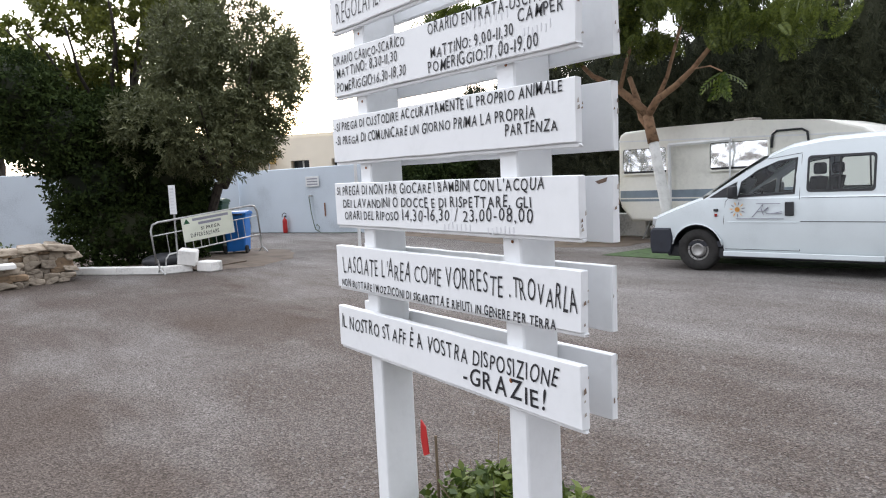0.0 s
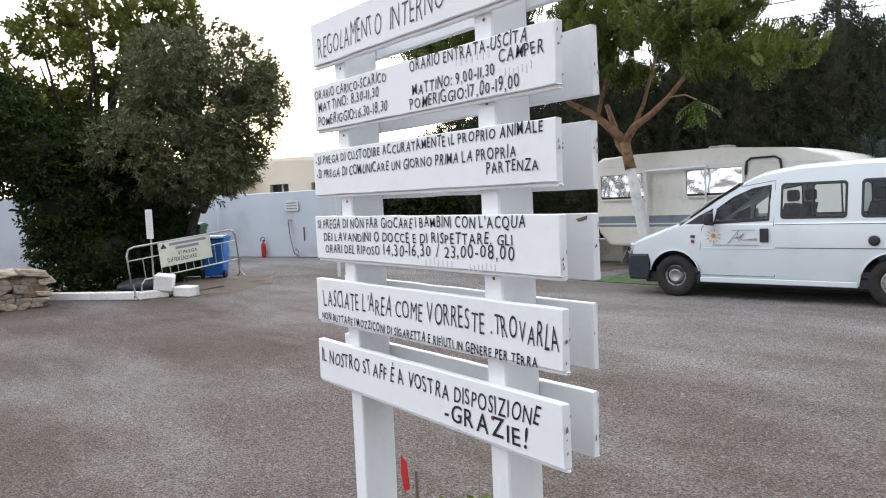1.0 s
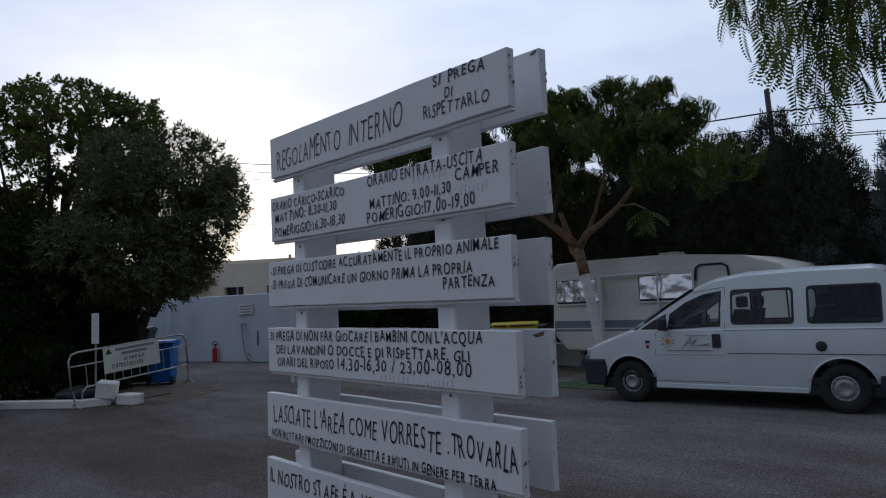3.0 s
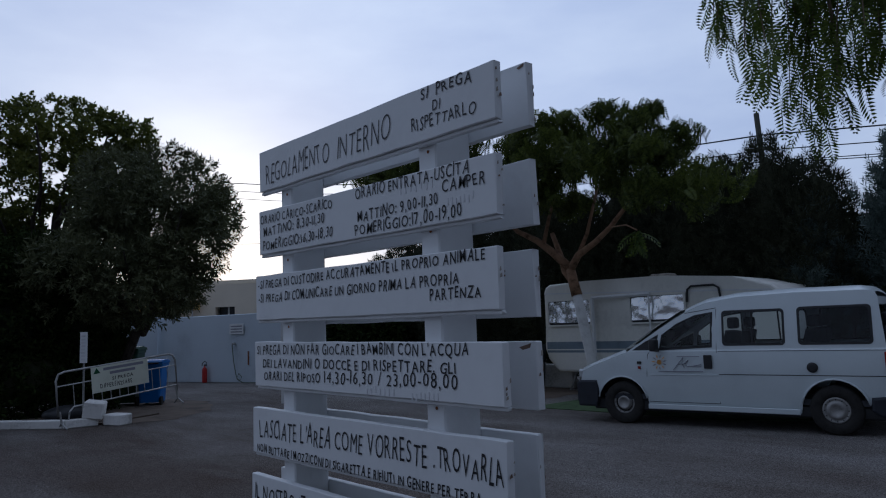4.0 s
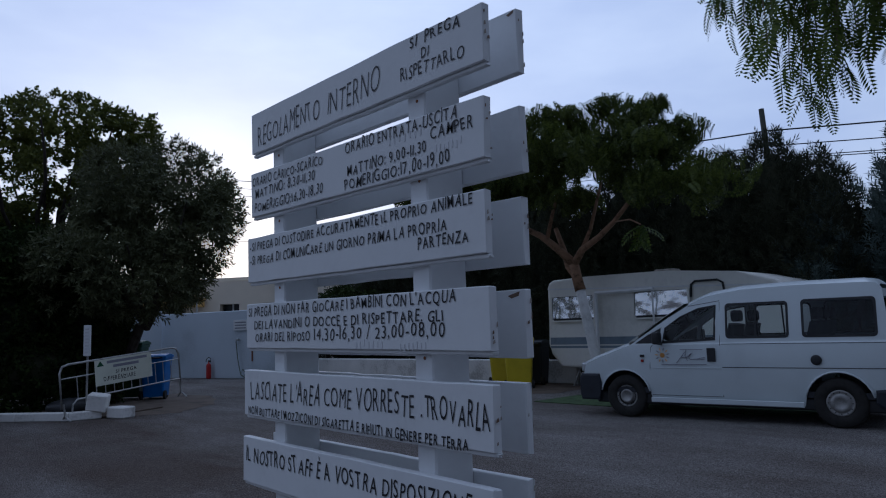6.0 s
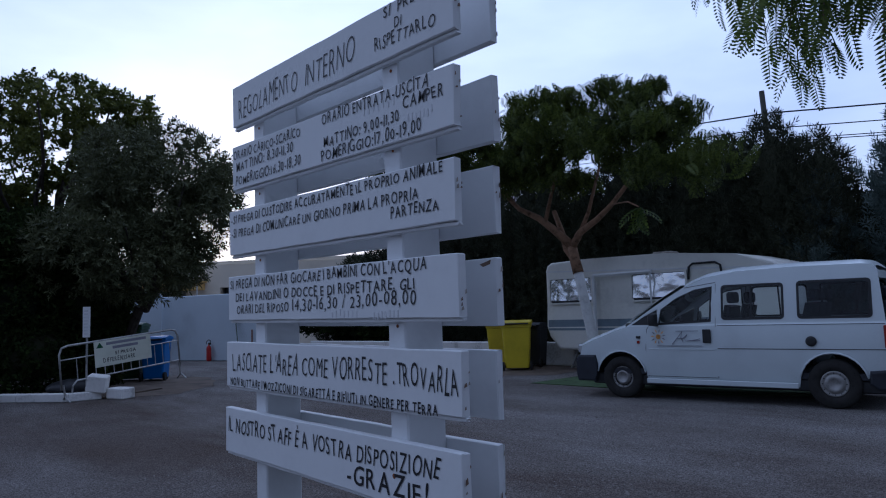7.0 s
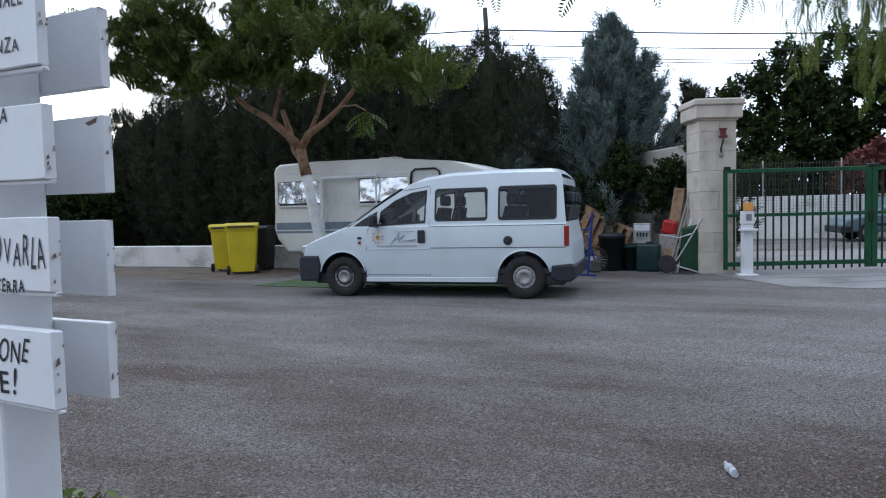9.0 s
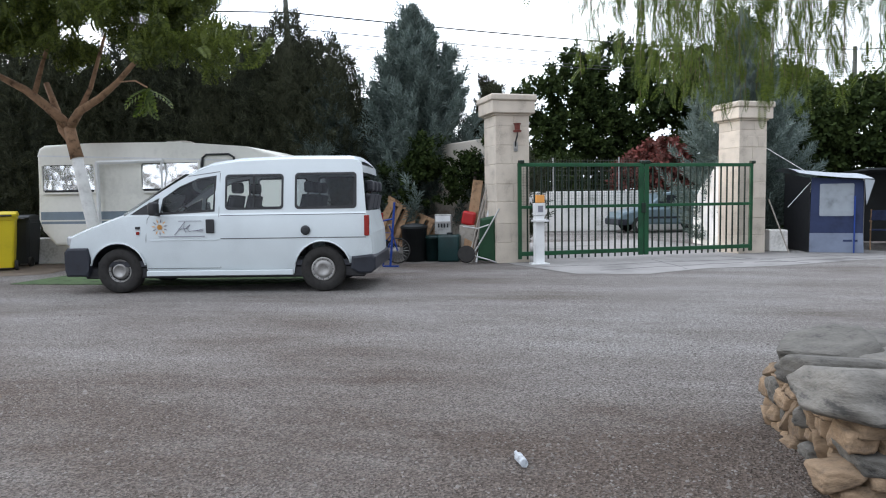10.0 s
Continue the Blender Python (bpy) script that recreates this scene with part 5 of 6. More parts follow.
t = tree("clipped_bush", "dense dark evergreen bush reaching to the ground", Matrix.Translation((-14.6, 2.6, 0)))
part("trunk", limb(bmesh.new(), (0, 0, 0), (0, 0, 2.0), 0.12, 0.08), M["dark_bark"], t)
L = [(0, 0, 0.9, 1.0, 1.45, 1.0), (0.1, 1.0, 0.8, 0.9, 0.75, 0.9), (0.1, -0.55, 1.9, 1.0, 1.0, 1.1), (0, 0.75, 1.9, 1.0, 1.2, 1.1), (0, -1.3, 2.9, 1.2, 1.0, 0.9), (0, 0, 2.9, 1.2, 1.2, 0.9), (0.1, -2.0, 3.6, 1.1, 0.9, 0.9), (-0.3, 1.3, 1.2, 0.8, 0.6, 1.1)]
crown("crown", t, L, 9600, SPRIG, M["leaf_dark"], (0.9, 1.6), 0.22, 0.0)
# unseen solid lobes added inside the leaves to block light through the bush
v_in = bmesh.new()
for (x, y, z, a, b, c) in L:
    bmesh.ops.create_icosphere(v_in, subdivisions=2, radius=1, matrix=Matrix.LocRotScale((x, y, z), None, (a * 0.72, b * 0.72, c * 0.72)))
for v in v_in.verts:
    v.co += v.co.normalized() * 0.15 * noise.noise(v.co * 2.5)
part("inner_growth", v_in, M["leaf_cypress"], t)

t = tree("far_tree", "small tree top behind the yard wall", Matrix.Translation((-25.0, 1.2, 0)))
part("trunk", limb(bmesh.new(), (0, 0, 0), (0, 0, 4.0), 0.18, 0.1), M["dark_bark"], t)
crown("crown", t, [(0, 0, 4.2, 1.4, 1.3, 1.2), (0.2, -1.2, 3.5, 1.3, 1.2, 1.0), (0, 0.2, 5.2, 0.8, 0.8, 0.8)], 2500, SPRIG_BROAD, M["leaf_round"], (1.2, 2.2), 0.35, 0.35)
t = tree("far_shrubs", "dark shrubs behind the end of the yard wall", Matrix.Translation((-19.0, 12.6, 0)))
part("trunk", limb(bmesh.new(), (0, 0, 0), (0, 0, 1.5), 0.1, 0.06), M["dark_bark"], t)
crown("crown", t, [(-0.8, -0.3, 1.7, 1.3, 0.9, 0.9), (0.9, 0, 1.8, 1.4, 0.9, 1.1), (2.6, 0.2, 1.6, 1.3, 0.9, 1.0)], 3000, SPRIG, M["leaf_dark"], (1.2, 2.0), 0.3)

# drooping-leaved tree with a limewashed trunk before the caravan
t = tree("limewashed_tree", "spreading tree with drooping leaves and a white-limed trunk", Matrix.Translation((-6.62, 11.15, 0)))
bm = bmesh.new()
tube([(0.02, 0, 0), (-0.1, 0, 0.8), (-0.26, -0.02, 1.6), (-0.36, -0.03, 2.12)], 0.125, 10, bm, 0.8)
part("limed_trunk", bm, M["limed_bark"], t, "trunk painted with white lime", smooth=True)
bm = bmesh.new()
tube([(-0.36, -0.03, 2.1), (-0.43, -0.04, 2.4), (-0.48, -0.05, 2.7)], 0.12, 9, bm, 0.85)
tube([(-0.44, -0.04, 2.4), (-0.62, -0.05, 2.62), (-0.72, -0.05, 3.0), (-0.95, 0, 3.5)], 0.085, 8, bm, 0.6)
tube([(-0.47, -0.05, 2.68), (-0.8, -0.2, 3.05), (-1.15, -0.3, 3.35), (-1.6, -0.4, 3.6), (-2.3, -0.5, 4.3)], 0.10, 8, bm, 0.4)
tube([(-0.47, -0.05, 2.66), (-0.2, -0.1, 2.95), (0.3, -0.2, 3.15), (0.75, -0.3, 3.4), (1.7, -0.4, 4.2)], 0.09, 8, bm, 0.4)
tube([(-0.2, -0.1, 2.95), (-0.1, 0.1, 3.4), (0.1, 0.3, 4.4)], 0.055, 8, bm, 0.5)
tube([(-1.0, -0.26, 3.25), (-1.0, 0, 3.9), (-0.9, 0.3, 4.8)], 0.05, 8, bm, 0.5)
part("fork", bm, M["bark"], t, "bare brown forked limbs", smooth=True)
L = [(-2.7, -1.7, 4.45, 1.2, 1.1, 0.5), (-3.2, -0.9, 4.4, 1.0, 1.0, 0.45), (-1.6, -1.2, 4.85, 1.3, 1.2, 0.55), (-1.8, 0.4, 5.1, 1.3, 1.2, 0.55), (-0.3, -0.8, 5.05, 1.3, 1.2, 0.55), (0.2, 0.6, 5.5, 1.3, 1.1, 0.55),
     (1.2, -0.6, 4.7, 1.2, 1.2, 0.55), (2.3, -0.4, 4.25, 1.0, 1.1, 0.5), (3.0, -0.5, 3.85, 0.8, 0.8, 0.5), (1.6, 0.6, 5.1, 1.0, 0.9, 0.45), (-3.0, -2.4, 4.75, 1.0, 1.0, 0.5), (-2.1, -1.8, 5.3, 1.0, 1.0, 0.45), (-1.0, -0.6, 5.75, 1.1, 1.0, 0.4),
     (1.5, 0.0, 5.5, 0.8, 0.8, 0.35), (0.5, 0.2, 6.0, 0.6, 0.6, 0.25), (-0.2, -0.3, 6.05, 0.5, 0.5, 0.22), (1.3, 0.4, 5.85, 0.5, 0.5, 0.2), (2.0, -0.8, 3.95, 0.8, 0.7, 0.35), (-0.6, -0.9, 4.3, 0.9, 0.8, 0.35), (-0.45, 0.3, 4.3, 0.8, 0.6, 0.5), (-2.4, -1.4, 5.0, 1.2, 1.2, 0.5), (-1.6, -1.0, 4.3, 1.2, 1.0, 0.3), (-3.4, -2.6, 5.0, 0.9, 0.9, 0.45)]
p, d = lobes_points(L, 28000, 0.34, 0.575, 1.7)
v, f = scatter(*DROOP, p, turns(len(p), np.tile([0, 0, 1.0], (len(p), 1)) + d * 0.6, 0.4), rng.uniform(0.45, 0.95, len(p)))
c = new("crown", raw_mesh("crown", v, f, M["leaf_locust"]))
c.parent = t
# one fresh low shoot
v, f = scatter(*DROOP, np.tile([[1.62, -0.75, 3.18]], (9, 1)) + rng.normal(size=(9, 3)) * 0.03, turns(9, np.stack([np.cos(np.arange(9) * 0.7), np.sin(np.arange(9) * 0.7) * 0.6, np.full(9, 0.9)], 1), 0.1), np.full(9, 1.5))
c = new("low_shoot", raw_mesh("low_shoot", v, f, M["leaf_pepper"]))
c.parent = t
c["label"] = "bright green hanging shoot"
part("shoot_stem", tube([(0.75, -0.3, 3.4), (1.3, -0.6, 3.35), (1.62, -0.75, 3.2)], 0.015, 5), M["bark"], t)

# dark cypress hedge behind the caravan
hedge = thing("cypress_hedge", "tall blackish cypress hedge behind the caravan", "hedge")
L = []
for i in range(18):
    x = -20.0 + i * 0.98
    h = 2.5 + 1.8 / (1 + math.exp(-(x + 18.3) * 0.9)) + 0.35 * math.sin(i * 2.1) + 0.8 / (1 + math.exp(-(x + 14.5) * 1.2))
    L.append((x, 14.2 + 0.15 * math.sin(i * 1.7) + 0.06 * (x + 12), h * 0.5, 0.85, 0.9, h * 0.52))
p, d = lobes_points(L, 36000, 0.13)
keep = p[:, 2] > 0.05
p, d = p[keep], d[keep]
v, f = scatter(*SPRAY, p, turns(len(p), d * 0.7 + np.array([0, 0, 0.8]), 0.6), rng.uniform(0.45, 1.1, len(p)))
c = new("foliage", raw_mesh("foliage", v, f, M["leaf_cypress"]))
c.parent = hedge
# solid cores added within the foliage; they close the hedge to light from behind
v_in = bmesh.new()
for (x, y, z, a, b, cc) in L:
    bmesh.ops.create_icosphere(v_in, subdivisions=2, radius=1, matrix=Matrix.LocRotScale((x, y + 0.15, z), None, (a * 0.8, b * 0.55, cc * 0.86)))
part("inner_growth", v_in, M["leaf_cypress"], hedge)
for i in range(10):
    part("trunk", limb(bmesh.new(), (-18.8 + i * 1.8, 14.1, 0), (-18.8 + i * 1.8, 14.2, 2.0), 0.08, 0.05), M["dark_bark"], hedge)


def conifer(name, label, x, y, h, r, material, n, seed, lean=0.0, base=0.15):
    """A cypress of up-swept plumes."""
    t = tree(name, label, Matrix.Translation((x, y, 0)), "conifers by the gate")
    part("trunk", limb(bmesh.new(), (0, 0, 0), (lean, 0, h * 0.9), 0.13, 0.03), M["dark_bark"], t)
    q = np.random.default_rng(seed)
    P, D = [], []
    plumes = int(62 * r * h / 6)
    for i in range(plumes):
        fz = base + (1 - base) * (i / plumes) ** 0.85
        rad = r * (1 - fz) ** 0.68 * min(1, 0.55 + fz * 2.2) * q.uniform(0.6, 1.2) + 0.05
        a = i * 2.39996
        tip = np.array([rad * math.cos(a) + lean * fz, rad * math.sin(a), h * fz * q.uniform(0.93, 1.04) + 0.22])
        out = 0.85 - 0.45 * fz
        way = np.array([math.cos(a) * out, math.sin(a) * out, 0.85])
        way /= np.linalg.norm(way)
        ln = 0.7 + 0.75 * rad
        m_ = n // plumes
        s = q.uniform(0, 1, (m_, 1)) ** 0.7
        P.append(tip - way * ln * s + q.normal(size=(m_, 3)) * (0.03 + 0.09 * s))
        D.append(np.tile(way, (m_, 1)))
    P, D = np.concatenate(P), np.concatenate(D)
    P[:, 2] = np.maximum(P[:, 2], 0.15)
    v, f = scatter(*SPRAY, P, turns(len(P), D, 0.3), q.uniform(0.55, 1.05, len(P)))
    c = new("crown", raw_mesh("crown", v, f, material))
    c.parent = t
    return t


conifer("blue_cypress", "blue-grey cypress with feathery plumes beside the gate pillar", -1.2, 15.5, 5.3, 2.95, M["leaf_blue"], 19000, 1, -0.4, 0.27)
conifer("blue_cypress", "smaller blue-grey cypress beside the hedge", -3.3, 14.7, 3.85, 1.5, M["leaf_blue"], 6000, 2)
conifer("blue_cypress", "blue-grey cypress behind the gate pillar", 6.5, 18.6, 5.6, 2.2, M["leaf_blue"], 11500, 3, -0.3)
conifer("dark_cypress", "dark cypress behind the stained wall", 0.1, 16.6, 3.9, 1.7, M["leaf_cypress"], 6500, 6)
conifer("dark_cypress", "dark cypress filling the gap behind the van", -2.7, 15.3, 3.3, 1.5, M["leaf_cypress"], 6000, 4)

t = tree("evergreen_shrub", "climbing dark green shrub over the wall beside the pillar", Matrix.Translation((0.1, 13.75, 0)))
part("trunk", limb(bmesh.new(), (0, 0, 0), (0, 0, 1.8), 0.05, 0.03), M["dark_bark"], t)
crown("crown", t, [(-0.5, 0.1, 1.7, 0.5, 0.3, 0.5), (-0.1, 0.15, 1.9, 0.3, 0.22, 0.3), (-1.0, 0.1, 1.9, 0.6, 0.35, 0.7), (-1.5, 0.1, 1.7, 0.5, 0.35, 0.6), (0.4, 0.1, 2.45, 0.22, 0.2, 0.22)], 2400, SPRIG_BROAD, M["leaf_dark"], (0.6, 1.15), 0.4, 0.4, 2.2)

for lab, nm, x, y, lobes, n, mt in (
    ("tall dark broad-leaved hedge beyond the gate", "evergreen_hedge", 2.2, 30.5, [(-2.0, 0, 3.2, 1.5, 1.2, 3.2), (-0.2, 0, 3.9, 1.8, 1.3, 3.9), (1.6, 0, 4.0, 1.8, 1.3, 4.0), (3.4, 0.3, 3.9, 1.8, 1.2, 3.8), (5.2, 0.5, 3.8, 1.8, 1.3, 3.8)], 14000, "leaf_dark"),
    ("reddish-leaved shrub beyond the gate", "red_shrub", 5.3, 27.6, [(0, 0, 2.0, 1.1, 0.8, 1.4), (-0.9, 0.2, 1.8, 0.8, 0.7, 1.1)], 1500, "leaf_red"),
    ("dark hedge behind the blue tent", "dark_hedge", 11.5, 22.3, [(-2.6, 0, 2.2, 1.2, 1.0, 2.2), (-1.0, 0, 2.4, 1.3, 1.0, 2.3), (0.8, 0, 2.3, 1.4, 1.0, 2.3), (2.6, 0, 2.2, 1.5, 1.0, 2.2), (4.8, 0, 2.2, 1.6, 1.0, 2.2)], 10000, "leaf_dark"),
    ("round green tree behind the hedge", "green_tree", 9.6, 27.5, [(0, 0, 4.3, 1.8, 1.4, 1.6), (-1.4, 0, 4.6, 1.2, 1.2, 1.3)], 2600, "leaf_shrub"),
    ("low dark shrubs beyond the gate", "low_shrubs", 1.2, 27.2, [(-2.0, 0, 1.6, 1.6, 0.7, 1.1), (0.2, 0, 1.7, 1.2, 0.7, 1.2), (9, 3, 2.6, 2.6, 1.0, 2.6)], 3500, "leaf_dark"),
):
    t = tree(nm, lab, Matrix.Translation((x, y, 0)))
    part("trunk", limb(bmesh.new(), (0, 0, 0), (0, 0, 2.0), 0.12, 0.08), M["dark_bark"], t)
    crown("crown", t, lobes, n, SPRIG_BROAD if mt != "leaf_cypress" else SPRAY, M[mt], (1.3, 2.4), 0.22, 0.25, 0.9)

# ---- pepper tree overhead: trunk in the stone planter, strands hanging in front of the camera ----
t = tree("pepper_tree", "pepper tree with long hanging feathery strands", Matrix.Translation((5.3, 3.2, 0)))
bm = bmesh.new()
limb(bm, (0, 0, 0), (-0.2, 0.1, 2.2), 0.2, 0.15)
tips = [(-4.7, -1.0, 4.1), (-4.0, -0.6, 4.2), (-2.6, 0.6, 4.3), (-1.2, 1.6, 4.3), (-3.2, 0.1, 4.2), (-0.6, 2.9, 4.3), (-2.2, 2.8, 4.3)]
for q_ in tips:
    limb(bm, (-0.2, 0.1, 2.1), q_, 0.09, 0.015, 0.12, 8)
part("trunk", bm, M["bark"], t)
P, D, S = [], [], []
stems = bmesh.new()


def strand(x, y, z_low, z_top, yellow=0):
    n_ = max(4, int((z_top - z_low) / 0.085))
    sway, ph = hand.uniform(-0.06, 0.06), hand.uniform(0, 6)
    pts = []
    for i in range(n_ + 1):
        f = i / n_
        z = z_top + (z_low + 0.12 - z_top) * f
        px, py = x + sway * f + 0.025 * math.sin(ph + f * 4), y + 0.03 * math.cos(ph + f * 3)
        pts.append((px - 5.3, py - 3.2, z))
        if i:
            a = ph + i * 2.4
            P.append((px - 5.3, py - 3.2, z))
            D.append((-math.cos(a) * 0.24, -math.sin(a) * 0.24, 1.0))
            S.append(hand.uniform(0.75, 1.15))
    tube(pts, 0.0025, 4, stems)


# clumps seen at the upper right of the board: along the bough, and how low each hangs
for bx, low, count in ((0.62, 2.56, 5), (0.74, 2.60, 6), (0.80, 2.20, 3), (0.95, 2.18, 13), (1.12, 2.25, 10), (1.22, 2.36, 8), (1.32, 2.16, 14), (1.44, 2.30, 10), (1.56, 2.22, 14), (1.72, 2.1, 14), (1.88, 2.2, 12), (2.05, 2.2, 9), (2.2, 2.3, 8)):
    for i in range(count):
        strand(bx + hand.gauss(0, 0.035), 2.0 + hand.gauss(0, 0.12), low + abs(hand.gauss(0, 0.2)), 3.5)
# curtain before the gate
for i in range(150):
    u = hand.random()
    strand(1.85 + 2.9 * u, 3.0 + 1.7 * hand.random(), 2.34 + abs(hand.gauss(0, 0.26)) - 0.12 * math.sin(u * 3.1), 3.6)
for i in range(125):
    u = hand.random()
    strand(2.2 + 3.2 * u, 5.0 + 2.2 * hand.random(), 2.22 + abs(hand.gauss(0, 0.36)) - 0.36 * math.sin(u * 3.1), 3.8)
P, D, S = np.array(P), np.array(D), np.array(S)
v, f = scatter(*PEPPER, P, turns(len(P), D, 0.18), S)
c = new("crown", raw_mesh("crown", v, f, M["leaf_pepper"]))
c.parent = t
tagged(part("hanging_stem_tangle", stems, M["twig"], t), kind="stuff")

# ---- house beyond the wall ----
hs = thing("house", "low cream flat-roofed house behind the yard wall", "house", Matrix.Translation((-35.3, 10.4, -0.3)) @ Matrix.Rotation(radians(38), 4, "Z"))
part("wall", panel([(0, 0), (16, 0), (16, 4.3), (0, 4.3)], ([(6.0, 2.5), (7.0, 2.5), (7.0, 3.2), (6.0, 3.2)], [(8.2, 2.5), (9.2, 2.5), (9.2, 3.2), (8.2, 3.2)], [(0.8, 0.1), (4.2, 0.1), (4.2, 3.1), (0.8, 3.1)]), thick=0.3), M["house"], hs)
part("parapet", box(-0.1, 16.1, -0.15, 0.25, 4.3, 4.5, 0.03), M["house"], hs)
part("roof", box(0, 16, 0.3, 7, 4.15, 4.25), M["concrete"], hs)
part("side_wall", box(0, 0.3, 0.3, 7, 0, 4.3), M["house"], hs)
part("side_wall", box(15.7, 16, 0.3, 7, 0, 4.3), M["house"], hs)
part("back_wall", box(0, 16, 6.7, 7, 0, 4.3), M["house"], hs)
part("porch_band", box(-0.2, 5.2, -1.0, 0.0, 3.1, 3.45, 0.03), M["ochre"], hs, "ochre porch band")
part("cornice", box(-0.3, 5.3, -1.1, 0.0, 3.45, 3.55, 0.02), M["ochre"], hs)
part("rain_pipe", rod((5.5, -0.08, 0), (5.5, -0.08, 4.2), 0.06), M["white_metal"], hs)
for x0 in (6.0, 8.2):
    w_ = part("window", box(x0, x0 + 1.0, 0.12, 0.16, 2.5, 3.2), M["dark_pane"], hs)
    part("lintel", box(x0 - 0.15, x0 + 1.15, -0.12, 0.0, 3.22, 3.36, 0.02), M["ochre"], w_)
    part("frame", box(x0 + 0.45, x0 + 0.53, 0.1, 0.12, 2.5, 3.2), M["white_metal"], w_)
solid("flagpole", rod((-27.3, 11.4, 0), (-27.3, 11.4, 4.1), 0.035, 0.03), M["zinc"], "thin grey metal pole before the house", "pole")
solid("lamp_post", rod((-11.9, 6.9, 0), (-11.9, 6.9, 2.85), 0.04, 0.035), M["white_metal"], "slim white post on the gravel", "post")

# ---- poles and wires ----
pl = thing("utility_pole", "weathered utility pole behind the hedge", "pole")
part("pole", rod((-5.0, 17.0, 0), (-5.3, 17.0, 6.75), 0.1, 0.07), M["pole"], pl)
part("crossarm", box(-5.5, -5.0, 16.95, 17.05, 5.75, 5.83), M["pole"], pl)
pl = thing("utility_pole", "distant utility pole beyond the gate", "pole")
part("pole", rod((13.0, 30.3, 0), (13.0, 30.3, 7.1), 0.12, 0.09), M["pole"], pl)
wires = ((6.15, 7.4, 0.02, 4.0), (5.75, 6.9, 0.014, 4.0), (5.4, 6.3, 0.012, 1.2), (5.45, 6.5, 0.012, 3.9))
for i, (za, zb, r_, rise) in enumerate(wires):
    pts = [(-5.2 + 24 * k / 16, 17 + 16 * k / 16, za + (zb - za) * k / 16 - 0.5 * math.sin(math.pi * k / 16)) for k in range(17)]
    solid("power_line", tube(pts, r_, 4), M["cable"], "black overhead power line", "cable", group="overhead lines")
    pts = [(-5.2 - 30 * k / 16, 17 - 2.0 * k / 16, za + rise * k / 16 - 0.7 * math.sin(math.pi * k / 16)) for k in range(17)]
    solid("power_line", tube(pts, r_, 4), M["cable"], "black overhead power line", "cable", group="overhead lines")

# ---- west side: planter, kerb, barrier, wall fittings ----
def stone_mesh(seed, flat=1.0):
    """A fieldstone: a knocked-about block about one metre across."""
    r = random.Random(seed)
    cuts = [(Vector(n), 0.5) for n in ((1, 0, 0), (-1, 0, 0), (0, 1, 0), (0, -1, 0), (0, 0, 1), (0, 0, -1))]
    cuts = [((n + Vector((r.gauss(0, 0.16), r.gauss(0, 0.16), r.gauss(0, 0.10)))).normalized(), d * r.uniform(0.94, 1.06)) for n, d in cuts]
    for k in range(9):
        n = Vector((r.choice((-1, 1)) + r.gauss(0, 0.3), r.choice((-1, 1)) + r.gauss(0, 0.3), r.gauss(0, 0.7))).normalized()
        cuts.append((n, r.uniform(0.55, 0.72)))
    bm = bmesh.new()
    bmesh.ops.create_icosphere(bm, subdivisions=4, radius=1)
    off = Vector((seed * 3.7, seed * 1.3, seed * 2.1))
    for v in bm.verts:
        c = v.co.normalized()
        far = min(d / max(0.05, n.dot(c)) for n, d in cuts)
        v.co = c * far * (1 + 0.05 * noise.noise(c * 3 + off) + 0.03 * noise.noise(c * 8 + off) + 0.018 * noise.noise(c * 22 + off))
    me = bpy.data.meshes.new("stone")
    bmesh.ops.recalc_face_normals(bm, faces=bm.faces[:])
    for f in bm.faces:
        f.smooth = True
    bm.to_mesh(me)
    bm.free()
    return me


STONES = {k: [stone_mesh(s + o) for s in range(7)] for k, o in (("stone_grey", 10), ("stone_tan", 40), ("stone_pale", 70))}
for k, ms in STONES.items():
    for me in ms:
        me.materials.append(M[k])


def lay(parent, kind, m, dims, r):
    ob = new("stone", r.choice(STONES[kind]))
    ob.parent = parent
    ob.matrix_local = m @ Matrix.Rotation(r.gauss(0, 0.13), 4, "Y") @ Matrix.Rotation(r.gauss(0, 0.06), 4, "X") @ Matrix.Diagonal((*dims, 1))
    return ob


def rubble_face(parent, p, q, z0, z1, kinds, r, course=(0.1, 0.18), width=(0.14, 0.36), depth=0.24):
    """Courses of uneven stones along a line."""
    p, q = Vector((*p, 0)), Vector((*q, 0))
    d = q - p
    rot = Matrix.Rotation(math.atan2(d.y, d.x), 4, "Z")
    z = z0
    while z < z1 - 0.03:
        h = min(r.uniform(*course), z1 - z)
        x = -r.uniform(0, 0.1)
        while x < d.length:
            w = r.uniform(*width)
            hh = h * r.uniform(0.75, 1.3)
            c = p + d.normalized() * (x + w / 2)
            lay(parent, r.choice(kinds), Matrix.Translation((c.x, c.y, z + hh / 2)) @ rot @ Matrix.Translation((0, r.gauss(0, 0.012), 0)), (w * 1.06, depth * r.uniform(0.85, 1.15), hh * 1.1), r)
            x += w
        z += h


r = random.Random(21)
pw = thing("stone_planter", "dry-laid pale fieldstone planter with plants on top", "planter")
part("fill", box(-13.3, -12.46, -3.4, 0.98, 0, 0.60), M["mortar"], pw)
rubble_face(pw, (-12.4, -3.4), (-12.4, 1.0), 0.0, 0.58, ["stone_pale"] * 4 + ["stone_tan"], r, (0.08, 0.14), (0.12, 0.28))
rubble_face(pw, (-12.45, 0.92), (-13.4, 0.92), 0.0, 0.58, ["stone_pale"] * 4 + ["stone_tan"], r, (0.08, 0.14), (0.12, 0.28))
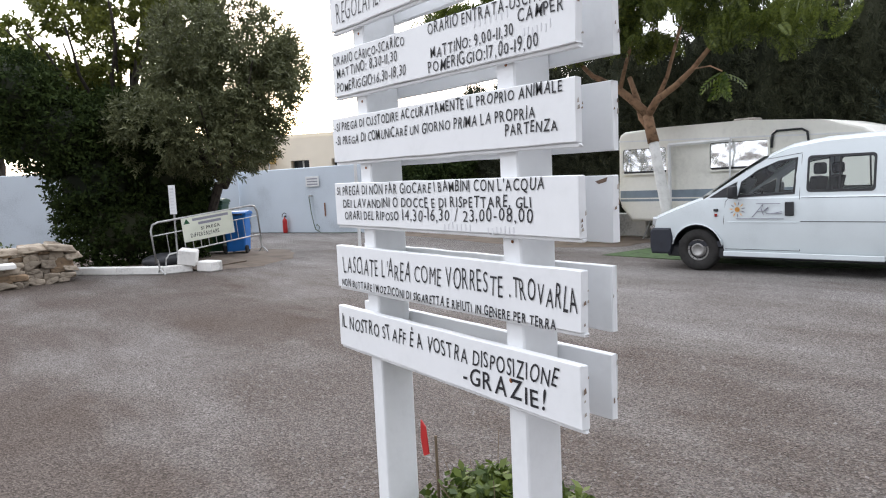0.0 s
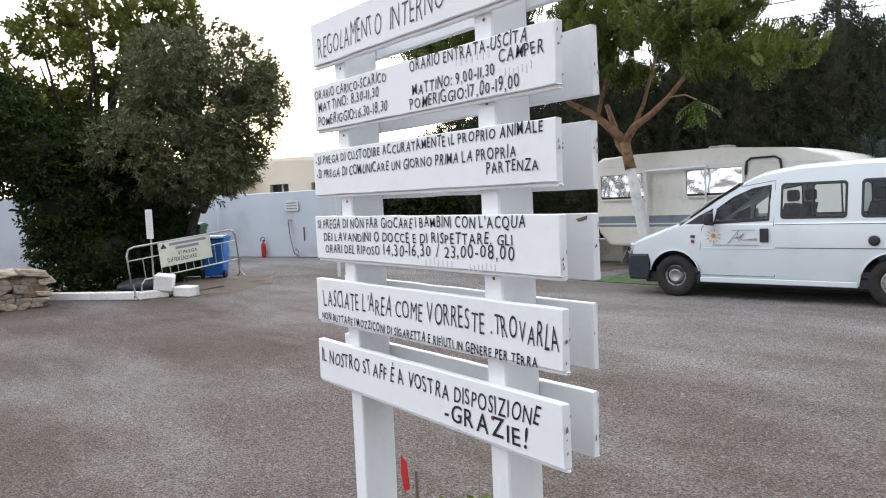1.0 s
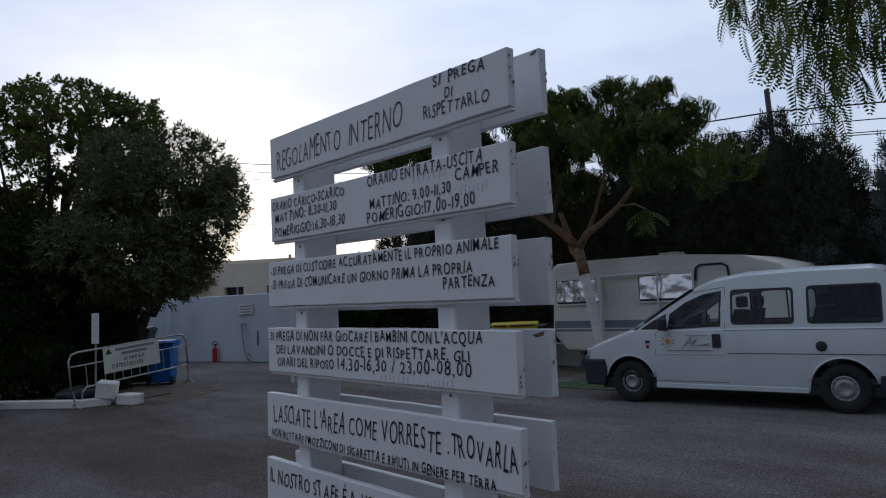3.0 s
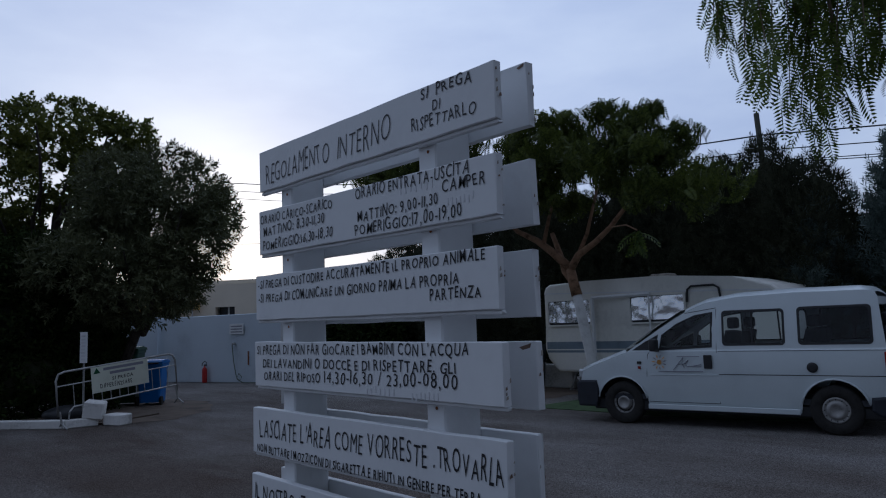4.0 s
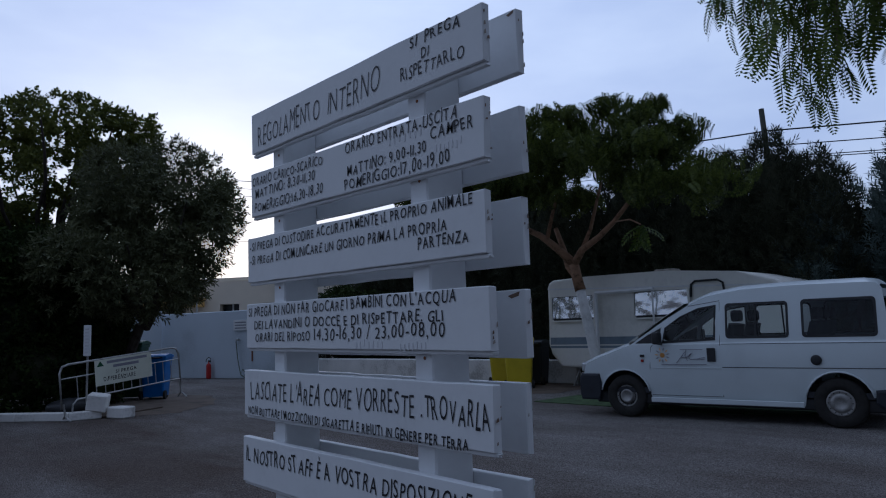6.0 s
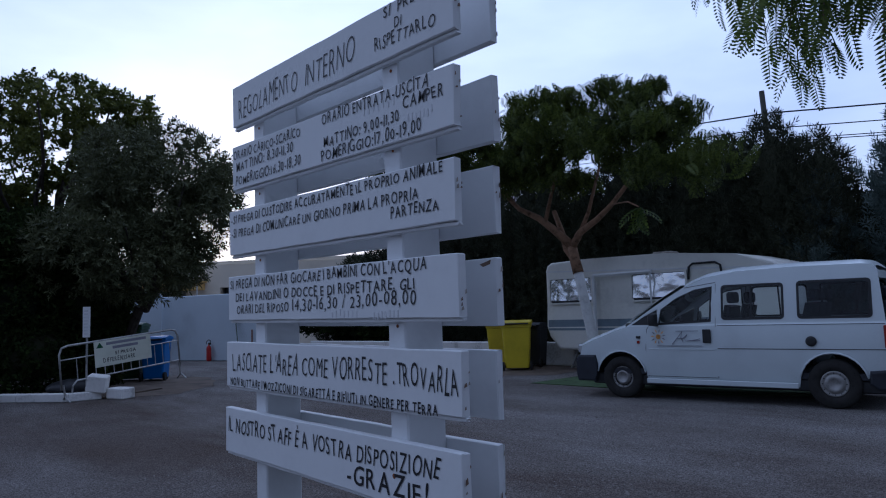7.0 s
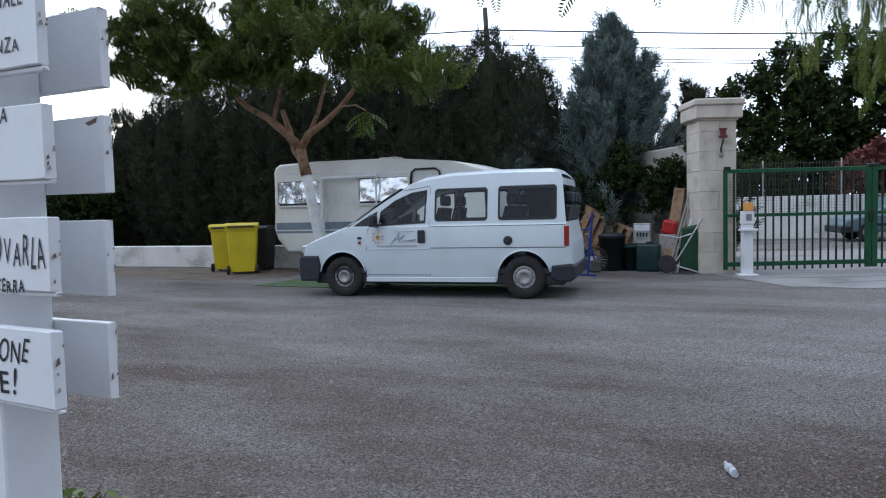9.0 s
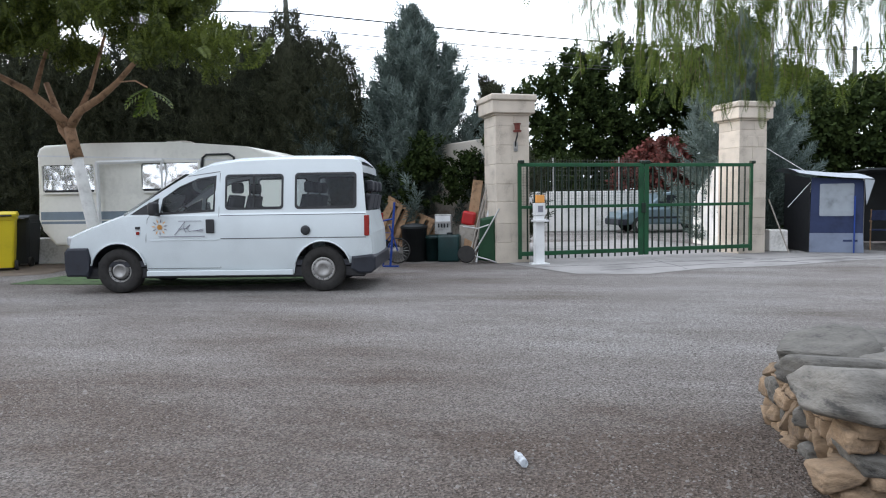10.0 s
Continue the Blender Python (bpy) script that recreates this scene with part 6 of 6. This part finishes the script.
rubble_face(pw, (-12.38, -3.4), (-12.38, 0.72), 0.58, 0.68, ["stone_pale"], r, (0.1, 0.1), (0.3, 0.5), 0.34)
rubble_face(pw, (-12.42, 0.92), (-13.4, 0.92), 0.58, 0.68, ["stone_pale"], r, (0.1, 0.1), (0.25, 0.4), 0.26)
crown("plants", pw, [(-12.9, -0.3, 0.66, 0.3, 0.5, 0.12), (-12.9, -1.5, 0.66, 0.3, 0.7, 0.14)], 350, sprig(8, 0.05, 0.018, 9), M["leaf_shrub"], up=(0, 0, 1))
bench = thing("stone_bench", "white marble slab bench on rough stones", "bench")
part("slab", box(-12.22, -11.82, -2.6, 0.16, 0.36, 0.45, 0.015), M["whitewall"], bench)
rubble_face(bench, (-12.08, -2.5), (-12.08, 0.1), 0.0, 0.36, ["stone_tan", "stone_pale"], r, depth=0.2)

kerb = thing("kerb", "white-painted concrete kerb round the bush", "kerb", kind="structure")
KP = [(-13.5, 1.15), (-12.55, 1.85), (-11.72, 2.5), (-11.66, 3.05)]
for a, b in zip(KP, KP[1:]):
    d = Vector(b) - Vector(a)
    ob = part("kerb_stone", box(0, d.length - 0.01, 0, 0.16, 0, 0.15, 0.015), M["whitewall"], kerb)
    ob.matrix_local = Matrix.Translation((*a, 0)) @ Matrix.Rotation(math.atan2(d.y, d.x), 4, "Z")
solid("soil_bed", panel([(-13.4, 1.3), (-12.5, 2.0), (-11.8, 2.6), (-11.75, 3.1), (-12.4, 4.4), (-15.9, 4.6), (-16.5, 0.5)], place=lambda u, v: (u, v, 0.03), thick=0.02), M["soil"], "dark leaf-littered soil under the trees", "soil", kind="structure")
for name, label, pts in (("soil_strip", "brown leaf-littered earth along the low wall", [(-18.0, 11.38), (-16.5, 10.2), (-13.0, 10.0), (-10.5, 9.6), (-8.2, 9.7), (-7.2, 10.4), (-7.3, 11.6), (-8.3, 12.42), (-13.0, 11.92)]),
                         ("soil_patch", "brown bare earth beside the barrier", [(-12.4, 3.2), (-11.5, 3.5), (-11.2, 4.3), (-12.0, 5.3), (-14.0, 6.2), (-15.6, 5.9), (-14.8, 4.6)])):
    rim = []
    for a, b in zip(pts, pts[1:] + pts[:1]):
        for k in range(5):
            p = Vector((*a, 0)).lerp(Vector((*b, 0)), k / 5)
            w = 0.22 * noise.noise(p * 1.7) if k else 0.0
            rim.append((p.x + w, p.y + w * 0.6))
    solid(name, panel(rim, place=lambda u, v: (u, v, 0.005)), M["soil"], label, "soil", kind="structure")
solid("concrete_block", box(-0.22, 0.22, -0.14, 0.14, 0, 0.2, 0.02), M["whitewall"], "white-painted broken concrete block by the kerb", "block", pose(-11.45, 3.3, 0, 0, 0, 20), group="white blocks")
solid("concrete_block", box(-0.17, 0.17, -0.13, 0.13, 0, 0.3, 0.02), M["whitewall"], "white-painted block tilted on the kerb", "block", pose(-11.75, 2.98, 0.14, 6, 9, 60), group="white blocks")
bm = bmesh.new()
bmesh.ops.create_icosphere(bm, subdivisions=3, radius=1, matrix=Matrix.LocRotScale((0, 0, 0.15), None, (0.5, 0.25, 0.17)))
for v in bm.verts:
    v.co *= 1 + 0.12 * noise.noise(v.co * 6)
    v.co.z = max(v.co.z, 0)
solid("rubbish_sack", bm, M["black_plastic"], "black plastic sack lying behind the kerb", "sack", pose(-12.25, 2.75, 0.05, 0, 0, 60), smooth=True)

stake = thing("stake_sign", "narrow white lettered board on a thin stake", "sign", pose(-11.95, 2.85, 0, 0, 0, 40))
part("board", box(-0.07, 0.07, -0.012, 0.012, 1.12, 1.68, 0.004), M["white_wood"], stake)
part("stake", rod((0, 0.02, 0), (0, 0.02, 1.2), 0.018), M["zinc"], stake)
for j in range(8):
    part("faded_mark", box(-0.04, 0.04, -0.015, -0.011, 1.17 + j * 0.06, 1.2 + j * 0.06), M["faded"], stake)

BAR = Matrix.Translation((-11.72, 2.42, 0)) @ Matrix.Rotation(math.atan2(2.36, -0.62), 4, "Z") @ Matrix.Rotation(radians(-5.5), 4, "Y")
barrier = thing("crowd_barrier", "bent galvanised crowd barrier leaning with a paper notice", "barrier", BAR)
BLn, BH = 2.42, 0.98
ring = [(0.0, 0.22), (0.0, BH - 0.14), (0.05, BH - 0.03), (0.16, BH), (BLn - 0.16, BH), (BLn - 0.05, BH - 0.03), (BLn, BH - 0.14), (BLn, 0.22)]
part("frame", tube([(u, 0, v) for u, v in ring], 0.02, 8), M["zinc"], barrier, smooth=True)
part("rail", tube([(0.0, 0, 0.74), (BLn, 0, 0.74)], 0.012, 6), M["zinc"], barrier)
part("rail", tube([(0.2, 0, 0.26), (0.28, 0, 0.34), (BLn, 0, 0.34)], 0.016, 6), M["zinc"], barrier)
part("rail", tube([(0.2, 0, 0.26), (0.18, 0, 0.15), (0.2, 0, 0.02)], 0.016, 6), M["zinc"], barrier)
for j in range(12):
    x = 0.3 + j * (BLn - 0.5) / 11
    part("bar", rod((x, 0, 0.34), (x, 0, 0.74), 0.008, seg=6), M["zinc"], barrier)
for x, zz in ((0.03, 0.0), (BLn - 0.02, -0.03)):
    part("leg", tube([(x, 0, 0.3), (x + 0.02, 0, zz + 0.1), (x + 0.03, 0.12, zz)], 0.018, 6), M["zinc"], barrier)
    part("leg", tube([(x, 0, 0.3), (x + 0.02, 0, zz + 0.1), (x + 0.03, -0.15, zz)], 0.018, 6), M["zinc"], barrier)
notice = part("notice", box(0.62, 1.78, -0.035, -0.03, 0.50, 0.97, 0.002), M["paper"], barrier, "pale green laminated notice")
for (x0, x1, z) in ((0.86, 1.68, 0.885), (0.98, 1.5, 0.80)):
    part("faded_line", box(x0, x1, -0.037, -0.034, z, z + 0.05), M["grey_print"], notice)
write("lettering", "SI PREGA", notice, 1.02, 1.45, 0.69, 0.06, y=-0.0365, pen=0.014, material=M["ink"])
write("lettering", "DIFFERENZIARE", notice, 0.78, 1.42, 0.57, 0.075, y=-0.0365, pen=0.014, material=M["ink"])
part("green_triangle", panel([(0.66, 0.85), (0.80, 0.85), (0.73, 0.95)], place=lambda u, v: (u, -0.037, v)), M["green_paint"], notice)

WALL = Matrix.Translation((-20.55, 9.05, 0)) @ Matrix.Rotation(math.atan2(4.89, 13.1), 4, "Z")
fx = thing("fire_extinguisher", "red fire extinguisher standing against the white wall", "extinguisher", WALL @ Matrix.Translation((0.0, -0.12, 0)))
part("cylinder", lathe([(0.0, 0.0), (0.075, 0.005), (0.08, 0.05), (0.08, 0.42), (0.06, 0.48), (0.025, 0.51), (0.025, 0.55), (0.0, 0.56)], 18), M["red"], fx, smooth=True)
part("valve", box(-0.03, 0.09, -0.015, 0.015, 0.54, 0.60, 0.006), M["black_plastic"], fx)
part("hose", tube([(0.05, 0, 0.58), (0.09, 0, 0.66), (0.0, 0, 0.70), (-0.1, 0, 0.64), (-0.12, 0, 0.55)], 0.014, 6), M["black_plastic"], fx)
plate = thing("wall_notice", "small white notice plate on the yard wall", "sign", WALL @ Matrix.Translation((1.0, -0.02, 1.55)))
part("plate", box(0, 0.6, -0.012, 0.0, 0, 0.34, 0.004), M["white_metal"], plate)
for j in range(3):
    part("text_bar", box(0.06, 0.54, -0.015, -0.011, 0.06 + j * 0.09, 0.095 + j * 0.09), M["grey_print"], plate)
hs_ = thing("garden_hose", "garden hose hanging from a tap on the wall", "hose", WALL @ Matrix.Translation((1.2, -0.05, 0)))
part("hose", tube([(0, 0, 1.25), (-0.05, -0.02, 1.2), (0.02, -0.03, 0.7), (0.12, -0.04, 0.3), (0.2, -0.06, 0.12), (0.35, -0.1, 0.06), (0.45, -0.12, 0.2), (0.33, -0.12, 0.3), (0.22, -0.1, 0.15), (0.5, -0.15, 0.02), (1.2, -0.2, 0.02), (2.2, -0.1, 0.03)], 0.016, 6), M["hose"], hs_)
part("tap", box(-0.03, 0.06, -0.06, 0.05, 1.22, 1.28, 0.01), M["zinc"], hs_)
solid("red_pipe_stain", box(0, 0.05, -0.012, 0.0, 0.55, 1.0, 0.004), M["rust"], "rust-red strip fixed to the wall", "strip", WALL @ Matrix.Translation((1.75, 0, 0)))

# ---- right planter of big grey slabs over tan rubble ----
r = random.Random(8)
pr = thing("stone_planter", "planter of rough grey capstones over tan rubble beside the yard", "planter")
part("fill", box(3.34, 6.3, 2.75, 3.75, 0, 0.36), M["mortar"], pr)
for p_, q_ in (((3.32, 2.62), (3.24, 3.55)), ((3.32, 3.55), (3.6, 3.86)), ((3.68, 3.86), (6.4, 3.86)), ((6.4, 2.62), (3.24, 2.62))):
    rubble_face(pr, p_, q_, -0.02, 0.34, ["stone_tan"] * 5 + ["stone_grey"], r, (0.06, 0.11), (0.07, 0.17), 0.22)
caps = [((3.31, 2.74), 0.36, 0.42, 12), ((3.32, 3.12), 0.44, 0.34, 95), ((3.40, 3.50), 0.42, 0.36, 60), ((3.80, 3.72), 0.48, 0.36, 15), ((4.2, 3.76), 0.46, 0.36, 3), ((4.68, 3.74), 0.48, 0.38, -4), ((5.2, 3.74), 0.5, 0.38, 2), ((5.75, 3.74), 0.5, 0.38, 4), ((3.70, 2.72), 0.4, 0.4, 8), ((4.05, 2.7), 0.44, 0.4, -5), ((4.55, 2.7), 0.5, 0.38, 3), ((5.1, 2.7), 0.5, 0.38, -3), ((5.65, 2.7), 0.5, 0.38, 2), ((3.70, 3.2), 0.34, 0.42, 20)]
for (x, y), w, d, a in caps:
    turn = Matrix.Translation((x, y, 0.325)) @ Matrix.Rotation(radians(a), 4, "Z")
    h = r.uniform(0.13, 0.17)
    lay(pr, "stone_grey", turn @ Matrix.Translation((0, r.gauss(0, 0.02), h / 2 - 0.01)), (w * 1.22, d * 1.12, h * 1.1), r)
part("soil", box(3.8, 6.2, 2.92, 3.55, 0.3, 0.40), M["soil"], pr)
crown("plants", pr, [(4.2, 3.2, 0.5, 0.3, 0.2, 0.14), (4.9, 3.2, 0.5, 0.3, 0.2, 0.16)], 500, sprig(8, 0.05, 0.018, 9), M["leaf_dark"], up=(0, 0, 1))

bm = rod((0, 0, 0.033), (0.15, 0.03, 0.03), 0.03, 0.034, 10)
rod((0.15, 0.03, 0.03), (0.2, 0.04, 0.032), 0.03, 0.012, 10, bm)
rod((0.2, 0.04, 0.032), (0.222, 0.045, 0.032), 0.014, 0.014, 8, bm)
for v in bm.verts:
    v.co.z = max(0.003, v.co.z + 0.012 * noise.noise(v.co * 40))
solid("plastic_bottle", bm, M["clear_bottle"], "crushed clear plastic bottle on the gravel", "bottle", pose(1.9, 2.72, 0.002, 0, 0, 100) @ Matrix.Scale(0.62, 4))

# ---- clutter between the van and the gate pillar ----
def can(x, y, rad, h, material, label, name="rubbish_bin"):
    b = thing(name, label, "bin", Matrix.Translation((x, y, 0)))
    part("body", lathe([(rad * 0.85, 0), (rad, h * 0.92), (rad * 1.06, h * 0.92), (rad * 1.06, h * 0.96)], 22), material, b, smooth=True)
    part("lid", lathe([(rad * 1.08, h * 0.96), (rad * 1.05, h), (rad * 0.5, h * 1.06), (0.0, h * 1.07)], 22), material, b, smooth=True)
    return b


can(-1.1, 13.35, 0.26, 0.72, M["dark_bin"], "black plastic dustbin against the hedge")
can(-0.72, 13.45, 0.2, 0.5, M["teal_bin"], "dark green plastic drum beside the dustbin", "drum")
tank = thing("water_tank", "dark green plastic tank against the wall", "tank", Matrix.Translation((-0.36, 13.3, 0)))
part("body", box(-0.22, 0.22, -0.18, 0.18, 0, 0.54, 0.05, seg=3), M["teal_bin"], tank, smooth=True)
part("cap", lathe([(0.06, 0.535), (0.06, 0.58), (0, 0.585)], 14), M["black_plastic"], tank)
eb = thing("fuse_box", "grey metal fuse box on the dark tank", "box", Matrix.Translation((-0.5, 13.4, 0.54)))
part("case", box(-0.17, 0.17, -0.07, 0.07, 0.0, 0.40, 0.01), M["zinc"], eb)
for j in range(4):
    part("switch", box(-0.1 + j * 0.06, -0.07 + j * 0.06, -0.085, -0.07, 0.14, 0.22), M["dark_bin"], eb)
part("door", box(-0.15, 0.15, -0.078, -0.07, 0.26, 0.37), M["white_metal"], eb)
rc = solid("red_canister", box(-0.14, 0.14, -0.08, 0.08, 0, 0.28, 0.05, seg=2), M["red"], "red plastic canister on a stand", "canister", pose(-0.02, 13.45, 0.72, 0, 12, 0))
solid("crate_stand", box(-0.16, 0.16, -0.12, 0.12, 0, 0.72, 0.01), M["grey_wood"], "grey wooden crate under a red canister", "crate", pose(-0.02, 13.48, 0))
solid("leaning_board", prism([(0, 0), (0.2, 0), (0.2, 1.7), (0, 1.7)], -0.012, 0.012), M["wood"], "brown timber board leaning on the wall", "board", pose(-0.12, 13.25, 0, -14, 8, 5))
for dx, ln, mt in ((0.10, 1.9, "grey_wood"), (0.2, 2.0, "white_wood"), (0.04, 1.6, "grey_wood")):
    solid("leaning_pole", rod((0, 0, 0), (0, 0, ln), 0.022, 0.02, 6), M[mt], "weathered pole leaning on the gate pillar", "pole", pose(0.0 + dx, 13.12, 0, -10, 13, 0), group="leaning poles")
wb = thing("wheelbarrow", "green wheelbarrow tipped up against the pillar", "wheelbarrow", pose(0.28, 12.78, 0, 0, 0, 10))
part("tray", prism([(0.0, 0.06), (0.36, 0.02), (0.34, 0.92), (0.06, 0.86)], 0.1, 0.26, bevel=0.04), M["green_bin"], wb, "green dented steel tray")
part("tyre", lathe([(0.09, -0.04), (0.16, -0.04), (0.17, 0), (0.16, 0.04), (0.09, 0.04)], 18, Matrix.Translation((-0.22, 0.0, 0.19)) @ Matrix.Rotation(radians(75), 4, "X")), M["rubber"], wb)
part("hub", lathe([(0.09, -0.03), (0.09, 0.03)], 14, Matrix.Translation((-0.22, 0.0, 0.19)) @ Matrix.Rotation(radians(75), 4, "X")), M["red"], wb)
part("handle", tube([(-0.2, 0.02, 0.0), (0.1, 0, 0.5), (0.42, 0.04, 1.05)], 0.016, 6), M["zinc"], wb)
part("handle", tube([(-0.22, 0.02, 0.2), (0.2, -0.03, 0.08), (0.36, 0.0, 0.02)], 0.016, 6), M["zinc"], wb)
part("stay", tube([(-0.28, 0, 0.72), (0.0, -0.03, 0.68), (0.22, 0, 0.75)], 0.014, 6), M["zinc"], wb)
for k in range(2):
    pal = thing("pallet", "weathered wooden pallet standing tilted behind the dustbin", "pallet", pose(-1.0 + k * 0.14, 13.8 - k * 0.12, 0.0, 0, -60 - 5 * k, 4), "pallets")
    part("bearer", box(0.0, 0.07, 0, 0.08, 0.0, 1.3), M["wood"], pal)
    part("bearer", box(0.73, 0.8, 0, 0.08, 0.0, 1.3), M["wood"], pal)
    for j in range(7):
        part("slat", box(0, 0.8, -0.02, 0.0, 0.05 + j * 0.18, 0.15 + j * 0.18, 0.003), M["wood"], pal)
bs = thing("blue_stand", "blue enamelled steel stand behind the van", "stand", pose(-1.27, 12.1, 0, 0, 0, 0))
part("upright", rod((0, 0, 0.02), (0.1, 0, 1.2), 0.022), M["blue_frame"], bs)
part("crossbar", rod((-0.12, 0, 0.86), (0.1, 0, 0.9), 0.016), M["blue_frame"], bs)
part("foot", box(-0.14, 0.16, -0.02, 0.02, 0, 0.03), M["blue_frame"], bs)
part("stay", rod((0, 0, 0.45), (-0.16, 0.05, 0.02), 0.014), M["blue_frame"], bs)
bk = thing("bicycle", "small blue bicycle standing behind the van", "bicycle", pose(-1.45, 12.75, 0, 0, 0, 8))
for x in (-0.45, 0.15):
    w_ = part("tyre", tube([(x + 0.24 * math.cos(a), 0, 0.255 + 0.24 * math.sin(a)) for a in (2 * math.pi * i / 24 for i in range(25))], 0.016, 6), M["rubber"], bk)
    bm = bmesh.new()
    for i in range(10):
        a = math.pi * i / 10
        rod((x - 0.23 * math.cos(a), 0, 0.255 - 0.23 * math.sin(a)), (x + 0.23 * math.cos(a), 0, 0.255 + 0.23 * math.sin(a)), 0.003, seg=4, bm=bm)
    part("spoke_set", bm, M["zinc"], w_)
part("frame", tube([(-0.45, 0, 0.255), (-0.2, 0, 0.28), (-0.28, 0, 0.62), (0.05, 0, 0.6), (-0.2, 0, 0.28)], 0.018, 6), M["blue_frame"], bk)
part("fork", tube([(0.15, 0, 0.255), (0.05, 0, 0.6), (0.0, 0, 0.74)], 0.016, 6), M["blue_frame"], bk)
part("handlebar", rod((0.0, -0.2, 0.76), (0.0, 0.2, 0.76), 0.013), M["zinc"], bk)
part("saddle", box(-0.4, -0.18, -0.06, 0.06, 0.64, 0.69, 0.02, seg=2), M["black_plastic"], bk)

# ---- tent and dark shade box beside the second pillar ----
tent = thing("kitchen_tent", "navy and grey canvas kitchen tent with a plastic window", "tent", pose(6.8, 15.7, 0, 0, 0, -9))
part("front_wall", panel([(0.22, 0.0), (1.22, 0.0), (1.20, 1.52), (0.24, 1.60)], (rounded(0.40, 1.04, 0.78, 1.46, 0.03),), thick=0.01), M["navy"], tent)
part("window", panel(rounded(0.40, 1.04, 0.78, 1.46, 0.03), place=lambda u, v: (u, -0.006, v)), M["clear_pvc"], tent, "cloudy plastic window")
part("skirt", panel([(0.22, 0.01), (1.24, 0.01), (1.22, 0.42), (0.22, 0.42)], place=lambda u, v: (u, -0.014, v)), M["blue_canvas"], tent, "pale blue lower band")
part("side_wall", panel([(0, 0), (1.6, 0), (1.6, 1.75), (0, 1.58)], place=lambda u, v: (0.22 - u * 0.2, u * 0.95, v), thick=0.01), M["black_plastic"], tent, "black canvas side")
part("far_wall", panel([(0, 0), (1.6, 0), (1.6, 1.6), (0, 1.5)], place=lambda u, v: (1.22 - u * 0.1, u * 0.95, v), thick=0.01), M["navy"], tent)
bm = bmesh.new()
rows_ = []
for i in range(7):
    f_ = i / 6
    rows_.append([bm.verts.new((x - 0.3 * f_, -0.16 + 1.8 * f_, z + 0.15 * math.sin(f_ * 2.4) - 0.02 * math.sin(k_ * 1.1))) for k_, (x, z) in enumerate(((-0.02, 1.70), (0.3, 1.66), (0.8, 1.6), (1.2, 1.55), (1.36, 1.53)))])
for a, b in zip(rows_, rows_[1:]):
    for j in range(4):
        bm.faces.new((a[j], a[j + 1], b[j + 1], b[j]))
part("roof", bm, M["grey_canvas"], tent, "pale grey sagging canvas roof", smooth=True)
part("valance", panel([(1.20, 1.54), (1.38, 1.52), (1.24, 1.0)], place=lambda u, v: (u, -0.15, v)), M["grey_canvas"], tent)
part("pole", rod((1.05, -0.05, 0.0), (1.05, -0.05, 1.2), 0.014), M["blue_frame"], tent)
part("guy_rope", rod((0.22, -0.02, 1.5), (-0.25, -0.4, 0.98), 0.006, seg=4), M["white_metal"], tent)
part("guy_rope", rod((0.2, 0.2, 1.7), (-0.9, 1.4, 2.6), 0.006, seg=4), M["white_metal"], tent)
for j, (x0, x1) in enumerate(((0.85, 1.02), (1.06, 1.12))):
    part("printed_bar", box(x0, x1, -0.02, -0.015, 0.24, 0.28), M["navy"], tent)
# dark roof and back sheets added to stand for the shade beside the tent
sh = thing("shade_shelter", "dark shade-net shelter beside the tent", "shelter", pose(8.3, 15.9, 0, 0, 0, -8))
for x, y in ((0.5, 0.0), (3.2, 0.0), (0.5, 3.0), (3.2, 3.0)):
    part("post", rod((x, y, 0), (x, y, 1.75), 0.025), M["zinc"], sh)
part("net_roof", box(-0.1, 3.4, -0.1, 3.1, 1.74, 1.78), M["dark_bin"], sh)
part("net_back", box(-0.1, 3.4, 3.05, 3.09, 0.05, 1.74), M["dark_bin"], sh)
ch = thing("folding_chair", "wood and dark canvas folding chair under the shelter", "chair", pose(8.75, 16.4, 0, 0, 0, 160))
for s in (-0.25, 0.25):
    part("leg", rod((s, -0.22, 0), (s, 0.22, 0.45), 0.014), M["wood"], ch)
    part("leg", rod((s, 0.22, 0), (s, -0.22, 0.45), 0.014), M["wood"], ch)
    part("armrest", box(s - 0.025, s + 0.025, -0.24, 0.24, 0.62, 0.65, 0.005), M["wood"], ch)
    part("back_post", rod((s, 0.2, 0.45), (s, 0.26, 0.9), 0.014), M["wood"], ch)
part("seat", box(-0.25, 0.25, -0.22, 0.22, 0.43, 0.46, 0.01), M["navy"], ch)
part("backrest", box(-0.25, 0.25, 0.22, 0.25, 0.66, 0.88, 0.008), M["navy"], ch)
solid("masonry_stub", box(6.28, 6.66, 15.9, 16.3, 0, 0.48, 0.02), M["whitewall"], "low white masonry block beside the gate pillar", "block")
solid("leaning_stick", rod((6.6, 15.6, 0), (6.25, 15.9, 1.15), 0.016, seg=6), M["grey_wood"], "thin stick leaning beside the gate pillar", "stick")
